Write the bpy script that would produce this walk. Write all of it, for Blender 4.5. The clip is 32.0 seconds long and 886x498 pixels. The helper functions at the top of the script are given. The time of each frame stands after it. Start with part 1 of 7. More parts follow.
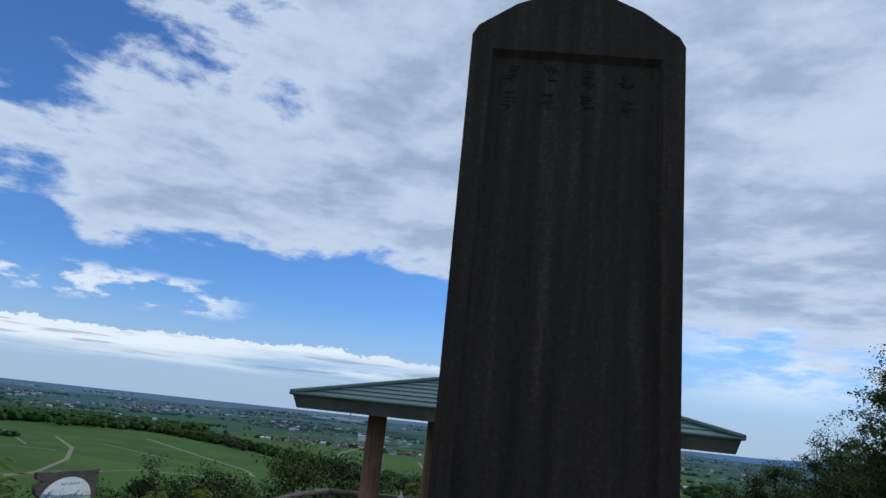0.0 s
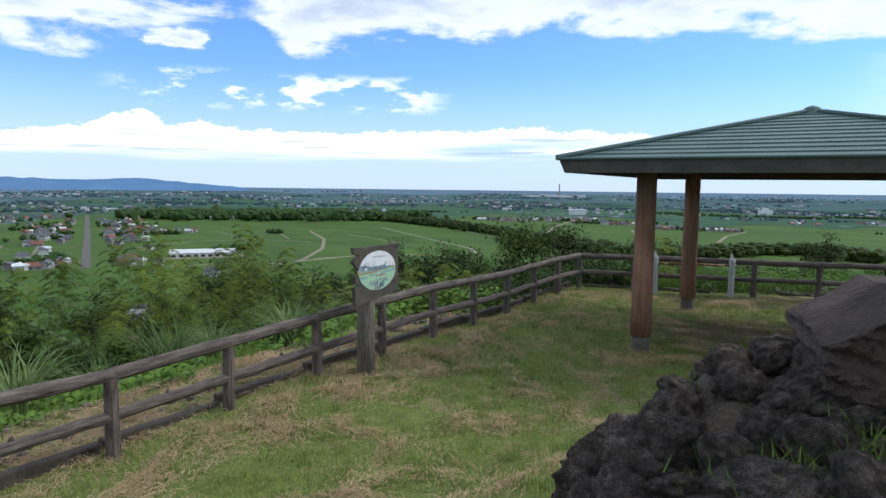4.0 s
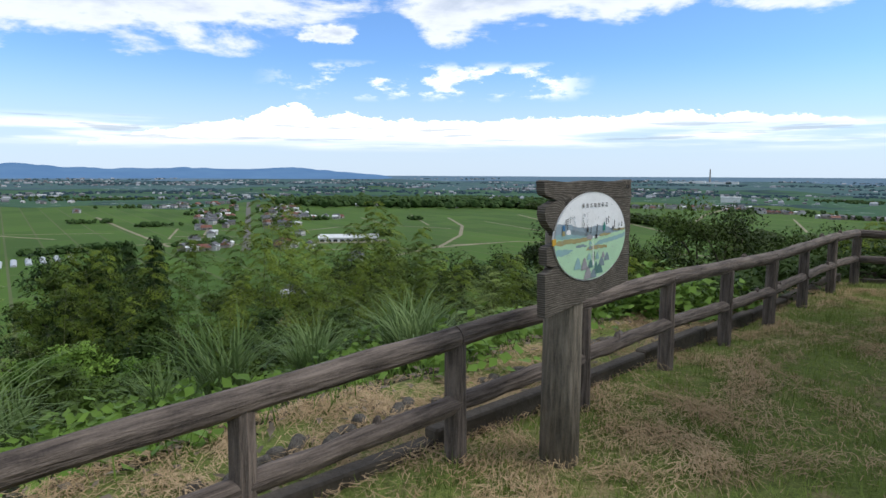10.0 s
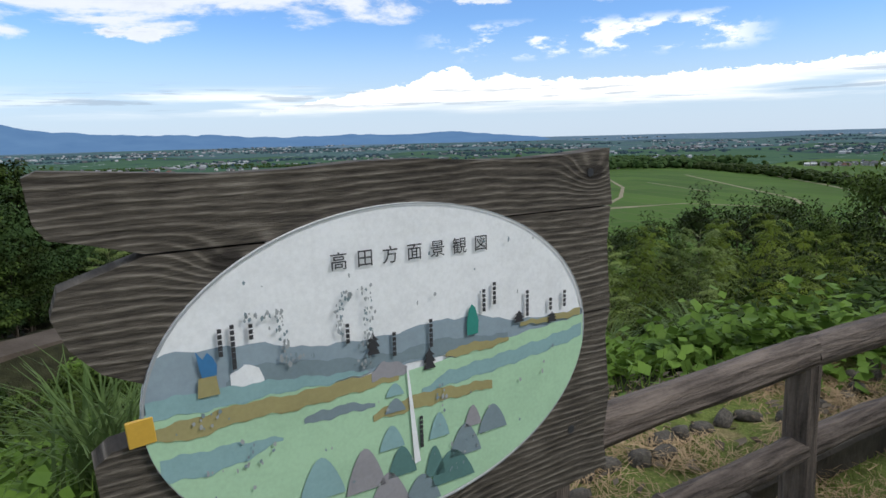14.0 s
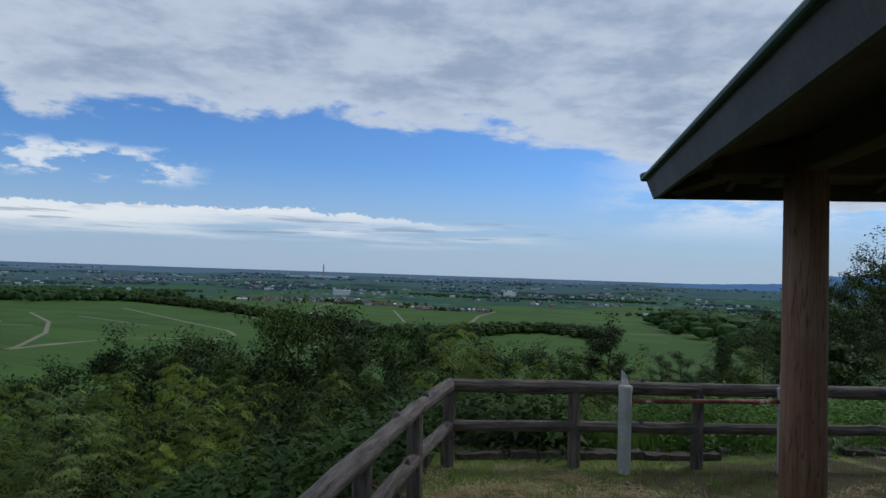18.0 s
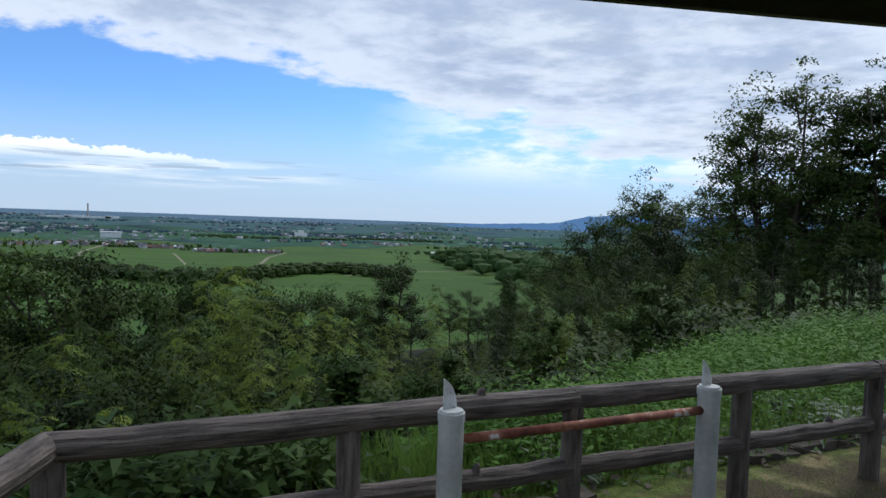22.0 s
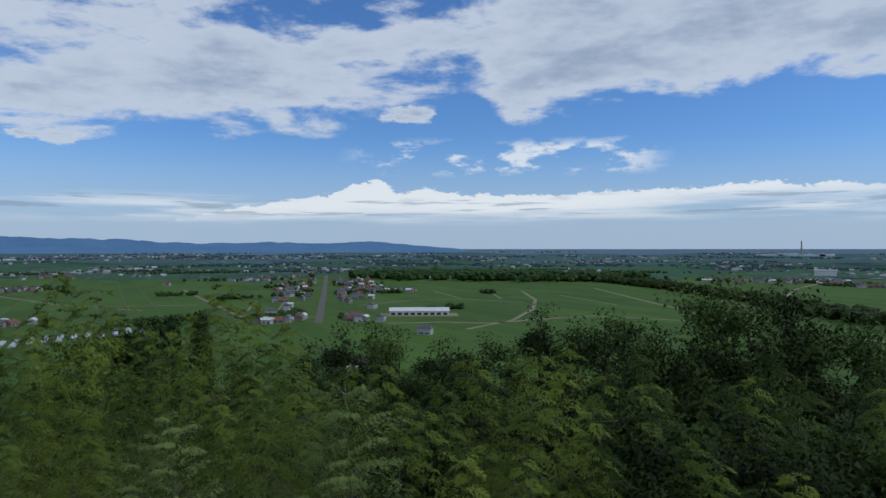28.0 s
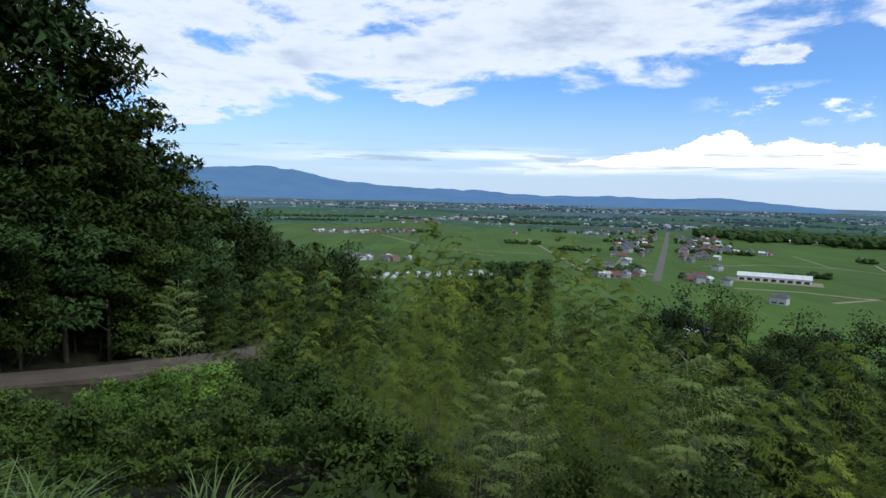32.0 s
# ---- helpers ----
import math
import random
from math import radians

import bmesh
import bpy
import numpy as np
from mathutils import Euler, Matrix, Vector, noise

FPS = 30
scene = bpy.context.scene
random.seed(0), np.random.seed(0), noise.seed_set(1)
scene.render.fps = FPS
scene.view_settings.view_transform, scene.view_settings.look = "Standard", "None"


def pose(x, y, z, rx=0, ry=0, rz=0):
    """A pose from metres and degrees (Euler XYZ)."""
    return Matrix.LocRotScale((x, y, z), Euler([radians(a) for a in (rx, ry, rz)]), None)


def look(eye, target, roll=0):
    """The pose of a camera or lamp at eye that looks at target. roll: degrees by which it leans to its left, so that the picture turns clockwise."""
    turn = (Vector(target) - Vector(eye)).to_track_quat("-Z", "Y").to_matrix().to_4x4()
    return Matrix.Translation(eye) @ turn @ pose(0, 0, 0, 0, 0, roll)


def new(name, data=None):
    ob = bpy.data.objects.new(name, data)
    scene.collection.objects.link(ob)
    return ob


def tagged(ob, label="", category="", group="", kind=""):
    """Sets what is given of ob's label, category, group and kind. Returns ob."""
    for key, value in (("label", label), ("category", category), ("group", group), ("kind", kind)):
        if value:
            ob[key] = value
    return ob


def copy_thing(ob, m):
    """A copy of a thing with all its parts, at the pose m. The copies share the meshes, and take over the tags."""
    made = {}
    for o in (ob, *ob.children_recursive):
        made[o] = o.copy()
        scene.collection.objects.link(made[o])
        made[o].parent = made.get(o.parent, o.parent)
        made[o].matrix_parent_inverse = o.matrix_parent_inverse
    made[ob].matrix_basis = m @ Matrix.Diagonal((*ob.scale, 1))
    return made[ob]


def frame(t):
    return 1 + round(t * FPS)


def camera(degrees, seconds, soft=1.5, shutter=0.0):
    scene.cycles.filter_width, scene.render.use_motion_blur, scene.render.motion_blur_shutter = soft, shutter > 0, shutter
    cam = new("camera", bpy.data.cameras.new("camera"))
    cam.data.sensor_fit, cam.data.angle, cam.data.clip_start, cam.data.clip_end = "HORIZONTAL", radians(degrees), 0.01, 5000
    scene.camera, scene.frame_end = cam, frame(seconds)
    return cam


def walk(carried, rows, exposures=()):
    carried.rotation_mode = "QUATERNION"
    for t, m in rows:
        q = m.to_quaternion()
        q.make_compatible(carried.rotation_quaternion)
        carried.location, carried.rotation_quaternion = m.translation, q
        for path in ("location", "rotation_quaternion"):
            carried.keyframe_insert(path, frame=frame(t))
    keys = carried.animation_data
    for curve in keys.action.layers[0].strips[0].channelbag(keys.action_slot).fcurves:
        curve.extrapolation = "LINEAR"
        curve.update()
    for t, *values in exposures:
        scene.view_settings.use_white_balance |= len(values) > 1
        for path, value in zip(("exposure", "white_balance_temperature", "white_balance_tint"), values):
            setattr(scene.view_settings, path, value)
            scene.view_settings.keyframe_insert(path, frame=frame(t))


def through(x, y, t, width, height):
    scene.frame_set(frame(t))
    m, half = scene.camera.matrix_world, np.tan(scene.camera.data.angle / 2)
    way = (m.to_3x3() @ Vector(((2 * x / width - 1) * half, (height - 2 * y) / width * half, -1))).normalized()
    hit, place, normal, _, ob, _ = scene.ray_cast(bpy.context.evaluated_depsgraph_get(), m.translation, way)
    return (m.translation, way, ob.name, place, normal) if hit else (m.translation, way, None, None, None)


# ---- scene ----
cam = camera(68.9, 32.0)
PATH = [
    (0, (3.650, -7.262, 2.285), (3.654, -5.329, 2.798), 6.1),
    (0.5, (3.653, -7.261, 2.318), (3.757, -5.350, 2.898), 7.0),
    (1, (3.659, -7.274, 2.272), (3.857, -5.332, 2.709), 6.5),
    (1.5, (3.638, -7.316, 2.226), (3.778, -5.336, 2.470), 6.4),
    (2, (3.588, -7.237, 2.160), (3.679, -5.240, 2.224), 6.1),
    (2.5, (3.548, -7.114, 2.102), (3.693, -5.120, 2.057), 4.0),
    (3, (3.407, -7.004, 2.080), (3.593, -5.014, 1.987), 3.5),
    (3.5, (3.146, -6.982, 2.075), (2.965, -4.996, 1.927), 2.5),
    (4, (2.886, -6.924, 2.085), (2.327, -5.013, 1.892), 0.7),
    (4.5, (2.619, -6.664, 2.045), (1.926, -4.802, 1.815), 1.2),
    (6.5, (2.102, -5.646, 2.043), (1.411, -3.782, 1.820), 3.1),
    (7, (1.995, -5.322, 2.000), (1.376, -3.424, 1.878), 4.0),
    (7.5, (1.848, -4.953, 1.944), (1.170, -3.076, 1.812), 5.2),
    (8, (1.695, -4.785, 1.898), (0.850, -2.986, 1.678), 5.5),
    (8.5, (1.563, -4.578, 1.760), (0.707, -2.796, 1.456), 5.1),
    (9, (1.402, -4.288, 1.538), (0.506, -2.526, 1.230), 3.7),
    (9.5, (1.212, -4.006, 1.511), (0.403, -2.190, 1.289), 3.5),
    (10, (1.094, -3.501, 1.468), (0.147, -1.755, 1.233), 0.3),
    (10.5, (0.944, -3.084, 1.420), (0.068, -1.305, 1.158), -0.6),
    (11, (0.935, -2.751, 1.480), (0.004, -0.994, 1.265), -2.3),
    (11.5, (0.922, -2.365, 1.488), (-0.059, -0.634, 1.281), -3.1),
    (12, (0.912, -2.054, 1.459), (-0.162, -0.384, 1.220), -3.1),
    (12.5, (0.868, -1.700, 1.454), (-0.254, -0.070, 1.165), -3.5),
    (13, (0.892, -1.432, 1.461), (-0.398, 0.068, 1.167), -3.5),
    (14, (0.832, -0.961, 1.462), (-0.499, 0.491, 1.117), -1.4),
    (16.5, (1.040, 0.253, 1.649), (0.075, 2.000, 1.518), 0.3),
    (17, (1.116, 0.556, 1.662), (0.409, 2.426, 1.619), 0.6),
    (17.5, (1.220, 0.914, 1.658), (0.918, 2.891, 1.677), 1.0),
    (18, (1.360, 1.169, 1.651), (1.507, 3.162, 1.723), 1.9),
    (18.5, (1.474, 1.470, 1.642), (1.821, 3.438, 1.707), 2.4),
    (19, (1.584, 1.788, 1.627), (2.054, 3.732, 1.661), 2.0),
    (19.5, (1.708, 2.141, 1.620), (2.252, 4.065, 1.643), 2.9),
    (20, (1.824, 2.527, 1.610), (2.481, 4.416, 1.614), 1.9),
    (20.5, (1.931, 2.927, 1.593), (2.671, 4.784, 1.544), 1.3),
    (21, (2.064, 3.346, 1.589), (2.735, 5.229, 1.556), 1.3),
    (21.5, (2.152, 3.737, 1.561), (2.898, 5.591, 1.487), 1.3),
    (22, (2.270, 4.130, 1.539), (3.040, 5.974, 1.447), 1.9),
    (22.5, (2.404, 4.520, 1.536), (3.063, 6.405, 1.427), 1.9),
    (23, (2.498, 4.878, 1.536), (3.182, 6.755, 1.439), 1.3),
    (23.5, (2.547, 5.275, 1.536), (3.028, 7.212, 1.406), 0.5),
    (24, (2.630, 5.500, 1.500), (2.777, 7.491, 1.391), 0.4),
    (25, (2.701, 5.700, 1.470), (2.374, 7.673, 1.472), 2.1),
    (27.5, (2.634, 5.826, 1.478), (1.622, 7.551, 1.492), 1.2),
    (28, (2.621, 5.850, 1.481), (1.467, 7.483, 1.471), -0.0),
    (28.5, (2.599, 5.857, 1.482), (1.320, 7.394, 1.443), -0.2),
    (29, (2.578, 5.863, 1.485), (1.196, 7.307, 1.423), -0.1),
    (29.5, (2.556, 5.869, 1.487), (1.088, 7.224, 1.403), 0.1),
    (30, (2.535, 5.875, 1.490), (0.990, 7.140, 1.381), 0.4),
    (30.5, (2.514, 5.881, 1.493), (0.899, 7.055, 1.366), 0.6),
    (31, (2.493, 5.888, 1.495), (0.818, 6.972, 1.354), 0.5),
    (31.5, (2.471, 5.894, 1.498), (0.741, 6.885, 1.345), 0.7),
    (32, (2.450, 5.900, 1.500), (0.649, 6.753, 1.334), 1.6),
]
walk(cam, [(t, look(eye, target, roll)) for t, eye, target, roll in PATH],
     [(0, -0.45, 5400, 8), (1.0, -0.6, 5400, 8), (2.0, -0.4, 5750, 9), (2.6, 0.2, 5900, 10), (3.2, 0.36, 5700, 10), (4.0, 0.28, 5900, 10), (7.0, 0.04, 5600, 9), (8.0, -0.01, 5800, 9), (9.0, 0.25, 6300, 10), (11.0, 0.18, 6050, 10), (12.0, 0.02, 6050, 10),
      (14.0, 0.12, 6250, 10), (16.5, -0.15, 5700, 8), (18.0, -0.6, 5600, 8), (19.0, -0.4, 5700, 8), (20.0, -0.2, 5800, 8), (21.0, -0.08, 5650, 9), (23.0, -0.08, 5800, 9), (24.0, -0.05, 5700, 9), (25.0, -0.45, 5550, 8),
      (28.0, -0.6, 5600, 8), (30.0, -0.35, 5700, 8), (31.0, -0.05, 5850, 8), (32.0, 0.05, 5850, 9)])


# ---------------------------------------------------------------- node helpers
class Nodes:
    """Short ways to write node trees."""

    def __init__(self, tree):
        self.tree = tree
        tree.nodes.clear()

    def node(self, kind):
        return self.tree.nodes.new(kind)

    def feed(self, sock, value):
        if isinstance(value, bpy.types.NodeSocket):
            self.tree.links.new(value, sock)
        elif value is not None:
            sock.default_value = value

    def math(self, op, a, b=None, c=None, clamp=False):
        n = self.node("ShaderNodeMath")
        n.operation, n.use_clamp = op, clamp
        for s, v in zip(n.inputs, (a, b, c)):
            self.feed(s, v)
        return n.outputs[0]

    def step(self, v, lo, hi, a=0.0, b=1.0):
        n = self.node("ShaderNodeMapRange")
        n.interpolation_type = "SMOOTHSTEP"
        for s, x in zip(n.inputs, (v, lo, hi, a, b)):
            self.feed(s, x)
        return n.outputs[0]

    def mix(self, f, a, b, blend="MIX"):
        n = self.node("ShaderNodeMix")
        n.data_type, n.blend_type = "RGBA", blend
        self.feed(n.inputs[0], f), self.feed(n.inputs[6], a), self.feed(n.inputs[7], b)
        return n.outputs[2]

    def noise(self, vec, scale, detail=4.0, rough=0.55, warp=0.0):
        n = self.node("ShaderNodeTexNoise")
        self.feed(n.inputs["Vector"], vec), self.feed(n.inputs["Scale"], scale), self.feed(n.inputs["Detail"], detail)
        self.feed(n.inputs["Roughness"], rough), self.feed(n.inputs["Distortion"], warp)
        return n.outputs[0]

    def ramp(self, f, stops, mode="LINEAR"):
        n = self.node("ShaderNodeValToRGB")
        n.color_ramp.interpolation = mode
        el = n.color_ramp.elements
        while len(el) < len(stops):
            el.new(0.5)
        for e, (p, c) in zip(el, stops):
            e.position = p
            e.color = (c, c, c, 1) if isinstance(c, (int, float)) else (*c, 1)
        self.feed(n.inputs[0], f)
        return n.outputs[0]

    def scaled(self, vec, x, y, z, rz=0.0):
        n = self.node("ShaderNodeMapping")
        n.inputs["Scale"].default_value = (x, y, z)
        n.inputs["Rotation"].default_value = (0, 0, radians(rz))
        self.feed(n.inputs["Vector"], vec)
        return n.outputs[0]


# ---------------------------------------------------------------- sky, sun
SUN_AZ, SUN_EL = -62.0, 45.0  # degrees to the left of +y, and up


def build_world():
    world = bpy.data.worlds.new("sky")
    scene.world = world
    world.use_nodes = True
    N = Nodes(world.node_tree)
    way = N.node("ShaderNodeTexCoord").outputs["Generated"]
    sep = N.node("ShaderNodeSeparateXYZ")
    N.feed(sep.inputs[0], way)
    x, y, z = sep.outputs
    az = N.math("MULTIPLY", N.math("ARCTAN2", N.math("MULTIPLY", x, -1.0), y), 57.2958)
    el = N.math("MULTIPLY", N.math("ARCSINE", z), 57.2958)
    unit = N.math("MULTIPLY_ADD", az, 1 / 360, 0.5)

    def by_az(stops, scale):
        """A value that runs through (azimuth, value) stops, from the left of the view to its right."""
        return N.math("MULTIPLY", N.ramp(unit, [(0.5 + a / 360, v / scale) for a, v in sorted(stops)]), scale)

    # flat cloud layer seen in perspective
    lift = N.math("MAXIMUM", N.math("ADD", z, 0.06), 0.03)
    flat = N.node("ShaderNodeCombineXYZ")
    N.feed(flat.inputs[0], N.math("DIVIDE", x, lift)), N.feed(flat.inputs[1], N.math("DIVIDE", y, lift))
    flat = flat.outputs[0]
    ang = N.node("ShaderNodeCombineXYZ")
    N.feed(ang.inputs[0], az), N.feed(ang.inputs[1], el)
    ang = ang.outputs[0]

    billow = N.noise(flat, 0.95, 10.0, 0.62, 0.35)
    puffy = N.noise(N.scaled(ang, 0.13, 0.30, 1, 3), 1.0, 9.0, 0.6, 0.2)
    billow = N.math("MULTIPLY_ADD", N.math("ADD", N.math("MULTIPLY", billow, 0.55), N.math("MULTIPLY", puffy, 0.45)), 1.3, -0.15)
    broad = N.noise(flat, 0.30, 4.0, 0.5)
    edge = by_az([(-180, 12), (-90, 9), (-60, 4.0), (-42, 4.2), (-31, 7.2), (-20, 10.4), (-8, 12.4), (8, 13.0), (20, 12.4), (27, 11.6), (30, 12.0), (33, 14.5),
                  (36, 12.5), (42, 10.4), (58, 9.8), (70, 9.4), (80, 6.5), (95, 4.5), (130, 9), (180, 12)], 30.0)
    over = N.math("SUBTRACT", el, edge)
    full = by_az([(-180, 0.24), (18, 0.26), (27, 0.19), (33, 0.08), (42, 0.10), (60, 0.09), (75, 0.05), (95, 0.08), (120, 0.2), (180, 0.24)], 1.0)
    bias = N.math("ADD", N.step(over, -3.0, 0.2, -0.34, 0.0), N.math("MULTIPLY", N.step(over, -0.5, 4.5), full))
    gap = N.math("MULTIPLY", N.step(el, 16.0, 19.0), N.math("MULTIPLY", N.step(az, 36.0, 44.0), N.step(az, 72.0, 62.0)))
    high = N.math("MULTIPLY", N.step(el, 19.0, 26.0), N.math("MULTIPLY", N.step(az, 6.0, 20.0), N.step(az, 50.0, 40.0)))
    gap = N.math("MAXIMUM", gap, N.math("MULTIPLY", high, 0.8))
    deck_raw = N.math("SUBTRACT", N.math("ADD", N.math("MULTIPLY_ADD", broad, 0.35, billow), bias), N.math("MULTIPLY", gap, 0.16))
    tear = N.noise(N.scaled(ang, 0.45, 1.1, 1), 1.0, 7.0, 0.62)
    for a0, e0, wa, we, gain in ((38.3, 11.2, 2.9, 0.9, 0.22), (67.0, 8.0, 3.0, 0.7, 0.26), (86.0, 6.5, 5.0, 1.0, 0.2)):
        da, de = N.math("DIVIDE", N.math("SUBTRACT", az, a0), wa), N.math("DIVIDE", N.math("SUBTRACT", el, e0), we)
        near = N.math("ADD", N.math("MULTIPLY", da, da), N.math("MULTIPLY", de, de))
        near = N.math("ADD", near, N.math("MULTIPLY_ADD", tear, 5.0, -2.5))
        deck_raw = N.math("ADD", deck_raw, N.step(near, 1.5, -0.6, 0.0, gain))
    deck = N.step(deck_raw, 0.62, 0.75)
    thick = N.step(deck_raw, 0.70, 0.98)

    # bright bank of cumulus over the horizon
    lump = N.noise(N.scaled(ang, 0.42, 0.8, 1), 1.0, 10.0, 0.72)
    top = by_az([(-20, 1.0), (-7, 1.2), (-4, 4.2), (2, 4.8), (10, 5.1), (18, 4.8), (25, 4.4), (33, 4.6), (36.5, 5.0), (39.6, 4.7), (41, 5.9), (43, 5.5),
                 (45, 4.5), (50, 3.8), (54, 3.0), (57.5, 2.2), (60, 1.0)], 8.0)
    low = by_az([(-20, 4.0), (-4, 4.0), (8, 3.7), (22, 3.0), (30, 2.4), (60, 2.1)], 8.0)
    streak = N.noise(N.scaled(ang, 0.06, 0.9, 1), 1.0, 5.0, 0.55)
    head = N.math("SUBTRACT", N.math("MULTIPLY_ADD", lump, 2.2, N.math("SUBTRACT", top, 1.1)), el)
    bank = N.math("MULTIPLY", N.step(head, 0.0, 0.12), N.step(N.math("SUBTRACT", N.math("MULTIPLY_ADD", streak, 1.6, el), low), 0.35, 1.9))
    # thin streaks under and beside the bank
    belt = N.math("MULTIPLY", N.step(el, 1.6, 2.9), N.step(el, 4.6, 3.4))
    belt = N.math("MULTIPLY", belt, N.math("MULTIPLY", N.step(az, -17.0, -6.0), N.step(az, 90.0, 60.0)))
    streaks = N.math("MULTIPLY", N.step(streak, 0.42, 0.62), belt)
    # small broken puffs
    puff = N.noise(N.scaled(ang, 0.22, 0.55, 1, 8), 1.0, 7.0, 0.62)
    box = N.math("MULTIPLY", N.math("MULTIPLY", N.step(az, 15.0, 20.0), N.step(az, 45.0, 38.0)), N.math("MULTIPLY", N.step(el, 5.9, 7.0), N.step(el, 9.6, 8.4)))
    puffs = N.math("MULTIPLY", N.step(puff, 0.50, 0.62), box)
    # ragged thin cloud to the right
    rag = N.noise(N.scaled(ang, 0.1, 0.38, 1, -6), 1.0, 7.0, 0.62)
    rbox = N.math("MULTIPLY", N.step(az, -14.0, -30.0), N.math("MULTIPLY", N.step(el, 2.5, 6.0), N.step(az, -100.0, -70.0)))
    rags = N.math("MULTIPLY", N.step(rag, 0.42, 0.60), rbox)

    sky = N.node("ShaderNodeTexSky")
    sky.sky_type, sky.sun_disc = "NISHITA", False
    sky.sun_elevation, sky.sun_rotation = radians(SUN_EL), radians(-SUN_AZ)
    sky.air_density, sky.dust_density, sky.ozone_density = 1.0, 0.15, 4.0
    clear = N.node("ShaderNodeBackground")
    N.feed(clear.inputs[0], N.mix(1.0, sky.outputs[0], (0.78, 0.94, 1.16, 1), "MULTIPLY"))
    clear.inputs[1].default_value = 0.13

    white, grey = (1.0, 1.02, 1.06, 1), (0.58, 0.65, 0.76, 1)
    mottle = N.noise(flat, 2.2, 6.0, 0.6)
    tone = N.mix(N.math("MULTIPLY", thick, N.step(mottle, 0.36, 0.60, 0.15, 1.0)), white, grey)
    glow = N.node("ShaderNodeBackground")
    N.feed(glow.inputs[0], tone)
    glow.inputs[1].default_value = 0.88
    bright = N.node("ShaderNodeBackground")
    bright.inputs[0].default_value, bright.inputs[1].default_value = (1.0, 0.965, 0.895, 1), 1.22
    pale = N.node("ShaderNodeBackground")
    pale.inputs[0].default_value, pale.inputs[1].default_value = (0.63, 0.735, 0.86, 1), 0.93

    def over_all(f, a, b):
        n = N.node("ShaderNodeMixShader")
        N.feed(n.inputs[0], f), N.feed(n.inputs[1], a.outputs[0]), N.feed(n.inputs[2], b.outputs[0])
        return n

    veil = N.math("MULTIPLY", N.step(el, 10.0, 0.3), 0.85)
    out = over_all(veil, clear, pale)
    soft = N.math("MULTIPLY", N.math("MAXIMUM", N.math("MAXIMUM", puffs, rags), N.math("MULTIPLY", streaks, 0.8)), 0.85)
    out = over_all(soft, out, bright)
    out = over_all(N.math("MULTIPLY", bank, 0.97), out, bright)
    # slate-grey bars of thin cloud across the foot of the bank
    slate = N.node("ShaderNodeBackground")
    slate.inputs[0].default_value, slate.inputs[1].default_value = (0.50, 0.60, 0.72, 1), 0.80
    bars = N.noise(N.scaled(ang, 0.11, 1.9, 1, 4), 1.0, 6.0, 0.6)
    zone = N.math("MULTIPLY", N.math("MULTIPLY", N.step(el, 2.2, 2.9), N.step(el, 4.9, 3.9)), N.math("MULTIPLY", N.step(az, -22.0, -4.0), N.step(az, 100.0, 70.0)))
    out = over_all(N.math("MULTIPLY", N.math("MULTIPLY", N.step(bars, 0.54, 0.62), zone), 0.62), out, slate)
    out = over_all(N.math("MULTIPLY", deck, 0.95), out, glow)
    last = N.node("ShaderNodeOutputWorld")
    N.feed(last.inputs[0], out.outputs[0])


build_world()
sun = new("sun", bpy.data.lights.new("sun", "SUN"))
sun.data.energy, sun.data.angle, sun.data.color = 2.0, radians(20), (1.0, 0.96, 0.9)
sun.matrix_world = look((0, 0, 60), (60 * math.sin(radians(SUN_AZ)), -60 * math.cos(radians(SUN_AZ)), 60 - 60 * math.tan(radians(SUN_EL))))


# ---------------------------------------------------------------- materials
def material(name, build, rough=0.8, metal=0.0, spec=0.3):
    m = bpy.data.materials.new(name)
    m.use_nodes = True
    N = Nodes(m.node_tree)
    bsdf = N.node("ShaderNodeBsdfPrincipled")
    out = N.node("ShaderNodeOutputMaterial")
    N.feed(out.inputs[0], bsdf.outputs[0])
    bsdf.inputs["Roughness"].default_value, bsdf.inputs["Metallic"].default_value = rough, metal
    bsdf.inputs["Specular IOR Level"].default_value = spec
    N.bsdf, N.out = bsdf, out
    N.pos = N.node("ShaderNodeNewGeometry").outputs["Position"]
    N.obj = N.node("ShaderNodeTexCoord").outputs["Object"]
    N.rand = N.node("ShaderNodeObjectInfo").outputs["Random"]
    build(N)
    return m


def bump(N, height, strength=0.4, distance=0.02):
    n = N.node("ShaderNodeBump")
    n.inputs["Strength"].default_value, n.inputs["Distance"].default_value = strength, distance
    N.feed(n.inputs["Height"], height)
    N.feed(N.bsdf.inputs["Normal"], n.outputs[0])


def two_scale(colour_a, colour_b, fine=40.0, broad=1.5, relief=0.4, depth=0.01, speck=0.35):
    """A surface between two colours, with grain and larger stains."""
    def build(N):
        big, small = N.noise(N.obj, broad, 4), N.noise(N.obj, fine, 6, 0.65)
        f = N.math("ADD", N.math("MULTIPLY", big, 1 - speck), N.math("MULTIPLY", small, speck))
        N.feed(N.bsdf.inputs["Base Color"], N.ramp(f, [(0.32, colour_a), (0.68, colour_b)]))
        bump(N, small, relief, depth)
    return build


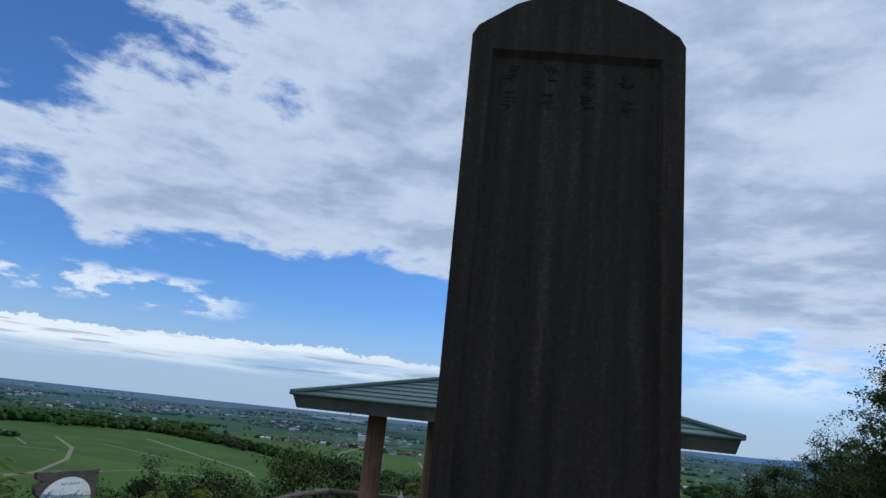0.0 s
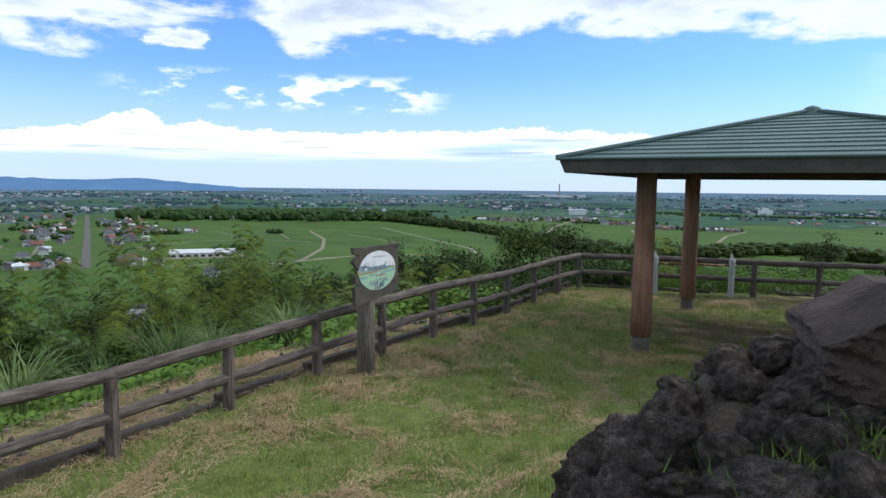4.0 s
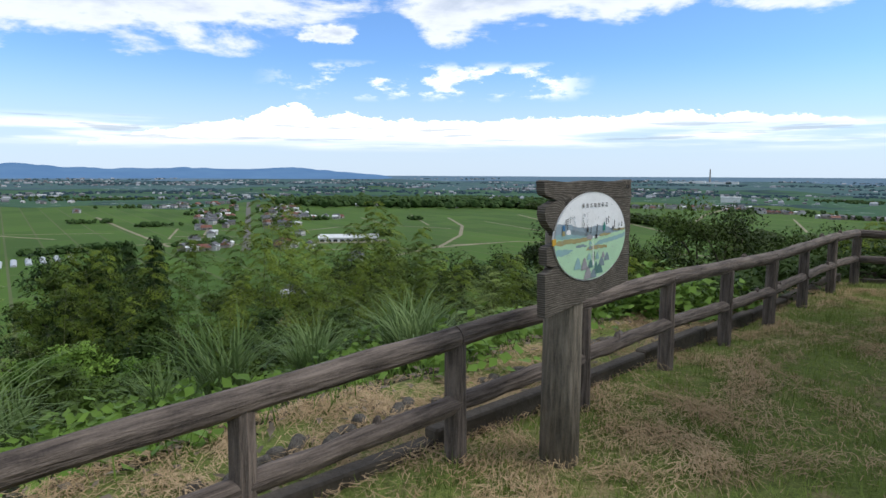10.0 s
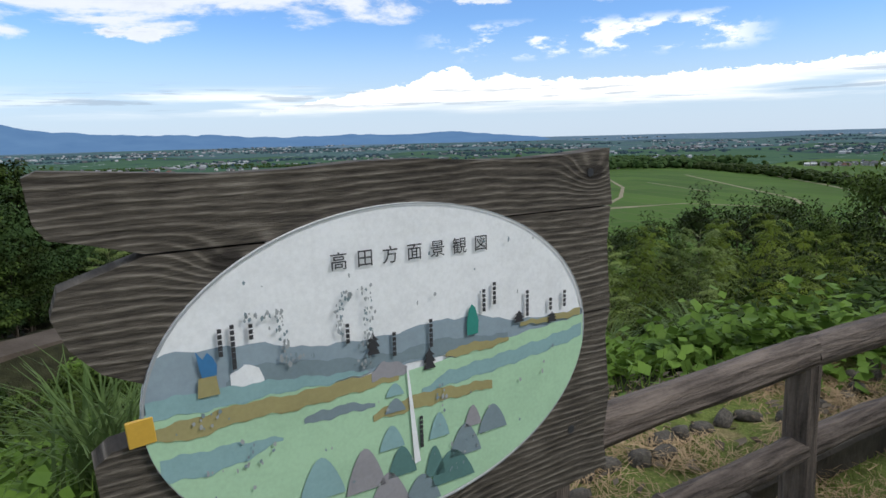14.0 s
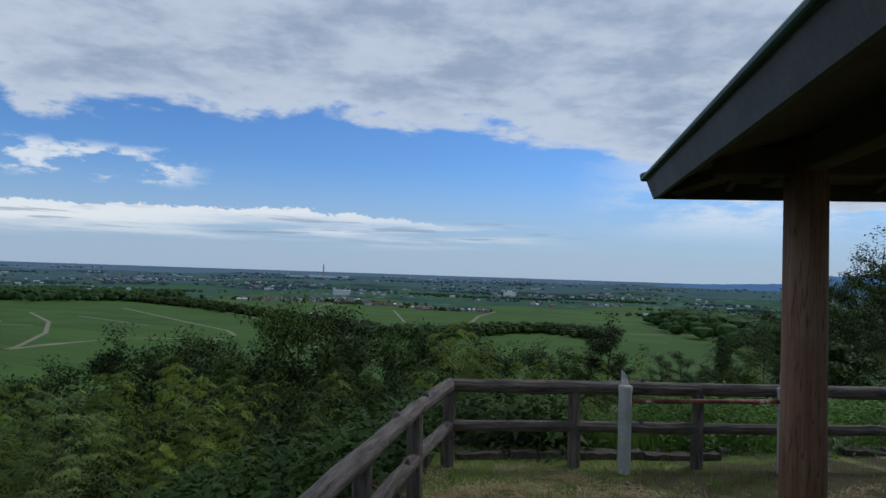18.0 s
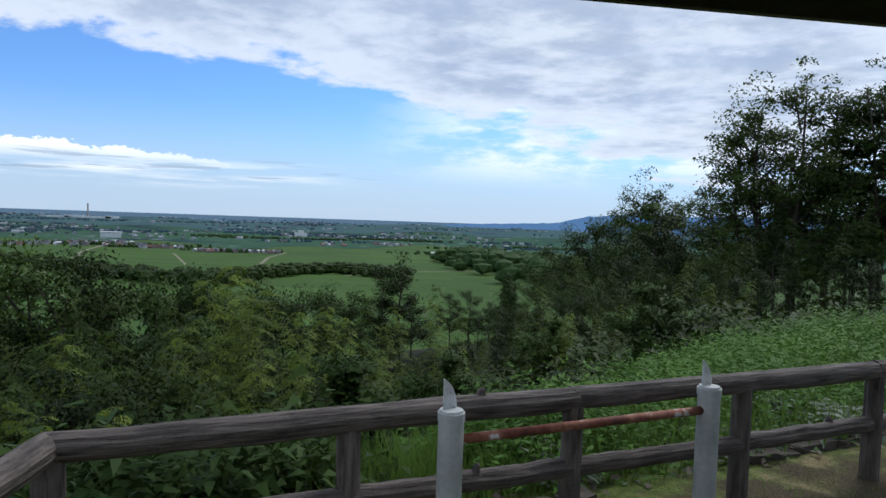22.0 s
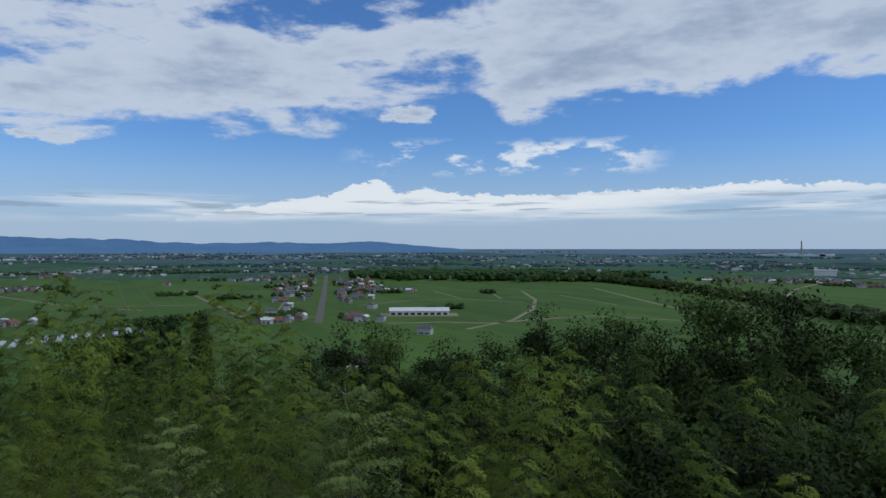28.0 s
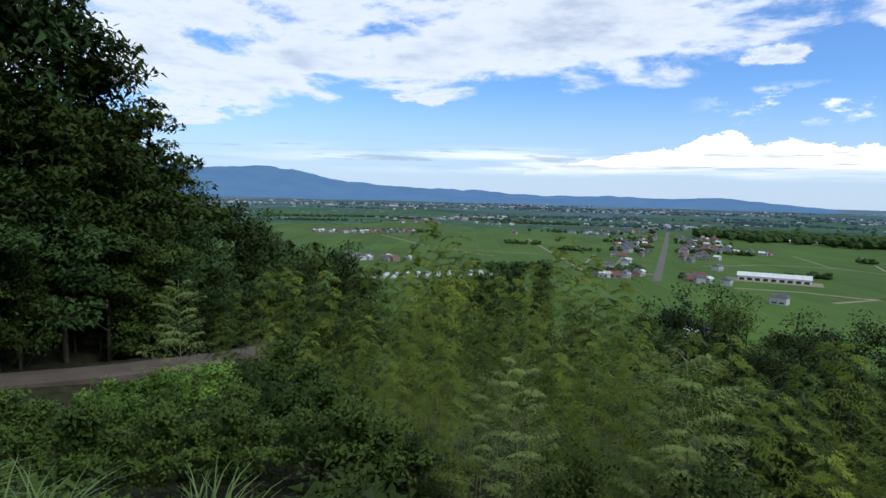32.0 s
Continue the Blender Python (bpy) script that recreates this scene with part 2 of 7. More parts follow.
def leaf_look(dark, light, through=0.25, patch=0.7):
    def build(N):
        n = N.math("ADD", N.math("MULTIPLY", N.noise(N.pos, patch, 3), 0.6), N.math("MULTIPLY", N.rand, 0.35))
        col = N.ramp(n, [(0.25, dark), (0.72, light)])
        N.feed(N.bsdf.inputs["Base Color"], col)
        N.bsdf.inputs["Specular IOR Level"].default_value = 0.08
        tr = N.node("ShaderNodeBsdfTranslucent")
        N.feed(tr.inputs[0], col)
        mixer = N.node("ShaderNodeMixShader")
        mixer.inputs[0].default_value = through
        N.feed(mixer.inputs[1], N.bsdf.outputs[0]), N.feed(mixer.inputs[2], tr.outputs[0])
        N.feed(N.out.inputs[0], mixer.outputs[0])
    return build


def log_look(dark, light):
    """Weathered imitation logs: long ribs, worn high spots."""
    def build(N):
        ribs = N.noise(N.scaled(N.obj, 9, 9, 0.9), 5.0, 5, 0.6, 0.4)
        stain = N.noise(N.obj, 3.0, 4)
        grit = N.noise(N.obj, 90.0, 4)
        f = N.math("ADD", N.math("MULTIPLY", ribs, 0.6), N.math("ADD", N.math("MULTIPLY", stain, 0.28), N.math("MULTIPLY", grit, 0.12)))
        N.feed(N.bsdf.inputs["Base Color"], N.ramp(f, [(0.36, dark), (0.62, light)]))
        bump(N, ribs, 0.9, 0.02)
    return build


def board_look(N):
    """Dark weathered board: fine raised grain that bends round knots."""
    sep = N.node("ShaderNodeSeparateXYZ")
    N.feed(sep.inputs[0], N.obj)
    x, z = sep.outputs[0], sep.outputs[2]
    wavy = N.math("MULTIPLY", N.math("SUBTRACT", N.noise(N.scaled(N.obj, 2.2, 1, 5), 1.0, 3), 0.5), 0.05)
    z2 = N.math("ADD", z, wavy)
    spot = None
    for kx, kz in ((-0.245, 1.352), (-0.16, 1.362), (0.05, 0.93), (0.40, 1.435)):
        dx, dz = N.math("SUBTRACT", x, kx), N.math("SUBTRACT", z, kz)
        d2 = N.math("ADD", N.math("MULTIPLY", N.math("MULTIPLY", dx, dx), 0.4), N.math("MULTIPLY", dz, dz))
        z2 = N.math("ADD", z2, N.math("MULTIPLY", N.math("EXPONENT", N.math("MULTIPLY", d2, -900.0)), 0.035))
        ring = N.step(d2, 0.00035, 0.0001)
        spot = ring if spot is None else N.math("MAXIMUM", spot, ring)
    lines = N.math("MULTIPLY_ADD", N.math("SINE", N.math("MULTIPLY", z2, 520.0)), 0.5, 0.5)
    grit = N.noise(N.scaled(N.obj, 14, 4, 120), 1.5, 5, 0.65)
    stain = N.noise(N.obj, 5.0, 4)
    f = N.math("ADD", N.math("MULTIPLY", N.math("POWER", lines, 2.2), 0.17), N.math("ADD", N.math("MULTIPLY", grit, 0.58), N.math("MULTIPLY", stain, 0.26)))
    col = N.ramp(f, [(0.30, (0.019, 0.0155, 0.012)), (0.52, (0.088, 0.075, 0.060)), (0.78, (0.27, 0.24, 0.20))])
    N.feed(N.bsdf.inputs["Base Color"], N.mix(N.math("MULTIPLY", spot, 0.8), col, (0.012, 0.009, 0.007, 1)))
    bump(N, f, 0.8, 0.006)


def lawn_look(N):
    big, mid, fine = N.noise(N.pos, 0.55, 4), N.noise(N.pos, 3.2, 5), N.noise(N.pos, 45.0, 5, 0.7)
    green = N.ramp(fine, [(0.3, (0.086, 0.116, 0.028)), (0.7, (0.225, 0.275, 0.072))])
    straw = N.ramp(fine, [(0.3, (0.19, 0.135, 0.070)), (0.7, (0.42, 0.32, 0.185))])
    dry = N.step(N.math("ADD", N.math("MULTIPLY", big, 0.45), N.math("MULTIPLY", mid, 0.55)), 0.51, 0.62)
    col = N.mix(N.math("MULTIPLY", dry, 0.8), green, straw)
    # tufts and thin spots where the soil shows
    col = N.mix(N.step(N.noise(N.pos, 11.0, 5, 0.6), 0.45, 0.68, 0.0, 0.45), col, (0.075, 0.070, 0.030, 1))
    # bare trodden earth in the gateway and under the shelter
    sep = N.node("ShaderNodeSeparateXYZ")
    N.feed(sep.inputs[0], N.pos)
    away = None
    for x0, y0, wide, deep in ((5.6, 6.2, 2.6, 0.9), (5.1, 2.9, 2.1, 1.6)):
        dx, dy = N.math("DIVIDE", N.math("SUBTRACT", sep.outputs[0], x0), wide), N.math("DIVIDE", N.math("SUBTRACT", sep.outputs[1], y0), deep)
        ring = N.math("ADD", N.math("MULTIPLY", dx, dx), N.math("MULTIPLY", dy, dy))
        away = ring if away is None else N.math("MINIMUM", away, ring)
    away = N.math("ADD", away, N.math("MULTIPLY_ADD", mid, 3.2, -1.6))
    earth = N.ramp(fine, [(0.3, (0.050, 0.036, 0.024)), (0.7, (0.135, 0.100, 0.066))])
    N.feed(N.bsdf.inputs["Base Color"], N.mix(N.step(away, 1.2, 0.5, 0.0, 0.9), col, earth))
    bump(N, fine, 0.8, 0.03)


def bed_look(N):
    """Litter and low growth on the slope."""
    f = N.noise(N.pos, 1.4, 6, 0.65)
    N.feed(N.bsdf.inputs["Base Color"], N.ramp(f, [(0.3, (0.016, 0.015, 0.009)), (0.55, (0.034, 0.036, 0.017)), (0.8, (0.065, 0.060, 0.034))]))
    bump(N, N.noise(N.pos, 12.0, 4), 0.8, 0.1)


def field_look(N):
    """Rice fields: plots of slightly different greens between pale bunds."""
    brick = N.node("ShaderNodeTexBrick")
    N.feed(brick.inputs["Vector"], N.scaled(N.pos, 0.01, 0.01, 0, 27))
    brick.inputs["Color1"].default_value, brick.inputs["Color2"].default_value = (0.044, 0.092, 0.013, 1), (0.070, 0.132, 0.020, 1)
    brick.inputs["Mortar"].default_value = (0.10, 0.115, 0.052, 1)
    for k, v in (("Scale", 1.0), ("Mortar Size", 0.012), ("Mortar Smooth", 0.3), ("Brick Width", 1.1), ("Row Height", 0.34)):
        brick.inputs[k].default_value = v
    soft = N.noise(N.pos, 0.004, 4)
    fine = N.noise(N.pos, 0.12, 4)
    col = N.mix(N.step(soft, 0.35, 0.7, 0.0, 0.4), brick.outputs[0], (0.036, 0.070, 0.018, 1))
    col = N.mix(N.step(fine, 0.3, 0.75, 0.0, 0.3), col, (0.060, 0.082, 0.024, 1))
    N.feed(N.bsdf.inputs["Base Color"], col)


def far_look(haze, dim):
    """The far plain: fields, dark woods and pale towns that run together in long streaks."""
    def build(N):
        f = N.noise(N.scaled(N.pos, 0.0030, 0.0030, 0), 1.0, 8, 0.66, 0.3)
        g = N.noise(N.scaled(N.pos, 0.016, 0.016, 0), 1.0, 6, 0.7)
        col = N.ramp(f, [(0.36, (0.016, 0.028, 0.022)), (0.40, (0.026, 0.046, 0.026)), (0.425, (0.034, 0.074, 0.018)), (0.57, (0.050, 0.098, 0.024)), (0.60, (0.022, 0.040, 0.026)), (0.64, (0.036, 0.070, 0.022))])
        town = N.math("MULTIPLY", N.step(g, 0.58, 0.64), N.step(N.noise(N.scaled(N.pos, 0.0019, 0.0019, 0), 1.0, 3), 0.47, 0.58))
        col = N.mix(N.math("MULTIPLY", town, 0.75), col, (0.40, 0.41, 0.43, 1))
        # haze of distance put into colour and emission, stronger on the outer rings
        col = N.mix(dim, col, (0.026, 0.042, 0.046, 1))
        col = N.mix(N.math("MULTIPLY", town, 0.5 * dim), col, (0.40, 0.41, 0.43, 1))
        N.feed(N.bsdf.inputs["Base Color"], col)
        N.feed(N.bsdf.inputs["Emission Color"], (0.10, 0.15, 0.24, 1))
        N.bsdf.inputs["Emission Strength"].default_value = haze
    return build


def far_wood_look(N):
    # bluish base and glow paint the haze over far groves
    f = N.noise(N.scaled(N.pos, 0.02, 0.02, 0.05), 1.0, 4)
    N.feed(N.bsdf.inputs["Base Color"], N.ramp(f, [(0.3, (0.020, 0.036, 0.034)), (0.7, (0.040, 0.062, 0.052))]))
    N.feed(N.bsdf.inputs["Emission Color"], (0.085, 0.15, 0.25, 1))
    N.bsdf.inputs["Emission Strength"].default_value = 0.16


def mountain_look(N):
    # blue base and emission stand for distance haze over the ridges
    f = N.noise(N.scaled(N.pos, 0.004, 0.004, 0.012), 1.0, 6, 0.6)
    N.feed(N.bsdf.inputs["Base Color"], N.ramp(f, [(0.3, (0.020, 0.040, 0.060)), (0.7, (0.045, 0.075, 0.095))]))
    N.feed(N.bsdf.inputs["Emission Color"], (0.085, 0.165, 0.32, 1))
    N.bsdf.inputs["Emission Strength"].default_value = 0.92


def roof_look(N):
    f, g = N.noise(N.obj, 1.6, 4), N.noise(N.scaled(N.obj, 30, 30, 4), 2.0, 4)
    N.feed(N.bsdf.inputs["Base Color"], N.ramp(N.math("ADD", N.math("MULTIPLY", f, 0.6), N.math("MULTIPLY", g, 0.4)),
                                               [(0.3, (0.042, 0.080, 0.068)), (0.7, (0.088, 0.145, 0.124))]))


def post_look(N):
    """Reddish log post with drying cracks."""
    grain = N.noise(N.scaled(N.obj, 16, 16, 0.7), 2.2, 5, 0.6, 0.5)
    wander = N.noise(N.scaled(N.obj, 20.0, 20.0, 0.9), 1.3, 3, 0.5, 0.3)
    check = N.step(N.math("ABSOLUTE", N.math("SUBTRACT", wander, 0.5), 0.0), 0.004, 0.016)
    f = N.math("ADD", N.math("MULTIPLY", grain, 0.5), N.math("MULTIPLY", N.noise(N.obj, 2.0, 4), 0.5))
    col = N.ramp(f, [(0.30, (0.135, 0.066, 0.039)), (0.5, (0.25, 0.132, 0.080)), (0.72, (0.40, 0.235, 0.152))])
    N.feed(N.bsdf.inputs["Base Color"], N.mix(N.math("MULTIPLY_ADD", check, 0.65, 0.35), (0.05, 0.026, 0.018, 1), col))
    bump(N, N.math("ADD", N.math("MULTIPLY", check, 0.7), N.math("MULTIPLY", grain, 0.3)), 0.7, 0.012)


def lava_look(N):
    f, g = N.noise(N.obj, 3.0, 5), N.noise(N.obj, 26.0, 6, 0.7)
    s = N.math("ADD", N.math("MULTIPLY", f, 0.5), N.math("MULTIPLY", g, 0.5))
    N.feed(N.bsdf.inputs["Base Color"], N.ramp(s, [(0.34, (0.024, 0.0185, 0.0145)), (0.50, (0.094, 0.075, 0.060)), (0.66, (0.34, 0.285, 0.235))]))
    bump(N, g, 1.0, 0.05)


def stele_look(N):
    runs = N.noise(N.scaled(N.obj, 14, 14, 0.8), 1.2, 5, 0.6)
    f = N.math("ADD", N.math("MULTIPLY", runs, 0.6), N.math("MULTIPLY", N.noise(N.obj, 60.0, 4), 0.4))
    N.feed(N.bsdf.inputs["Base Color"], N.ramp(f, [(0.3, (0.014, 0.0105, 0.0082)), (0.55, (0.037, 0.0275, 0.0215)), (0.75, (0.084, 0.063, 0.050))]))
    bump(N, N.noise(N.obj, 35.0, 5), 0.5, 0.008)


def rust_look(N):
    f = N.noise(N.obj, 9.0, 6, 0.65)
    N.feed(N.bsdf.inputs["Base Color"], N.ramp(f, [(0.36, (0.52, 0.49, 0.45)), (0.41, (0.28, 0.12, 0.07)), (0.55, (0.15, 0.045, 0.026)), (0.66, (0.07, 0.026, 0.018))]))
    bump(N, f, 0.4, 0.004)



def flake_look(N):
    """White paint with rust showing in spots."""
    f = N.math("ADD", N.math("MULTIPLY", N.noise(N.obj, 22.0, 5, 0.6), 0.7), N.math("MULTIPLY", N.noise(N.obj, 120.0, 3), 0.3))
    N.feed(N.bsdf.inputs["Base Color"], N.ramp(f, [(0.32, (0.045, 0.022, 0.016)), (0.37, (0.16, 0.085, 0.055)), (0.40, (0.55, 0.53, 0.50)), (0.7, (0.72, 0.71, 0.68))]))
    bump(N, f, 0.4, 0.003)


MAT = {
    "lawn": material("lawn", lawn_look, 0.95, 0, 0.1),
    "bed": material("slope_bed", bed_look, 0.95, 0, 0.1),
    "field": material("rice_field", field_look, 0.9, 0, 0.1),
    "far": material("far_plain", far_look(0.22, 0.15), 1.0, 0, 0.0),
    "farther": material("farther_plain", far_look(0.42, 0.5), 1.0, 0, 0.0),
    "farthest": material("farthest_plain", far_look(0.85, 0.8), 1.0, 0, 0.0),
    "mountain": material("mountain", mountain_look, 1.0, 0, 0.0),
    "log": material("imitation_log", log_look((0.030, 0.023, 0.019), (0.185, 0.148, 0.122)), 0.8),
    "post": material("log_post", post_look, 0.7),
    "board": material("old_board", board_look, 0.8),
    "signpost": material("sign_post_wood", log_look((0.046, 0.040, 0.031), (0.235, 0.20, 0.155)), 0.85),
    "roof": material("roof_sheet", roof_look, 0.45, 0.0, 0.4),
    "eave": material("eave_wood", two_scale((0.045, 0.030, 0.022), (0.11, 0.075, 0.054), 60, 2.0), 0.75),
    "fascia": material("fascia_metal", two_scale((0.055, 0.053, 0.049), (0.125, 0.12, 0.112), 40, 3.0, 0.2), 0.6),
    "lava": material("lava_rock", lava_look, 0.95, 0, 0.2),
    "stele": material("black_stone", stele_look, 0.75, 0, 0.2),
    "plinth": material("plinth_stone", two_scale((0.024, 0.017, 0.0125), (0.108, 0.080, 0.060), 34, 3.5, 1.0, 0.03, 0.55), 0.85),
    "mortar": material("mortar", two_scale((0.036, 0.029, 0.021), (0.135, 0.110, 0.080), 40, 6.0, 1.0, 0.03, 0.55), 0.95),
    "bollard": material("bollard_paint", two_scale((0.30, 0.30, 0.275), (0.52, 0.52, 0.48), 40, 3.0, 0.3), 0.6),
    "rust": material("rusty_paint", rust_look, 0.75, 0.1),
    "flake": material("flaking_paint", flake_look, 0.6),
    "stone": material("edging_stone", two_scale((0.055, 0.048, 0.04), (0.20, 0.18, 0.15), 25, 3.0, 0.8, 0.02), 0.95),
    "curb": material("curb_concrete", two_scale((0.046, 0.038, 0.029), (0.135, 0.112, 0.085), 25, 2.0, 0.8, 0.015), 0.95),
    "bark": material("bark", two_scale((0.028, 0.022, 0.016), (0.085, 0.07, 0.052), 30, 4.0, 0.8, 0.02), 0.95),
    "culm": material("bamboo_culm", two_scale((0.10, 0.125, 0.045), (0.21, 0.22, 0.10), 20, 1.0, 0.2), 0.5),
    # dark broadleaf green; in FILL and brush it also stands for shade
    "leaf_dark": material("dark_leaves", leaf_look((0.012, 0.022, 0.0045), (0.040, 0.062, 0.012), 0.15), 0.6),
    "leaf_open": material("open_tree_leaves", leaf_look((0.034, 0.058, 0.013), (0.108, 0.155, 0.036), 0.28), 0.6),
    "leaf_mid": material("broad_leaves", leaf_look((0.026, 0.050, 0.010), (0.085, 0.130, 0.026), 0.2), 0.6),
    "leaf_cedar": material("cedar_leaves", leaf_look((0.018, 0.038, 0.012), (0.058, 0.100, 0.028), 0.18), 0.7),
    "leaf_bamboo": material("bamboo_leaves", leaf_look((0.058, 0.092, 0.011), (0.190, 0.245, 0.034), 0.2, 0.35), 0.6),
    # darker copy of the bamboo leaf colour, for plants that stand in shade
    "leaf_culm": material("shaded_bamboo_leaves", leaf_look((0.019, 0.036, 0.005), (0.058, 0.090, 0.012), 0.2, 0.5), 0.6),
    "leaf_young": material("young_bamboo_leaves", leaf_look((0.10, 0.145, 0.036), (0.225, 0.285, 0.088), 0.2, 0.5), 0.6),
    "leaf_kudzu": material("kudzu_leaves", leaf_look((0.045, 0.095, 0.013), (0.185, 0.30, 0.052), 0.25, 2.5), 0.5),
    "petal": material("white_petals", leaf_look((0.40, 0.42, 0.37), (0.68, 0.69, 0.65), 0.2, 3.0), 0.6),
    "leaf_weed": material("weed_leaves", leaf_look((0.046, 0.108, 0.014), (0.150, 0.260, 0.042), 0.25, 1.2), 0.6),
    "leaf_pale": material("pale_leaves", leaf_look((0.12, 0.15, 0.09), (0.30, 0.32, 0.24), 0.2, 3.0), 0.6),
    "blade": material("grass_blades", leaf_look((0.064, 0.122, 0.019), (0.185, 0.280, 0.052), 0.3, 1.2), 0.6),
    "turf": material("turf_blades", leaf_look((0.092, 0.138, 0.028), (0.265, 0.335, 0.080), 0.3, 1.2), 0.6),
    "pampas": material("pampas_blades", leaf_look((0.075, 0.125, 0.035), (0.21, 0.285, 0.11), 0.3, 2.0), 0.5),
    "straw": material("dry_clippings", leaf_look((0.26, 0.175, 0.092), (0.58, 0.44, 0.265), 0.15, 2.0), 0.85),
    "litter": material("dead_leaves", leaf_look((0.08, 0.06, 0.04), (0.30, 0.26, 0.20), 0.1, 4.0), 0.85),
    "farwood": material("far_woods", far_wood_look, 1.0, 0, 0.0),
    "town": material("far_town", two_scale((0.20, 0.21, 0.225), (0.46, 0.47, 0.48), 0.05, 0.004, 0.0), 0.8),
    "fartown": material("far_roofs", two_scale((0.075, 0.078, 0.085), (0.20, 0.20, 0.205), 0.05, 0.01, 0.0), 0.8),
    "lane": material("earthy_lane", two_scale((0.055, 0.042, 0.032), (0.12, 0.098, 0.078), 8, 0.5, 0.4), 0.95),
    "asphalt": material("old_asphalt", two_scale((0.075, 0.070, 0.060), (0.135, 0.125, 0.11), 3, 0.15, 0.2), 0.9),
    "track": material("farm_track", two_scale((0.15, 0.13, 0.08), (0.27, 0.24, 0.16), 0.8, 0.08, 0.2), 0.95),
    "whitewall": material("white_wall", two_scale((0.55, 0.55, 0.53), (0.78, 0.78, 0.76), 2, 0.3, 0.1), 0.7),
    "palewall": material("pale_house_wall", two_scale((0.30, 0.30, 0.29), (0.52, 0.51, 0.49), 2, 0.3, 0.1), 0.7),
    "housewall": material("house_wall", two_scale((0.16, 0.135, 0.115), (0.36, 0.33, 0.30), 1, 0.12, 0.1), 0.8),
    "roofdark": material("house_roof_grey", two_scale((0.055, 0.055, 0.06), (0.14, 0.14, 0.15), 2, 0.2, 0.1), 0.6),
    "roofred": material("house_roof_red", two_scale((0.12, 0.045, 0.03), (0.22, 0.10, 0.07), 2, 0.2, 0.1), 0.6),
    "roofpale": material("shed_roof", two_scale((0.50, 0.51, 0.50), (0.68, 0.69, 0.68), 2, 0.2, 0.1), 0.5),
    "dark": material("dark_opening", two_scale((0.02, 0.022, 0.025), (0.05, 0.05, 0.055), 2, 0.4, 0.1), 0.4),
    "glasshouse": material("plastic_sheet", two_scale((0.26, 0.28, 0.29), (0.42, 0.43, 0.44), 1, 0.3, 0.1), 0.35),
}


# ---------------------------------------------------------------- mesh helpers
class Shape:
    """Vertices and faces that become one mesh."""

    def __init__(self):
        self.v, self.f = [], []

    def add(self, verts, faces):
        n = len(self.v)
        self.v += [tuple(p) for p in verts]
        self.f += [tuple(i + n for i in f) for f in faces]
        return self

    def box(self, lo, hi, m=None, cut=0.0):
        """A box, with its edges cut off by so many metres."""
        bm = bmesh.new()
        bmesh.ops.create_cube(bm, size=1.0)
        size = Vector(hi) - Vector(lo)
        for p in bm.verts:
            p.co = Vector([lo[i] + (p.co[i] + 0.5) * size[i] for i in range(3)])
        if cut:
            bmesh.ops.bevel(bm, geom=bm.edges[:], offset=cut, segments=1, affect="EDGES")
        return self.bmesh(bm, m)

    def bmesh(self, bm, m=None):
        bm.verts.index_update()
        self.add([(m @ p.co if m else p.co) for p in bm.verts], [[p.index for p in f.verts] for f in bm.faces])
        bm.free()
        return self

    def tube(self, points, radii, segs=12, rough=0.0, seed=0, caps=True):
        """A round bar through the points; rough: uneven ribs along it."""
        pts = [Vector(p) for p in points]
        n0, rng = len(self.v), random.Random(seed)
        rib = [1 + rough * rng.uniform(-1, 1) for _ in range(segs)]
        side = None
        for i, p in enumerate(pts):
            ahead = (pts[min(i + 1, len(pts) - 1)] - pts[max(i - 1, 0)]).normalized()
            if side is None:
                side = ahead.orthogonal().normalized()
            side = (side - ahead * side.dot(ahead)).normalized()
            up = ahead.cross(side)
            r = radii[i] if isinstance(radii, (list, tuple)) else radii
            for k in range(segs):
                a = 2 * math.pi * k / segs
                q = r * rib[k] * (1 + rough * 0.5 * rng.uniform(-1, 1))
                self.v.append(tuple(p + side * math.cos(a) * q + up * math.sin(a) * q))
        for i in range(len(pts) - 1):
            for k in range(segs):
                a, b = n0 + i * segs + k, n0 + i * segs + (k + 1) % segs
                self.f.append((a, b, b + segs, a + segs))
        if caps:
            self.f.append(tuple(n0 + k for k in reversed(range(segs))))
            self.f.append(tuple(n0 + (len(pts) - 1) * segs + k for k in range(segs)))
        return self

    def mesh(self, name, smooth=False):
        me = bpy.data.meshes.new(name)
        me.from_pydata(self.v, [], self.f)
        if smooth:
            me.polygons.foreach_set("use_smooth", [True] * len(me.polygons))
        me.update()
        return me


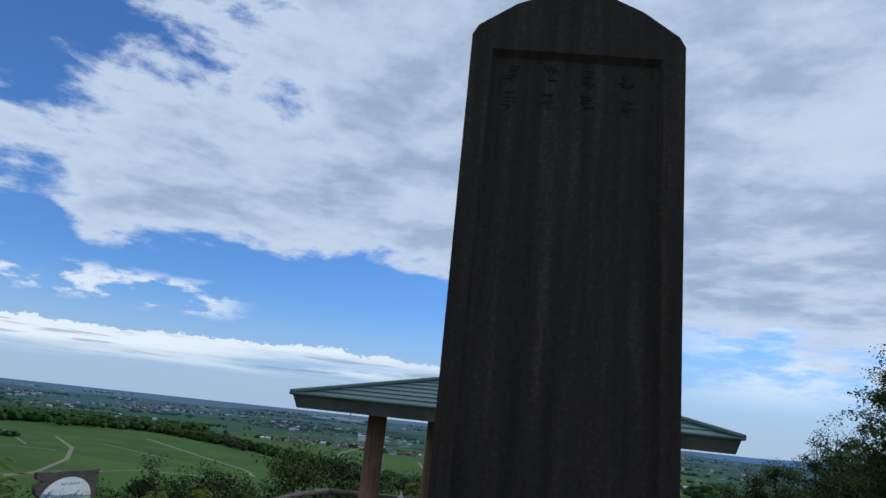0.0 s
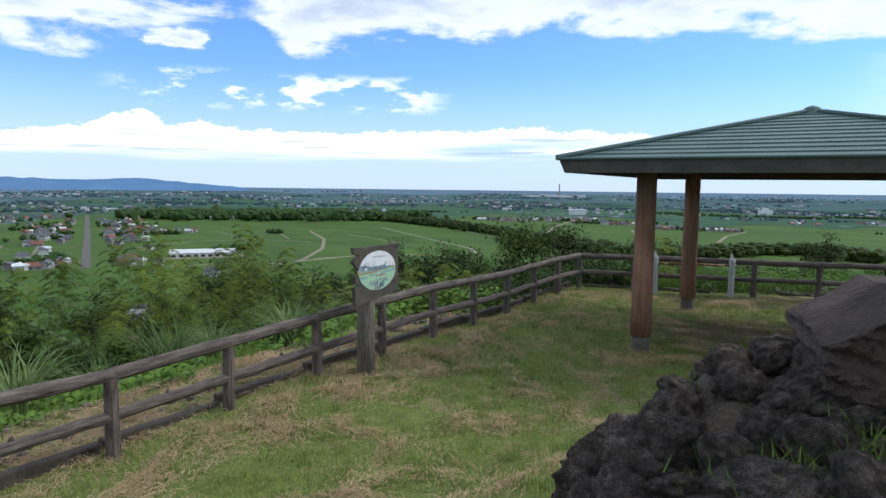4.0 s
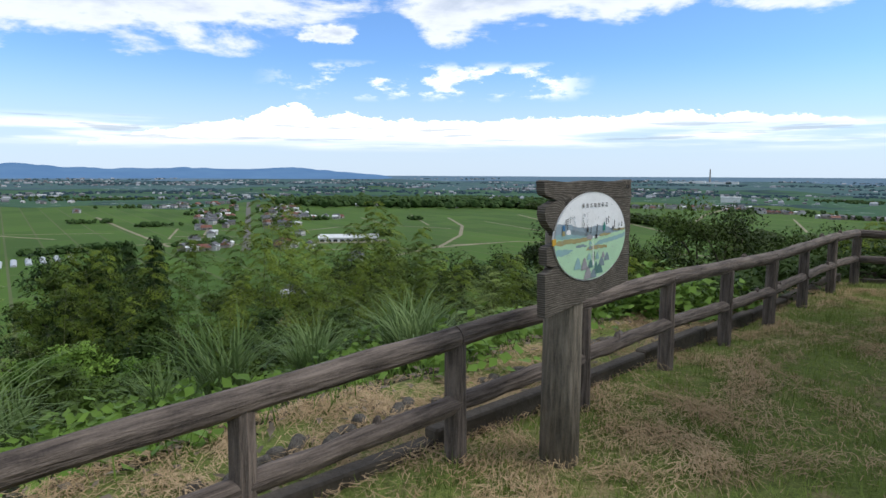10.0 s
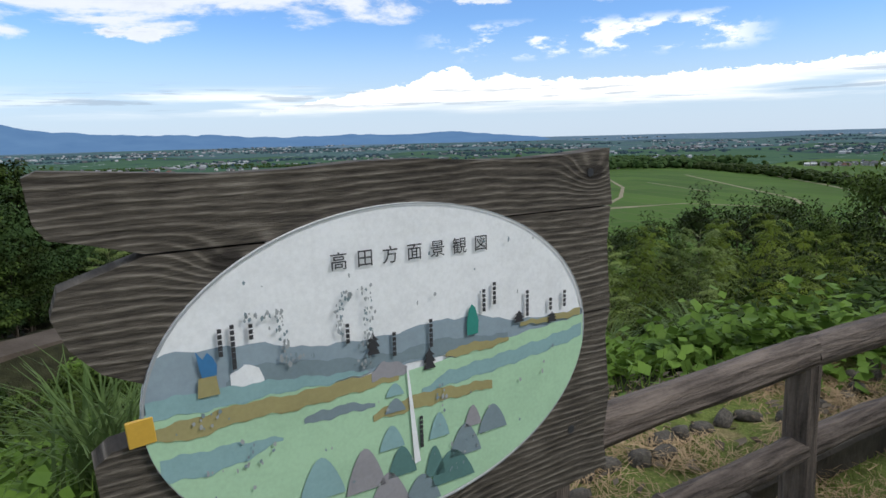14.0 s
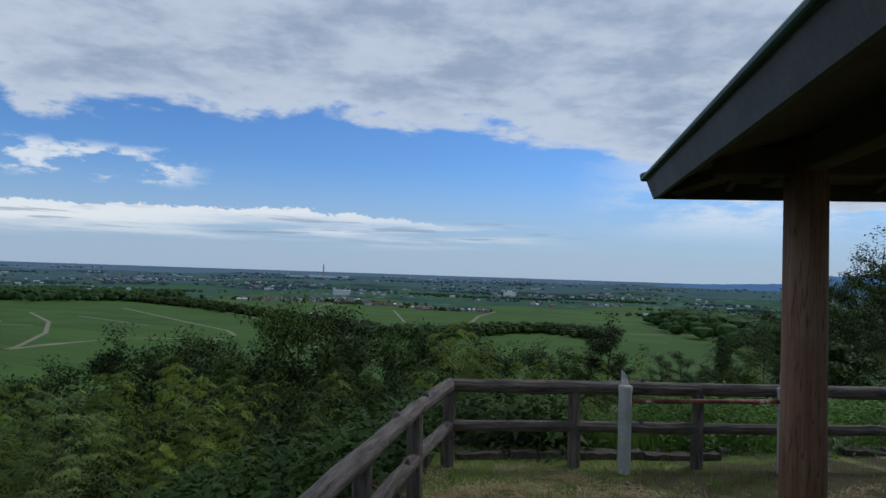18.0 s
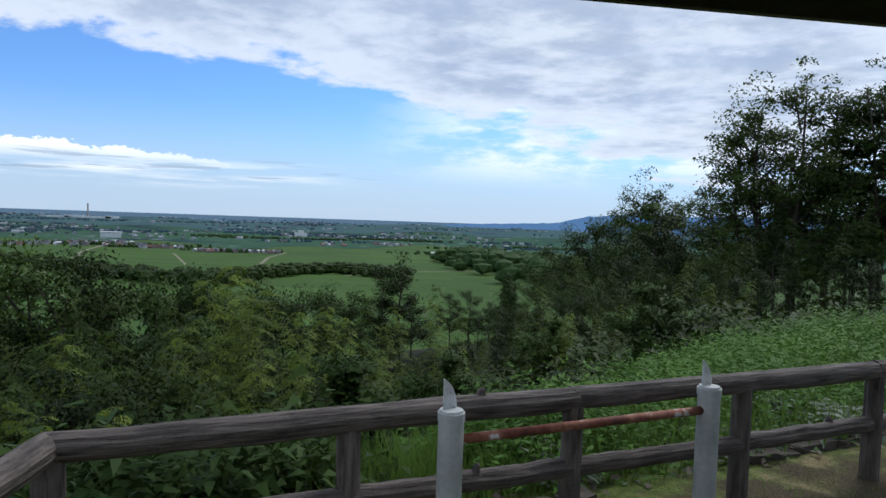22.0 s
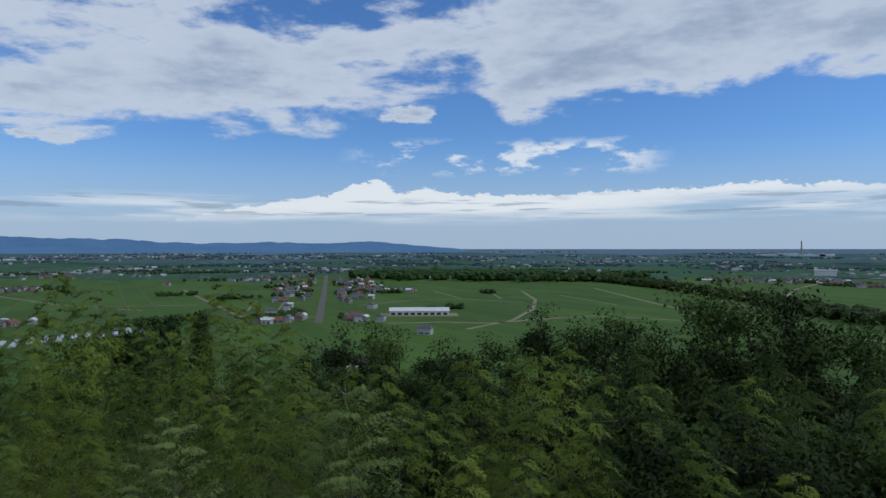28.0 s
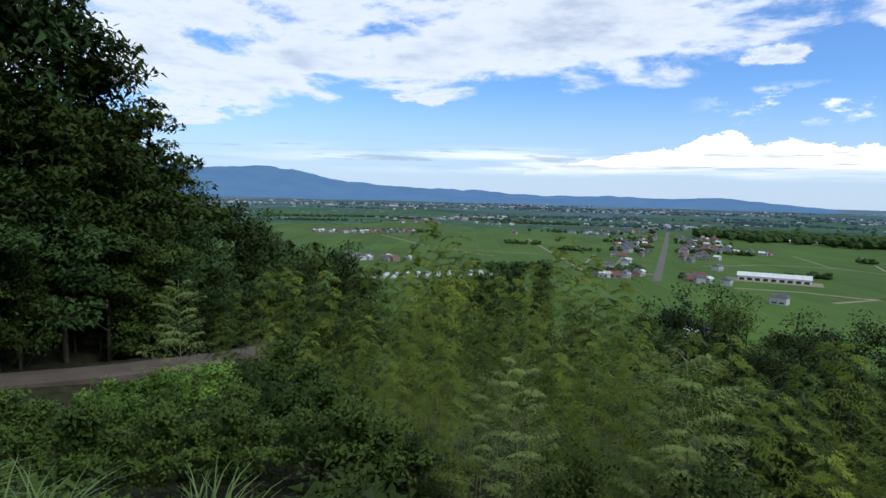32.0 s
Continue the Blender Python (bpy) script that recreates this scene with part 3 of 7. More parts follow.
def quads_mesh(name, verts, lie=None):
    """A mesh of loose leaves: verts is an array (n, corners, 3); lie turns their upper sides and softens their normals."""
    n, k = verts.shape[:2]
    if lie is not None:
        g = np.cross(verts[:, 1] - verts[:, 0], verts[:, 2] - verts[:, 0])
        g /= np.linalg.norm(g, axis=1)[:, None] + 1e-9
        lie = lie / (np.linalg.norm(lie, axis=1)[:, None] + 1e-9)
        back = (g * lie).sum(1) < 0
        verts = np.where(back[:, None, None], verts[:, ::-1], verts)
        g = np.where(back[:, None], -g, g)
        lie = 0.7 * lie + 0.3 * g
    me = bpy.data.meshes.new(name)
    me.vertices.add(k * n), me.loops.add(k * n), me.polygons.add(n)
    me.vertices.foreach_set("co", np.ascontiguousarray(verts, dtype=np.float32).ravel())
    me.loops.foreach_set("vertex_index", np.arange(k * n, dtype=np.int32))
    me.polygons.foreach_set("loop_start", np.arange(0, k * n, k, dtype=np.int32))
    me.update(calc_edges=True)
    if lie is not None:
        lie = lie / np.linalg.norm(lie, axis=1)[:, None]
        me.normals_split_custom_set_from_vertices(np.repeat(lie, k, 0).tolist())
    return me


def leaves(rng, centres, length, width, droop=0.3, flat=0.5, way=None, three=False):
    """Kite-shaped leaves at the centres, in all directions or along the given ones, tips bent down."""
    n = len(centres)
    a = rng.uniform(0, 2 * np.pi, n) if way is None else way
    d = np.stack([np.cos(a), np.sin(a), rng.uniform(-0.6, 0.4, n) - droop], 1)
    d /= np.linalg.norm(d, axis=1)[:, None]
    up = np.stack([rng.normal(0, flat, n), rng.normal(0, flat, n), np.ones(n)], 1)
    s = np.cross(d, up)
    s /= np.linalg.norm(s, axis=1)[:, None] + 1e-9
    size = rng.uniform(0.65, 1.3, n)[:, None]
    L, W = d * length * size, s * width * size * 0.5
    c = np.asarray(centres)
    mid = c + L * 0.45
    if three:
        return np.stack([c - W, c + W, c + L - np.array([0, 0, 1]) * length * 0.15 * size], 1)
    return np.stack([c, mid + W, c + L - np.array([0, 0, 1]) * length * 0.15 * size, mid - W], 1)


def part(name, shape, mat, parent, label="", smooth=False):
    me = shape.mesh(name, smooth) if isinstance(shape, Shape) else shape
    if not me.materials:
        me.materials.append(MAT[mat])
    ob = new(name, me)
    ob.parent = parent
    return tagged(ob, label)


def thing(name, place, label, category, group="", kind="", turn=0.0):
    ob = new(name)
    ob.empty_display_size = 0.1
    ob.matrix_basis = place if isinstance(place, Matrix) else pose(*place, 0, 0, turn)
    return tagged(ob, label, category, group, kind)


def whole(name, shape, mat, label, category, group="", kind="", place=None, smooth=False):
    me = shape.mesh(name, smooth) if isinstance(shape, Shape) else shape
    me.materials.append(MAT[mat])
    ob = new(name, me)
    if place is not None:
        ob.matrix_basis = place
    return tagged(ob, label, category, group, kind)


# ---------------------------------------------------------------- the lie of the land
WEST = [(-3.05, -9.18), (-2.71, -8.13), (-2.38, -7.07), (-2.04, -6.02), (-1.71, -4.96), (-1.37, -3.91), (-1.04, -2.86), (-0.7, -1.8), (-0.34, -0.71), (0.0, 0.33), (0.32, 1.41), (0.63, 2.47), (0.94, 3.55), (1.235, 4.6), (1.545, 5.64), (1.865, 6.72)]
NORTH = [(1.865, 6.72), (2.97, 6.75), (4.08, 6.755), (5.21, 6.77), (6.34, 6.78), (7.45, 6.79), (8.56, 6.80), (9.67, 6.81)]
PLAIN = -81.0


def smooth(v, lo, hi):
    t = np.clip((v - lo) / (hi - lo), 0, 1)
    return t * t * (3 - 2 * t)


def fence_x(y):
    return np.interp(y, [p[1] for p in WEST], [p[0] for p in WEST]) + np.where(y < -9.18, (y - (-9.18)) * 0.3175, 0) + np.where(y > 6.72, (y - 6.72) * 0.296, 0)


def land(x, y):
    """Height of the ground, for numbers or arrays."""
    x, y = np.asarray(x, float), np.asarray(y, float)
    u, v = 0.958 * x - 0.287 * y, 0.287 * x + 0.958 * y
    lawn = 0.70 * smooth(u, 2.2, 4.1) * (1 - smooth(v, -3.4, 0.3))
    # the edge of the lawn sinks a little towards the south
    lawn = lawn - 0.12 * smooth(-y, 0.6, 3.6) * (1 - smooth(x - fence_x(y), 1.2, 3.5))
    lawn = lawn + 0.6 * smooth(x, 11, 24) * (1 - smooth(y, 4, 10))
    west = (fence_x(y) - x) * 0.957 - 1.2 + 0.85 * smooth(y, 2.8, 5.2)
    north = y - 6.75 - 0.75 - 0.55 * smooth(x, 2.5, 4.5) - 2.6 * smooth(x, 5, 12)
    out = np.maximum(np.maximum(west, north), 0)
    out = np.where((west > 0) & (north > 0), np.hypot(np.maximum(west, 0), np.maximum(north, 0)) * 0.85 + out * 0.15, out)
    # a shoulder of the hill keeps the ground up to the right
    slope = 0.36 - 0.14 * smooth(x, 6, 22)
    fall = slope * np.minimum(out, 62) + 0.30 * np.clip(out - 62, 0, 200)
    fall = fall + 3.4 * smooth(y - 7.3, 0.3, 6.5) * (1 - smooth(x, 2.8, 8.0)) * smooth(x, -14, -2)
    z = lawn - fall
    hill = 30 * np.exp(-((x + 84) ** 2 + (y + 30) ** 2) / (2 * 30.0**2)) + 2 * np.exp(-((x - 60) ** 2 + (y - 22) ** 2) / (2 * 24.0**2))
    r = np.hypot(x, y)
    z = z + hill * smooth(r, 22, 45)
    lift = np.clip(r - 2300, 0, 2480) * 0.0215
    z = np.maximum(z, PLAIN)
    near_plain = smooth(r, 235, 290)
    z = z * (1 - near_plain) + PLAIN * near_plain
    # gentle unevenness, the flattened lane below the slope
    z = z + 0.025 * np.sin(x * 1.7 + 1.3 * np.sin(y * 0.9)) * np.sin(y * 1.4) * (r < 40)
    return z + lift


def ground_at(x, y):
    return float(land(x, y))


# lane on the slope to the left, as a line of (x, y)
LANE = [(-33, -26), (-34.5, -12), (-33.5, 0), (-34.5, 8), (-40, 13.5), (-50, 16.5), (-60, 17.5), (-72, 17.5)]


def build_ground():
    n, k, a = 300, math.asinh(4850 / 2.0), 2.0
    s = np.linspace(-1, 1, n)
    xs, ys = 2.0 + a * np.sinh(k * s), 0.5 + a * np.sinh(k * s)
    X, Y = np.meshgrid(xs, ys, indexing="ij")
    Z = land(X, Y)
    lane = np.array(LANE)
    # level the ground along the lane
    for (x0, y0), (x1, y1) in zip(lane[:-1], lane[1:]):
        t = np.clip(((X - x0) * (x1 - x0) + (Y - y0) * (y1 - y0)) / ((x1 - x0) ** 2 + (y1 - y0) ** 2), 0, 1)
        px, py = x0 + t * (x1 - x0), y0 + t * (y1 - y0)
        d = np.hypot(X - px, Y - py)
        w = 1 - smooth(d, 2.2, 5.0)
        Z = Z * (1 - w) + (lane_height(px, py) - 0.15) * w
    Z = Z - 7 * smooth(np.hypot(X, Y), 2950, 3600)
    co = np.stack([X, Y, Z], -1).reshape(-1, 3)
    i = np.arange(n * n).reshape(n, n)
    quads = np.stack([i[:-1, :-1], i[1:, :-1], i[1:, 1:], i[:-1, 1:]], -1).reshape(-1, 4)
    me = bpy.data.meshes.new("ground")
    me.from_pydata(co.tolist(), [], quads.tolist())
    c = co[quads].mean(1)
    west, r = (fence_x(c[:, 1]) - c[:, 0]), np.hypot(c[:, 0], c[:, 1])
    kind = np.where((west < 1.3 - 0.9 * smooth(c[:, 1], 2.8, 5.2)) & (c[:, 1] < 7.45 + 0.7 * smooth(c[:, 0], 3, 5)) & (r < 40), 0, 1)
    kind = np.where(r > 265, 2, kind)
    for name in ("lawn", "bed", "field"):
        me.materials.append(MAT[name])
    me.polygons.foreach_set("material_index", kind.astype(np.int32))
    me.polygons.foreach_set("use_smooth", [True] * len(me.polygons))
    me.update()
    tagged(new("ground", me), "mown hilltop lawn falling to a wide plain of green rice fields", "ground", kind="structure")


def lane_height(x, y):
    return -7.8 - 0.16 * np.clip(-34 - np.asarray(x, float), 0, 60)


def strip(name, line, width, height, mat, label, category="road", kind="structure", lift=0.0):
    """A road or path of even width along a line, a slab with thickness."""
    pts = [Vector((x, y, 0)) for x, y in line]
    s = Shape()
    rows = []
    for i, p in enumerate(pts):
        d = (pts[min(i + 1, len(pts) - 1)] - pts[max(i - 1, 0)]).normalized()
        w = Vector((-d.y, d.x, 0)) * width / 2
        z = height(p.x, p.y) + lift
        rows.append([(*(p + w).xy, z), (*(p - w).xy, z), (*(p - w).xy, z - 0.4), (*(p + w).xy, z - 0.4)])
    s.add([q for r in rows for q in r], [(4 * i + j, 4 * i + (j + 1) % 4, 4 * i + 4 + (j + 1) % 4, 4 * i + 4 + j) for i in range(len(rows) - 1) for j in range(4)])
    return whole(name, s, mat, label, category, kind=kind)


build_ground()


def densify(line, step):
    out = []
    for (x0, y0), (x1, y1) in zip(line[:-1], line[1:]):
        n = max(1, int(math.hypot(x1 - x0, y1 - y0) / step))
        out += [(x0 + (x1 - x0) * i / n, y0 + (y1 - y0) * i / n) for i in range(n)]
    return out + [line[-1]]


def curve_line(line, n):
    """A smooth line through the points."""
    p = [Vector((*q, 0)) for q in line]
    p = [2 * p[0] - p[1], *p, 2 * p[-1] - p[-2]]
    out = []
    for i in range(1, len(p) - 2):
        for k in range(n):
            t = k / n
            q = 0.5 * (2 * p[i] + (p[i + 1] - p[i - 1]) * t + (2 * p[i - 1] - 5 * p[i] + 4 * p[i + 1] - p[i + 2]) * t**2
                       + (3 * p[i] - p[i - 1] - 3 * p[i + 1] + p[i + 2]) * t**3)
            out.append((q.x, q.y))
    return out + [line[-1]]


strip("lane", curve_line(LANE, 6), 2.5, lane_height, "lane", "narrow brown-grey lane winding along the wooded slope")


def polar(az, r):
    return (2.3 - math.sin(radians(az)) * r, 3.0 + math.cos(radians(az)) * r)


def flat_height(x, y):
    return PLAIN + min(2480.0, max(0.0, math.hypot(x, y) - 2300)) * 0.0215


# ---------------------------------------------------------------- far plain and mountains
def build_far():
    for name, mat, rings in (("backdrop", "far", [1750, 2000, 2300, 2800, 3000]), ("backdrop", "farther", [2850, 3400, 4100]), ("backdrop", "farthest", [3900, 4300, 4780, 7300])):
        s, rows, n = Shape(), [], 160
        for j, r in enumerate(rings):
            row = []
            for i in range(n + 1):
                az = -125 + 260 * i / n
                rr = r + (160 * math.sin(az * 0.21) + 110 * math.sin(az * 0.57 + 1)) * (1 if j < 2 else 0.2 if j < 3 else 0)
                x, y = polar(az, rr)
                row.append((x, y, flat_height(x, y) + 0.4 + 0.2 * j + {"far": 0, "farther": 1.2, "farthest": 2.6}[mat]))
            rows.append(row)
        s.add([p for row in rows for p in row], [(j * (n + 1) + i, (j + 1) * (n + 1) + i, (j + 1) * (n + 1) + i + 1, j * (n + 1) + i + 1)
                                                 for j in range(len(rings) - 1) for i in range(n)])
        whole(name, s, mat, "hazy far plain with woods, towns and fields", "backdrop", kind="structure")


def ridge(name, tops, dist, label, depth=500, seed=3):
    """A chain of mountains: (azimuth, elevation) along the crest, with spurs running down."""
    azs = np.linspace(tops[0][0], tops[-1][0], 260)
    el = np.interp(azs, [t[0] for t in tops], [t[1] for t in tops])
    s, rows, m = Shape(), [], 8
    for j in range(m + 1):
        f = j / m
        row = []
        for a, e in zip(azs, el):
            r = dist - depth * (1 - f)
            x, y = polar(a, r)
            crest = dist * math.tan(radians(e))
            wob = noise.fractal((a * 0.55, seed, 0.3 * j), 0.8, 2.0, 5) * 9 + noise.noise((a * 2.3, seed, 5)) * 3
            base = flat_height(x, y) - 2
            row.append((x, y, base + max(0.0, crest - base + wob * min(1, max(0, e + 0.6))) * (f ** 0.8) * (1 + 0.18 * noise.noise((a * 0.9, f * 3, seed)) * (1 - f))))
        rows.append(row)
    w = len(azs)
    s.add([p for row in rows for p in row], [(j * w + i, j * w + i + 1, (j + 1) * w + i + 1, (j + 1) * w + i) for j in range(m) for i in range(w - 1)])
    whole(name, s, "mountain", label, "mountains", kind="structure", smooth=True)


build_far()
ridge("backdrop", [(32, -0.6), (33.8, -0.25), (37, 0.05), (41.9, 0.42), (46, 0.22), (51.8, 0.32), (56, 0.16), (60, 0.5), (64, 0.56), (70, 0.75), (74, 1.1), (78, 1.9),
                   (81, 2.1), (85, 1.7), (88.8, 2.1), (95, 1.8), (105, 2.2), (120, 1.5)], 4550, "long mountain chain beyond the plain, coloured blue for haze")
ridge("backdrop", [(-70, 1.2), (-50, 1.0), (-40, 0.9), (-35.3, 0.7), (-33, 0.1), (-29, -0.15), (-25, -0.3), (-21, -0.6)], 4300, "low hills beyond the plain, coloured blue for haze", 350, 8)


# roads and tracks on the plain
def plain_road(name, line, width, mat, label, lift=0.15):
    strip(name, densify([polar(*p) for p in line], 60), width, flat_height, mat, label, lift=lift)


plain_road("road", [(46.0, 700), (45.6, 1100), (45.4, 1850)], 9, "asphalt", "straight grey road through the village on the plain", 0.3)
for line, w in (([(33, 640), (29.0, 720), (27.2, 850), (27.0, 1000), (28.2, 1180)], 5), ([(40, 690), (35, 700), (31, 690), (28, 720), (24, 760)], 6),
                ([(22, 1290), (17.5, 1000), (14, 860), (13.4, 800)], 5), ([(17, 1380), (12, 1080), (9, 940)], 5), ([(8, 1000), (6.5, 1400), (5, 1650)], 7),
                ([(-6.5, 1000), (-7.5, 1250), (-9, 1420)], 6), ([(14, 760), (22, 780), (28, 730)], 5), ([(52, 760), (55, 1000), (57, 1300)], 5),
                ([(46, 760), (52, 800), (60, 780)], 5), ([(-14, 900), (-20, 1000), (-26, 1050)], 5), ([(60, 900), (66, 1050), (70, 1300)], 5),
                ([(10, 700), (4, 690), (-2, 660)], 5), ([(42.5, 900), (38, 980), (33, 1000), (28, 950)], 4), ([(50.0, 980), (46.4, 940)], 3), ([(51.5, 880), (46.4, 860)], 3), ([(51.2, 1000), (52.0, 850)], 3), ([(48.8, 1010), (49.4, 850)], 3), ([(25, 1100), (20, 930)], 3),
                ([(36, 1180), (33.5, 1010)], 3), ([(31.5, 1250), (30.0, 1010)], 3), ([(0, 1350), (-1, 1050)], 4), ([(64, 1000), (56, 960)], 3)):
    plain_road("farm_track", line, w, "track", "pale farm track between rice fields")


def lumps(name, spots, mat, label, category="woods", seed=1, tall=(7, 14), fat=1.5):
    """Far woods: many uneven crowns, each a rough many-sided tuft."""
    rng = np.random.default_rng(seed)
    bm = bmesh.new()
    bmesh.ops.create_icosphere(bm, subdivisions=1, radius=1.0)
    base = np.array([v.co[:] for v in bm.verts])
    tri = np.array([[v.index for v in f.verts] for f in bm.faces])
    bm.free()
    vs, fs = [], []
    for i, (x, y) in enumerate(spots):
        h = rng.uniform(*tall)
        w = h * rng.uniform(0.3, 0.48) * fat
        z = max(ground_at(x, y), PLAIN) if math.hypot(x, y) < 2300 else flat_height(x, y)
        for up, size in ((0.42, 1.0), (0.74, 0.66)):
            off = rng.normal(0, 0.25 * w, 2)
            p = base * (1 + rng.uniform(-0.28, 0.28, (len(base), 1))) * np.array([w, w, h * 0.42]) * size + np.array([x + off[0], y + off[1], z + h * up])
            fs.append(tri + len(base) * len(vs))
            vs.append(p)
    me = bpy.data.meshes.new(name)
    me.from_pydata(np.concatenate(vs).tolist(), [], np.concatenate(fs).tolist())
    me.update()
    return whole(name, me, mat, label, category, kind="stuff")


def along(line, step, spread, seed, gaps=0.0):
    """Spots scattered along a line of (azimuth, distance)."""
    rng, out = np.random.default_rng(seed), []
    for x, y in densify([polar(*p) for p in line], step):
        if gaps and noise.noise((x * gaps, y * gaps, seed)) < 0.05:
            continue
        for _ in range(3 if not gaps else 7):
            out.append((x + rng.normal(0, spread), y + rng.normal(0, spread)))
    return out


lumps("woods", along([(41, 1680), (36, 1650), (30, 1610), (24, 1630), (20, 1590)], 3.6, 55, 1), "leaf_cedar", "dark wood standing between the rice fields", seed=1, tall=(14, 25))
lumps("woods", along([(22, 1560), (18, 1400), (14, 1240), (10, 1080), (6, 930), (2, 830), (-3, 790)], 5, 11, 2), "leaf_dark", "dark belt of trees along a stream", seed=2, tall=(9, 16))
lumps("woods", along([(-2, 800), (-6, 850), (-10, 930), (-14, 960), (-18, 900)], 5, 12, 3), "leaf_dark", "dark belt of trees along a stream", seed=3, tall=(9, 16))
lumps("woods", along([(-25, 1250), (-28, 1120), (-31, 980), (-34, 900), (-38, 840), (-44, 800)], 6, 30, 4), "leaf_cedar", "dark wooded spur running into the plain", seed=4, tall=(16, 34))
GROVES = [(57, 1150, 12), (49, 1300, 20), (43, 1350, 22), (43.5, 1150, 16), (47.5, 1080, 14), (48, 790, 8), (50, 760, 6), (41.5, 1190, 16), (47.2, 770, 5), (48.4, 745, 6), (45.0, 740, 5), (44.4, 1120, 16), (46.8, 1180, 12),
          (45.0, 1450, 22), (47.0, 1420, 18), (39.8, 1130, 6), (77.9, 2180, 50), (71.1, 2235, 60), (67.3, 2155, 30), (52.6, 1600, 30), (51.0, 1590, 14), (56.9, 765, 9), (60.7, 740, 6), (59.2, 745, 5), (73.6, 1370, 8), (70.8, 1385, 12),
          (69.0, 1420, 14), (72.0, 1400, 6), (66.9, 1410, 10), (53.5, 1050, 8), (12.6, 1640, 12), (10.0, 1650, 26), (7.5, 1690, 26), (5.5, 1640, 18), (1.4, 1545, 34), (3.0, 1600, 20), (-3.0, 1430, 26), (-4.8, 1400, 20), (-7.0, 1410, 12),
          (-3.4, 2285, 36), (-6.4, 2170, 44), (-11.5, 2175, 22), (-13.6, 2165, 12), (-18.6, 2330, 34), (-22.3, 1490, 30), (-24.8, 1790, 36), (-28, 1600, 40), (-32, 2000, 60), (-16.5, 2300, 30), (-20.5, 2250, 30), (36.0, 800, 4), (33.9, 845, 4),
          (31.0, 1120, 4), (56, 2050, 60), (62, 2250, 60), (47, 2100, 40), (18.5, 2050, 30), (26, 2150, 40), (75.5, 1900, 40)]
spots = []
rng0 = np.random.default_rng(11)
for az0, r0, wide in GROVES:
    cx, cy = polar(az0, r0)
    across = Vector((math.cos(radians(az0)), math.sin(radians(az0))))
    for _ in range(int(12 + wide * (0.8 if r0 < 1500 else 1.8))):
        q = rng0.normal(0, wide * 1.5)
        spots.append((cx + across.x * q + rng0.normal(0, wide * 0.35), cy + across.y * q + rng0.normal(0, wide * 0.35)))
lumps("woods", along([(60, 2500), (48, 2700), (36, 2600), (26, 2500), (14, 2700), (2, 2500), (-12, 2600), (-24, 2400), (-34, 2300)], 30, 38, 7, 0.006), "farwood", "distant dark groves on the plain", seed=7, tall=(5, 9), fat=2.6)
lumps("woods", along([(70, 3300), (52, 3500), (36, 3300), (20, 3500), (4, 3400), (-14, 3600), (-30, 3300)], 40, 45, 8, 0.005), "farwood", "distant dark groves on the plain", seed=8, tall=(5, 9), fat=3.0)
spots = [(x, y) for x, y in spots if abs(math.degrees(math.atan2(2.3 - x, y - 3)) - 45.6) * math.hypot(x, y) * 0.01745 > 20]
lumps("woods", spots, "leaf_cedar", "scattered dark groves round the farm villages", seed=6, tall=(4.5, 9))


# ---------------------------------------------------------------- houses on the plain
def house(name, wide, deep, eave, rise, roof, wall, label, hip=0.0):
    ob = thing(name, (0, 0, -300), label, "house", "houses on the plain")
    part("wall", Shape().box((-wide / 2, -deep / 2, 0), (wide / 2, deep / 2, eave)), wall, ob)
    a, b, o = wide / 2 + 0.6, deep / 2 + 0.7, hip * wide / 2
    s = Shape().add([(-a, -b, eave), (a, -b, eave), (a, b, eave), (-a, b, eave), (-a + o, 0, eave + rise), (a - o, 0, eave + rise)],
                    [(0, 1, 5, 4), (1, 2, 5), (2, 3, 4, 5), (3, 0, 4), (3, 2, 1, 0)])
    part("roof", s, roof, ob)
    w = part("window", Shape().box((-wide * 0.36, -deep / 2 - 0.06, 0.9), (-wide * 0.06, -deep / 2 + 0.05, 2.2)), "dark", ob)
    part("window", Shape().box((wide * 0.1, -deep / 2 - 0.06, 0.9), (wide * 0.38, -deep / 2 + 0.05, 2.2)), "dark", ob)
    return ob


HOUSES = [house("house", 13, 9, 5.6, 3.2, "roofdark", "palewall", "white two-storey house with a grey tiled roof", 0.35),
          house("house", 15, 9, 3.6, 3.6, "roofred", "housewall", "farmhouse with a reddish tin roof", 0.2),
          house("house", 11, 8, 5.4, 2.6, "roofdark", "housewall", "brownish house with a dark gable roof"),
          house("storehouse", 9, 7, 4.6, 2.2, "roofpale", "palewall", "small white storehouse with a pale roof")]
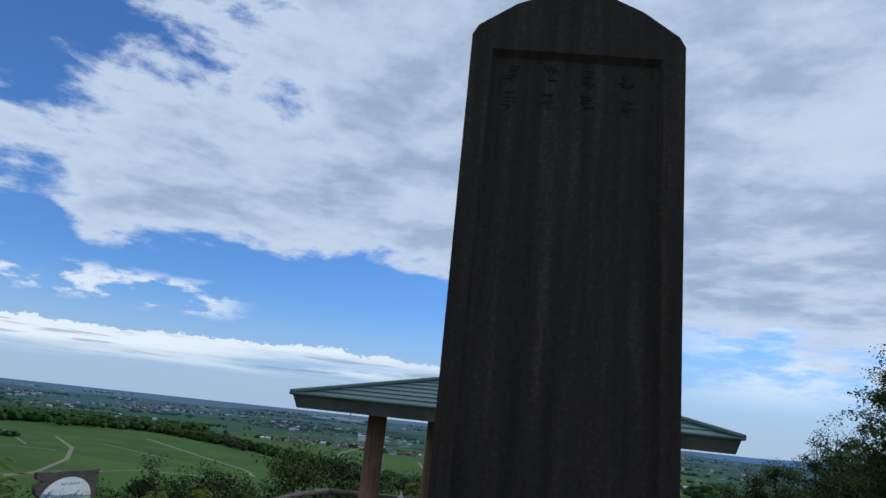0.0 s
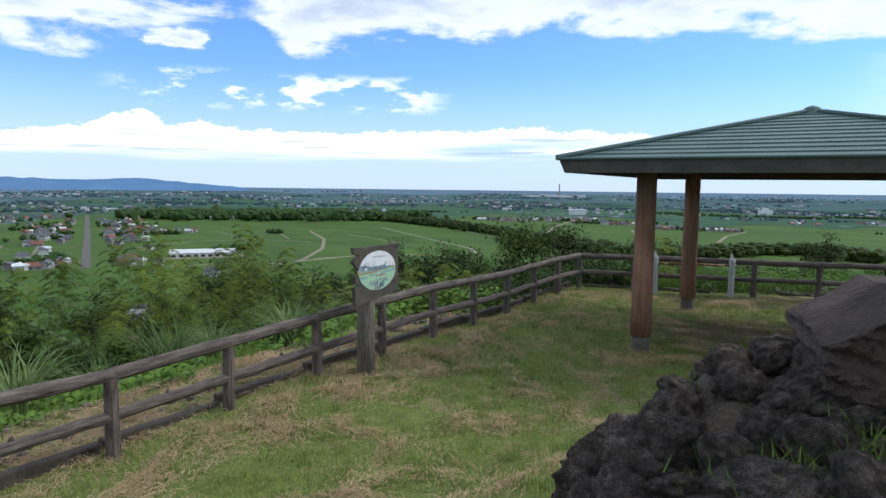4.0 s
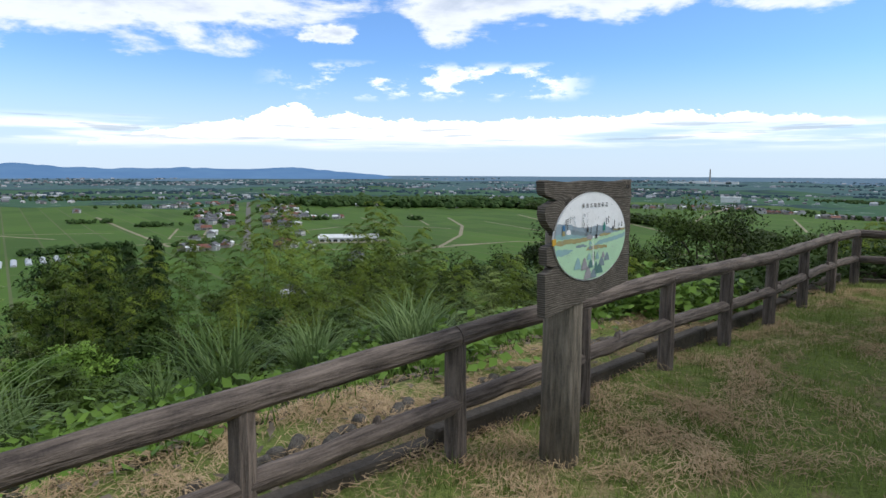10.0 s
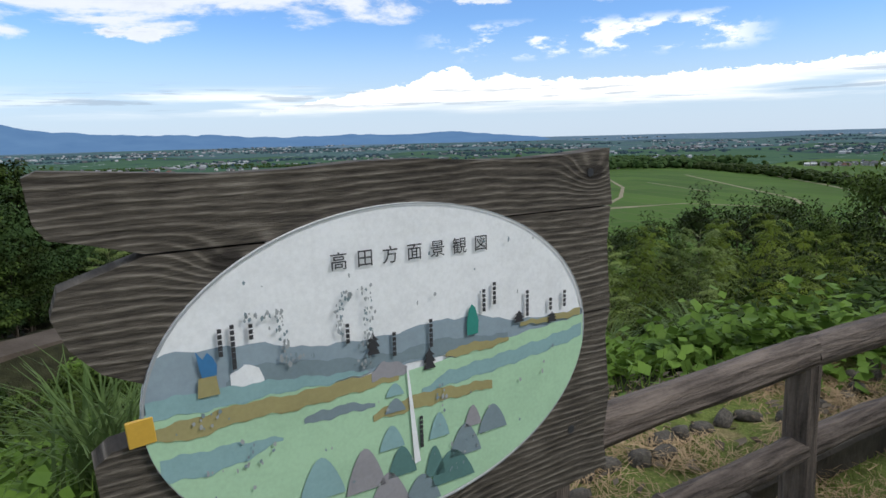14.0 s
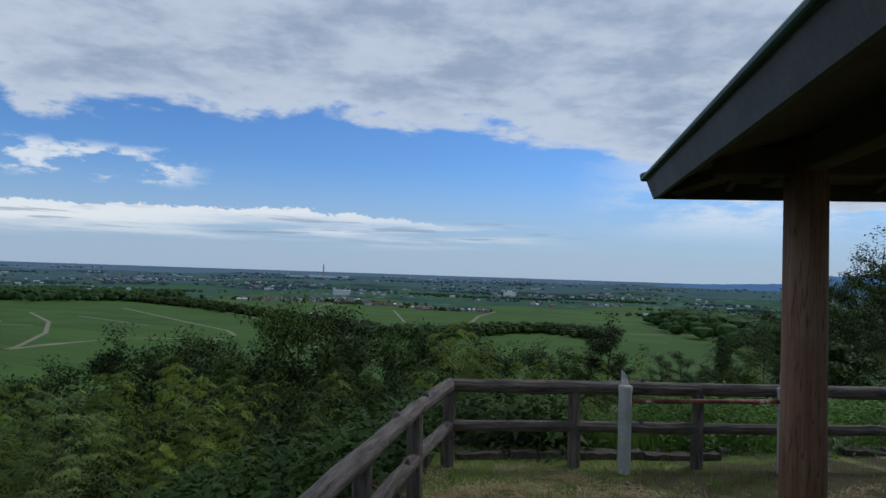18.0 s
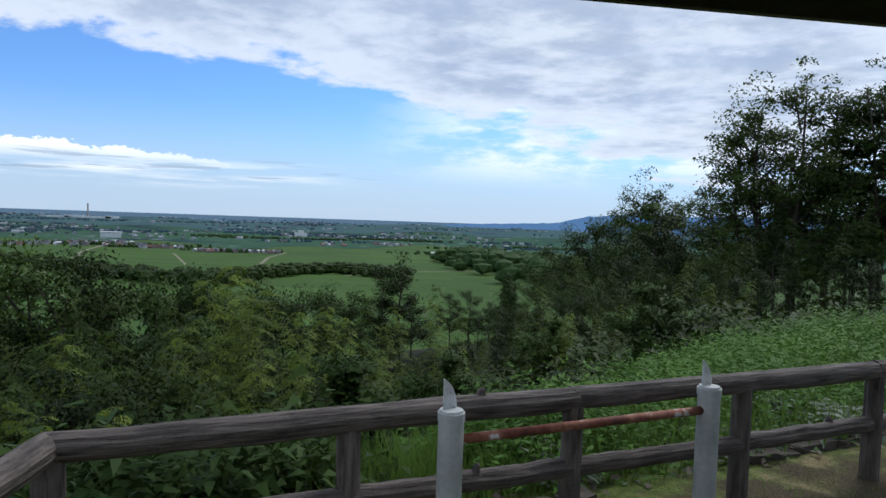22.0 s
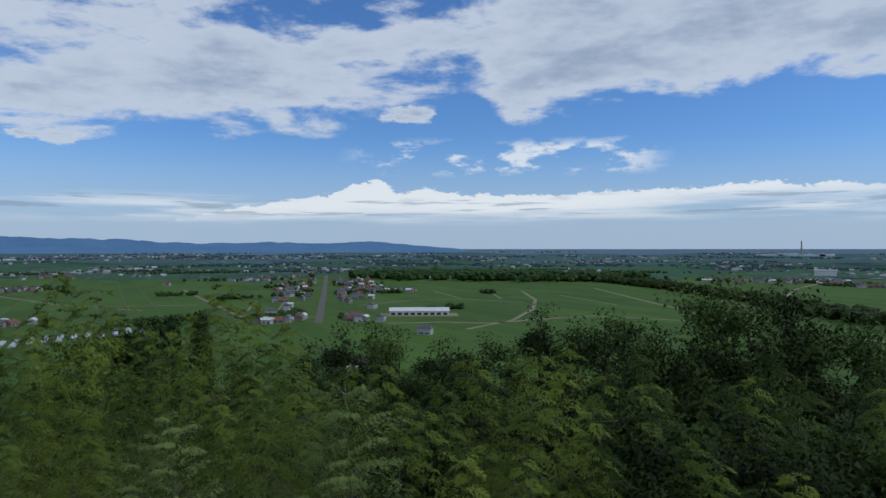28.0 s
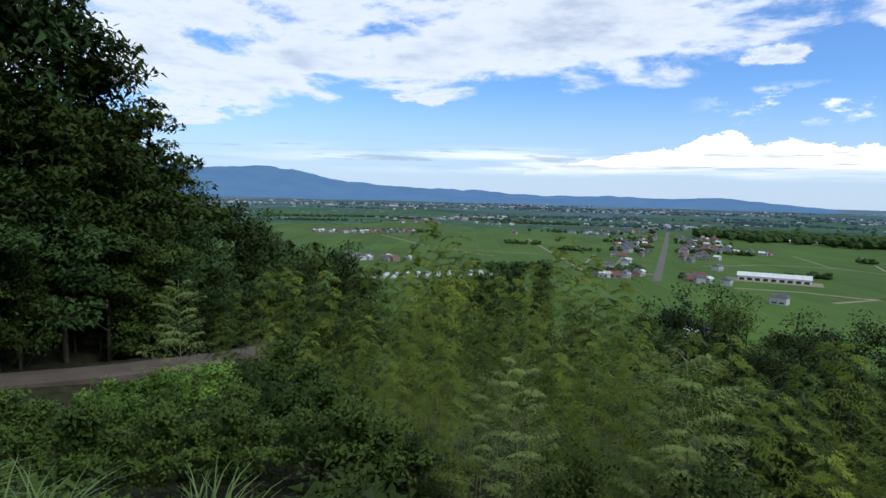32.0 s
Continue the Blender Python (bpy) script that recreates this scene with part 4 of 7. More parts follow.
VILLAGES = [(45.9, 1020, 60, 18, 280), (44.6, 1300, 80, 24, 260), (47.4, 1250, 60, 14, 160), (42.8, 1240, 50, 8, 100), (41.7, 1175, 34, 12, 40), (38.6, 1160, 18, 5, 14), (50.1, 715, 14, 4, 8), (45.2, 712, 20, 5, 14), (42.6, 722, 14, 4, 10),
            (47.4, 745, 14, 4, 10), (46.8, 1120, 40, 12, 120), (44.5, 1110, 40, 12, 120), (45.0, 1500, 90, 14, 120), (48.9, 1715, 60, 12, 60), (52.6, 1575, 40, 7, 16), (51.2, 1560, 24, 5, 12), (58.4, 1455, 5, 2, 5),
            (73.4, 1345, 50, 11, 24), (71.2, 1365, 40, 9, 24), (68.4, 1390, 40, 9, 24), (75.7, 1350, 10, 3, 4), (71.1, 812, 28, 7, 14), (68.6, 800, 16, 3, 10), (66.5, 1900, 60, 8, 60), (60, 1900, 60, 6, 60),
            (12.3, 1610, 26, 8, 16), (9.9, 1625, 24, 6, 14), (8.0, 1640, 90, 34, 90), (5.4, 1690, 70, 22, 80), (3.4, 1600, 50, 16, 50), (1.0, 1525, 50, 14, 30), (-3.2, 1405, 40, 15, 24), (-6.0, 1395, 30, 8, 18), (-7.8, 1388, 18, 7, 14),
            (-13.0, 1790, 30, 5, 20), (-18, 1900, 60, 9, 40), (-23.5, 1480, 46, 12, 20), (-26, 1700, 50, 7, 30), (32, 1560, 40, 6, 16), (35.5, 1590, 30, 5, 16), (38.0, 1610, 24, 5, 14), (27.5, 1520, 12, 2, 8), (42, 420, 8, 2, 8), (36.1, 605, 6, 1, 4), (44.3, 345, 6, 1, 4)]
rng1 = random.Random(5)
for az0, r0, wide, number, deep in VILLAGES:
    for _ in range(number):
        cx, cy = polar(az0, r0)
        across, ahead = (max(-1.6, min(1.6, rng1.gauss(0, 1))) * k for k in (wide * 0.6, deep * 0.5))
        a = radians(az0)
        x, y = cx + math.cos(a) * across - math.sin(a) * ahead, cy + math.sin(a) * across + math.cos(a) * ahead
        road_gap = abs((math.degrees(math.atan2(-(x - 2.3), y - 3)) - 45.5)) * math.hypot(x, y) * 0.01745
        if r0 > 600 and road_gap < 24:
            to = 48 * rng1.choice((-1, 1))
            x += math.cos(a) * to
            y += math.sin(a) * to
        z = max(ground_at(x, y) - 0.2, PLAIN)
        copy_thing(rng1.choice(HOUSES), pose(x, y, z, 0, 0, rng1.choice((20, 45, 110, 135)) + rng1.uniform(-12, 12)))
for ob in HOUSES:
    for o in (*ob.children_recursive, ob):
        bpy.data.objects.remove(o)


def build_shed():
    """The long white farm shed with bays along its front."""
    x, y = polar(37.2, 778)
    ob = thing("farm_shed", pose(x, y, PLAIN, 0, 0, 37.2), "long white farm shed with open bays along its front", "shed")
    part("wall", Shape().box((-35, -7, 0), (35, 7, 5.0)), "whitewall", ob)
    part("roof", Shape().add([(-36, -8, 4.9), (36, -8, 4.9), (36, 8, 4.9), (-36, 8, 4.9), (-36, 0, 8.6), (36, 0, 8.6), (-36, -8, 4.6), (36, -8, 4.6), (36, 8, 4.6), (-36, 8, 4.6)],
                             [(0, 1, 5, 4), (1, 2, 5), (2, 3, 4, 5), (3, 0, 4), (9, 8, 7, 6), (0, 6, 7, 1), (1, 7, 8, 2), (2, 8, 9, 3), (3, 9, 6, 0)]), "roofpale", ob)
    for i in range(9):
        cx = -31 + i * 7.75
        part("door", Shape().box((cx - 2.4, -7.1, 0), (cx + 2.4, -6.9, 2.9)), "dark", ob)
    part("yard", Shape().box((-48, -22, -0.2), (46, 14, 0.12)), "track", ob, "pale gravel yard")


build_shed()
for i in range(13):
    x, y = polar(70.5 - i * 0.95, 640 + 5 * i)
    s = Shape()
    ring = [(math.cos(a) * 2.6, math.sin(a) * 1.7) for a in [math.pi * j / 8 for j in range(9)]]
    s.add([(p, -22, q) for p, q in ring] + [(p, 22, q) for p, q in ring], [(j, j + 1, j + 10, j + 9) for j in range(8)] + [tuple(range(8, -1, -1)), tuple(range(9, 18))])
    whole("greenhouse", s, "glasshouse", "long tunnel greenhouse of white plastic sheet", "greenhouse", "greenhouses on the plain", place=pose(x, y, PLAIN, 0, 0, 62))


def build_chimney():
    x, y = polar(6.2, 3700)
    ob = thing("chimney", (x, y, flat_height(x, y)), "tall thin chimney stack far across the plain", "chimney")
    part("shaft", Shape().tube([(0, 0, 0), (0, 0, 38), (0, 0, 76)], [5, 3.6, 3.0], 10), "housewall", ob)
    for dx, w, h in ((-60, 40, 14), (45, 60, 10), (110, 30, 12), (-130, 50, 9)):
        part("hall", Shape().box((dx - w, -20, 0), (dx + w, 20, h)), "whitewall", ob)


build_chimney()
x, y = polar(4.6, 2050)
big = thing("hall", pose(x, y, PLAIN, 0, 0, 5), "large white hall above the village roofs", "hall")
part("wall", Shape().box((-26, -12, 0), (26, 12, 14)), "whitewall", big)
part("roof", Shape().box((-28, -14, 14), (28, 14, 17), cut=1.2), "roofpale", big)
x, y = polar(-10.2, 2400)
big = thing("hall", pose(x, y, flat_height(x, y), 0, 0, -10), "white block standing alone in the fields", "hall")
part("wall", Shape().box((-22, -12, 0), (22, 12, 15)), "whitewall", big)
part("storey", Shape().box((-10, -9, 15), (10, 9, 22)), "whitewall", big)


def gabled(s, x, y, z, w, d, h, turn):
    """A small house body with a pitched roof."""
    m = pose(x, y, z, 0, 0, turn)
    pts = [(-w, -d, 0), (w, -d, 0), (w, d, 0), (-w, d, 0), (-w, -d, h), (w, -d, h), (w, d, h), (-w, d, h), (-w, 0, h * 1.5), (w, 0, h * 1.5)]
    s.add([tuple(m @ Vector(q)) for q in pts], [(0, 1, 5, 4), (1, 2, 6, 9, 5), (2, 3, 7, 6), (3, 0, 4, 8, 7), (4, 5, 9, 8), (6, 7, 8, 9)])


def build_towns():
    """Hamlets, groves and towns of the far plain, too many and too small to tell apart."""
    rng, s, roofs, trees = random.Random(21), Shape(), Shape(), []
    groups = []
    for _ in range(150):
        r = 1850 + 2350 * rng.random() ** 0.9
        groups.append((rng.uniform(-38, 88), r, rng.uniform(20, 110), rng.randint(3, 9)))
    groups += [(a + rng.uniform(-1, 1), rng.uniform(3150, 3600), 120, 16) for a in range(46, 88, 2)]
    groups += [(64.2, 2200, 70, 22), (62.0, 2300, 60, 16), (60.4, 2320, 50, 14), (69, 2200, 60, 14), (20.7, 3165, 160, 30), (23.6, 2735, 90, 22), (18.2, 2835, 120, 24), (21, 2780, 90, 18), (5.0, 2450, 60, 12), (3.0, 2400, 50, 10),
               (-16.7, 2365, 90, 22), (-15, 2420, 70, 14), (-20, 2500, 90, 18), (38.9, 3400, 120, 22), (33, 3300, 120, 18), (-8.7, 2425, 20, 4), (12, 2500, 80, 14), (8, 2700, 120, 20)]
    for az, r, wide, number in groups:
        a = radians(az)
        cx, cy = polar(az, r)
        for _ in range(number):
            q, f = rng.gauss(0, wide), rng.gauss(0, 30)
            x, y = cx + math.cos(a) * q + math.sin(a) * f, cy + math.sin(a) * q - math.cos(a) * f
            (gabled if rng.random() < 0.85 else lambda k, *v: k.box((-v[3], -v[4], 0), (v[3], v[4], v[5]), pose(*v[:3], 0, 0, v[6])))(
                s if rng.random() < 0.45 else roofs, x, y, flat_height(x, y), rng.uniform(4, 10), rng.uniform(3.5, 6), rng.uniform(3.5, 6.5), az + rng.choice((0, 90)) + rng.uniform(-15, 15))
        if rng.random() < 0.6:
            for _ in range(int(6 + wide * 0.16)):
                q, f = rng.gauss(0, wide * 0.9), rng.gauss(-35, 14)
                trees.append((cx + math.cos(a) * q + math.sin(a) * f, cy + math.sin(a) * q - math.cos(a) * f))
    whole("far_town", s, "town", "pale houses of distant towns on the plain", "town", kind="stuff")
    whole("far_town", roofs, "fartown", "grey roofs of distant hamlets on the plain", "town", kind="stuff")
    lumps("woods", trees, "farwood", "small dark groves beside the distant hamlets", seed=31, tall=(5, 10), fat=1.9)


build_towns()


# ---------------------------------------------------------------- log fence
def build_fence(name, posts, label, seed):
    rng = random.Random(seed)
    x0, y0 = posts[0]
    ob = thing(name, (x0, y0, ground_at(x0, y0)), label, "fence")
    base = Vector((x0, y0, ground_at(x0, y0)))
    tops = []
    for x, y in posts:
        sunk = 0.045 * float(smooth(-y, -0.6, 0.7) * (1 - smooth(-y, 1.8, 3.2))) if x < 1.8 else 0.0
        p = Vector((x, y, ground_at(x, y) - sunk)) - base
        lean = Vector((rng.uniform(-0.008, 0.008), rng.uniform(-0.008, 0.008), 0))
        part("post", Shape().tube([p + Vector((0, 0, -0.35)), p + Vector((0, 0, 0.2)), p + lean + Vector((0, 0, 0.45)), p + lean + Vector((0, 0, 0.655))],
                                  [0.056, 0.055, 0.053, 0.052], 22, 0.055, rng.random()), "log", ob)
        tops.append(p)

    def rail(a, b, z, r, over):
        d = (b - a).normalized()
        a2, size, n = a - d * over + Vector((0, 0, z)), (b - a).length + 2 * over, 9
        m = Matrix.Translation(a2) @ d.to_track_quat("Z", "X").to_matrix().to_4x4()
        pts = [Vector((rng.uniform(-1, 1) * 0.005, rng.uniform(-1, 1) * 0.005, size * i / n)) for i in range(n + 1)]
        rad = [r * rng.uniform(0.94, 1.05) for _ in range(n + 1)]
        part("rail", Shape().tube(pts, rad, 24, 0.05, rng.random()), "log", ob).matrix_basis = m
        if rng.random() < 0.45:
            k = m @ pts[rng.randrange(2, n - 1)] + Vector((rng.uniform(-0.02, 0.02), rng.uniform(-0.02, 0.02), r * 0.75))
            part("knot", Shape().tube([k, k + Vector((0.004, 0.003, 0.03)), k + Vector((0.006, 0.004, 0.042))], [r * 0.5, r * 0.36, r * 0.2], 10, 0.1, rng.random()), "log", ob, "sawn-off branch stub")

    for i in range(len(tops) - 1):
        rail(tops[i], tops[i + 1], 0.345, 0.048, 0.0)
        if i % 2 == 0:
            rail(tops[i], tops[min(i + 2, len(tops) - 1)], 0.685, 0.056, 0.01)
    return ob


build_fence("log_fence", WEST, "weathered brown imitation-log fence along the edge of the lawn", 1)
build_fence("log_fence", NORTH, "weathered brown imitation-log fence on the far side of the lawn", 2)


# concrete curb outside the fence, and rough edging stones beyond it
def build_edging():
    for k, (line, off) in enumerate(((WEST, -0.2),)):
        s = Shape()
        for (xa, ya), (xb, yb) in zip(line[:-1], line[1:]):
            d = Vector((xb - xa, yb - ya, 0)).normalized()
            side = Vector((d.y, -d.x, 0)) * (off if k == 0 else -off)
            a, b = Vector((xa, ya, ground_at(xa, ya))) + side, Vector((xb, yb, ground_at(xb, yb))) + side
            m = Matrix.Translation(a) @ d.to_track_quat("X", "Z").to_matrix().to_4x4()
            s.box((0.004, -0.05, -0.3), ((b - a).length - 0.004, 0.05, 0.105), m, 0.012)
        whole("curb", s, "curb", "low dark concrete curb outside the log fence", "curb", kind="structure")
    rng = random.Random(4)
    ob = thing("stone_edging", (WEST[3][0] - 0.75, WEST[3][1], ground_at(WEST[3][0] - 0.75, WEST[3][1])), "row of rough edging stones outside the fence", "edging")
    inv = ob.matrix_basis.inverted()
    bm = bmesh.new()
    bmesh.ops.create_icosphere(bm, subdivisions=2, radius=1.0)
    kinds = []
    for j in range(5):
        s = Shape().add([Vector((max(-0.8, min(0.8, v.co.x)), max(-0.75, min(0.75, v.co.y)), max(-0.7, min(0.7, v.co.z)))) * (1 + 0.18 * noise.noise(v.co * 1.7 + Vector((j * 9, 0, 0)))) for v in bm.verts],
                        [[v.index for v in f.verts] for f in bm.faces])
        kinds.append(s.mesh("stone", True))
    bm.free()
    for (xa, ya), (xb, yb) in zip(WEST[5:-1], WEST[6:]):
        n = 8
        for i in range(n):
            f = (i + rng.uniform(0.3, 0.7)) / n
            x, y = xa + (xb - xa) * f - 0.62 + rng.uniform(-0.10, 0.10), ya + (yb - ya) * f + 0.2
            st = part("stone", rng.choice(kinds), "stone", ob)
            st.matrix_basis = inv @ pose(x, y, ground_at(x, y) + 0.015, rng.uniform(-25, 25), rng.uniform(-25, 25), 72 + rng.uniform(-40, 40)) @ Matrix.Diagonal((0.075 * rng.uniform(0.6, 1.25), 0.05, 0.055 * rng.uniform(0.7, 1.3), 1))
    # broken curb stones beyond the northern fence
    ob = thing("stone_edging", (2.0, 7.0, ground_at(2.0, 7.0)), "low broken stone edging behind the northern fence", "edging")
    inv = ob.matrix_basis.inverted()
    for x, end, y0, rise in ((1.95, 4.45, 6.97, 0.055), (5.75, 9.6, 7.08, 0.06), (1.95, 2.85, 7.40, 0.10)):
        while x < end:
            long = rng.uniform(0.22, 0.55)
            bm = bmesh.new()
            bmesh.ops.create_cube(bm, size=1.0)
            bmesh.ops.subdivide_edges(bm, edges=bm.edges[:], cuts=5, use_grid_fill=True)
            for v in bm.verts:
                q = Vector((v.co.x * (long - 0.02), v.co.y * 0.11, v.co.z * 0.22))
                v.co = q + Vector((noise.noise(q * 9 + Vector((x, 0, 0))), noise.noise(q * 9 + Vector((0, x, 5))), noise.noise(q * 11 + Vector((9, 0, x))))) * 0.022
            st = part("stone", Shape().bmesh(bm), "curb", ob)
            y = y0 + 0.04 * (x - 1.95) + rng.uniform(-0.015, 0.015)
            st.matrix_basis = inv @ pose(x + long / 2, y, ground_at(x, y) + rise - 0.11 + rng.uniform(-0.02, 0.01), rng.uniform(-5, 5), rng.uniform(-4, 4), 2 + rng.uniform(-4, 4))
            x += long
    

build_edging()


# ---------------------------------------------------------------- gate bollards
def build_gate():
    for n, (x, y) in enumerate(((3.365, 6.60), (4.775, 6.58))):
        g = ground_at(x, y)
        ob = thing("bollard", (x, y, g), "whitish painted steel bollard with a broken horn-shaped top", "bollard", "gate bollards")
        part("pipe", Shape().tube([(0, 0, -0.2), (0, 0, 0.725), (0, 0, 0.74)], [0.055, 0.055, 0.05], 24), "bollard", ob, smooth=False)
        part("collar", Shape().tube([(0, 0, 0.695), (0, 0, 0.73)], [0.059, 0.059], 24), "bollard", ob)
        # horn-shaped shard of the broken cap, bent round the pipe's edge
        lines = [(0.0, -0.030, 0.030), (0.03, -0.031, 0.030), (0.06, -0.031, 0.025), (0.09, -0.031, 0.015), (0.115, -0.030, -0.004), (0.132, -0.033, -0.026)]
        s, rows = Shape(), []
        for q, lo, hi in lines:
            for k in range(7):
                p = lo + (hi - lo) * k / 6
                rows.append((p, 0.030 - 9.0 * p * p + 0.010 * q, 0.735 + q))
        back = [(p, t - 0.006, q) for p, t, q in rows]
        m = len(rows)
        faces = [(i * 7 + k, i * 7 + k + 1, i * 7 + k + 8, i * 7 + k + 7) for i in range(5) for k in range(6)]
        rim = [*range(7), *range(13, m, 7), *range(m - 2, m - 8, -1), *range(m - 14, 0, -7)]
        s.add(rows + back, [f[::-1] for f in faces] + [tuple(v + m for v in f) for f in faces] + [(a, b, b + m, a + m) for a, b in zip(rim, rim[1:] + rim[:1])])
        part("fin", s, "flake", ob, "horn-shaped white steel shard with rust spots")
    x0, x1, z = 3.41, 4.73, ground_at(3.9, 6.5) + 0.615
    whole("gate_bar", Shape().tube([(x0, 6.60, z - 0.01), ((x0 + x1) / 2, 6.59, z), (x1, 6.58, z + 0.01)], 0.021, 16), "rust", "rusty white pipe across the two bollards", "gate bar", smooth=True)


build_gate()


# ---------------------------------------------------------------- open shelter
def build_shelter():
    c, turn = Vector((5.136, 2.866, 0.05)), -13.8
    ob = thing("shelter", pose(*c, 0, 0, turn), "open wooden shelter with log posts and a green sheet roof", "shelter")
    A, B, pa, pb, low, top = 2.52, 2.605, 1.735, 1.705, 2.225, 2.366
    for sx in (-1, 1):
        for sy in (-1, 1):
            s = Shape()
            s.tube([(sx * pa, sy * pb, 0.16), (sx * pa, sy * pb, 0.9), (sx * pa, sy * pb, 1.6), (sx * pa, sy * pb, 2.5)], [0.130, 0.127, 0.125, 0.123], 28, 0.012, sx * 3 + sy)
            part("post", s, "post", ob, "reddish-brown round log post", True)
            part("footing", Shape().tube([(sx * pa, sy * pb, -0.3), (sx * pa, sy * pb, 0.165)], [0.12, 0.105], 20, 0.03, 3), "stone", ob, "dark stone footing")
    # hipped roof of overlapping sheet courses
    rise, courses = 0.71, 12
    for k in range(4):
        ex, ey = ((1, 0), (0, 1), (-1, 0), (0, -1))[k]
        for i in range(courses):
            f0, f1 = i / courses, (i + 1) / courses
            rows = []
            for f, dz in ((f0, 0.022), (f1 + 0.01, 0.004)):
                f = min(f, 0.998)
                a, b, z = (A + 0.05) * (1 - f), (B + 0.05) * (1 - f), top + rise * f + dz
                if ex:
                    rows.append([(ex * a, -ex * b, z), (ex * a, ex * b, z)])
                else:
                    rows.append([(ey * a, ey * b, z), (-ey * a, ey * b, z)])
            (p0, p1), (q0, q1) = rows
            drop = Vector((0, 0, -0.024))
            s = Shape().add([p0, p1, q1, q0, Vector(p0) + drop, Vector(p1) + drop, Vector(q1) + drop, Vector(q0) + drop],
                  [(0, 1, 2, 3), (4, 5, 1, 0), (7, 6, 5, 4), (5, 6, 2, 1), (3, 7, 4, 0), (2, 6, 7, 3)])
            part("roof_course", s, "roof", ob)
    for sx, sy in ((1, 1), (1, -1), (-1, 1), (-1, -1)):
        part("hip_cap", Shape().tube([(sx * (A + 0.06), sy * (B + 0.06), top + 0.03), (0, 0, top + rise + 0.03)], 0.032, 8), "roof", ob)
    part("finial", Shape().tube([(0, 0, top + rise - 0.02), (0, 0, top + rise + 0.06), (0, 0, top + rise + 0.09)], [0.14, 0.1, 0.03], 12), "roof", ob)
    # eaves: fascia boards leaning outwards, soffit, rafters and beams
    for k in range(4):
        ex, ey = ((1, 0), (0, 1), (-1, 0), (0, -1))[k]
        s, t = Shape(), 0.03
        lo, hi = (A - 0.015, B - 0.015), (A + 0.035, B + 0.035)
        def edge(q, z):
            return ((ex * q[0], -ex * q[1], z), (ex * q[0], ex * q[1], z)) if ex else ((ey * q[0], ey * q[1], z), (-ey * q[0], ey * q[1], z))
        a, b = edge(lo, low - 0.01), edge(hi, top)
        c2, d = edge((lo[0] - t, lo[1] - t), low - 0.01), edge((hi[0] - t, hi[1] - t), top)
        s.add([*a, *b, *c2, *d], [(0, 1, 3, 2), (5, 4, 6, 7), (0, 4, 5, 1), (2, 3, 7, 6), (0, 2, 6, 4), (1, 5, 7, 3)])
        part("fascia", s, "fascia", ob, "grey-brown fascia board")
        part("drip_edge", Shape().tube([*edge((A + 0.06, B + 0.06), top + 0.012)], 0.016, 8), "roof", ob, "thin green roof edge")
    s = Shape()
    a, b = A - 0.12, B - 0.12
    s.add([(-a, -b, low + 0.10), (a, -b, low + 0.10), (a, b, low + 0.10), (-a, b, low + 0.10), (0, 0, low + 0.10 + rise * 0.93)], [(1, 0, 4), (2, 1, 4), (3, 2, 4), (0, 3, 4)])
    part("ceiling", s, "eave", ob, "dark boarded underside")
    for sy in (-1, 1):
        part("beam", Shape().box((-A + 0.25, sy * pb - 0.07, 2.26), (A - 0.25, sy * pb + 0.07, 2.44), cut=0.01), "eave", ob)
    for sx in (-1, 1):
        part("beam", Shape().box((sx * pa - 0.07, -B + 0.25, 2.28), (sx * pa + 0.07, B - 0.25, 2.46), cut=0.01), "eave", ob)
    for sx, sy in ((1, 1), (1, -1), (-1, 1), (-1, -1)):
        part("hip_rafter", Shape().tube([(sx * (A - 0.14), sy * (B - 0.14), low + 0.05), (0, 0, low + 0.05 + rise * 0.9)], 0.06, 4), "eave", ob)
    for i in range(-5, 6):
        f = 1 - abs(i) / 6.2
        for sy in (-1, 1):
            part("rafter", Shape().tube([(i * 0.5, sy * (B - 0.13), low + 0.06), (i * 0.5, sy * (B - 0.13) * (1 - f), low + 0.06 + rise * 0.92 * f)], 0.035, 4), "eave", ob)


build_shelter()


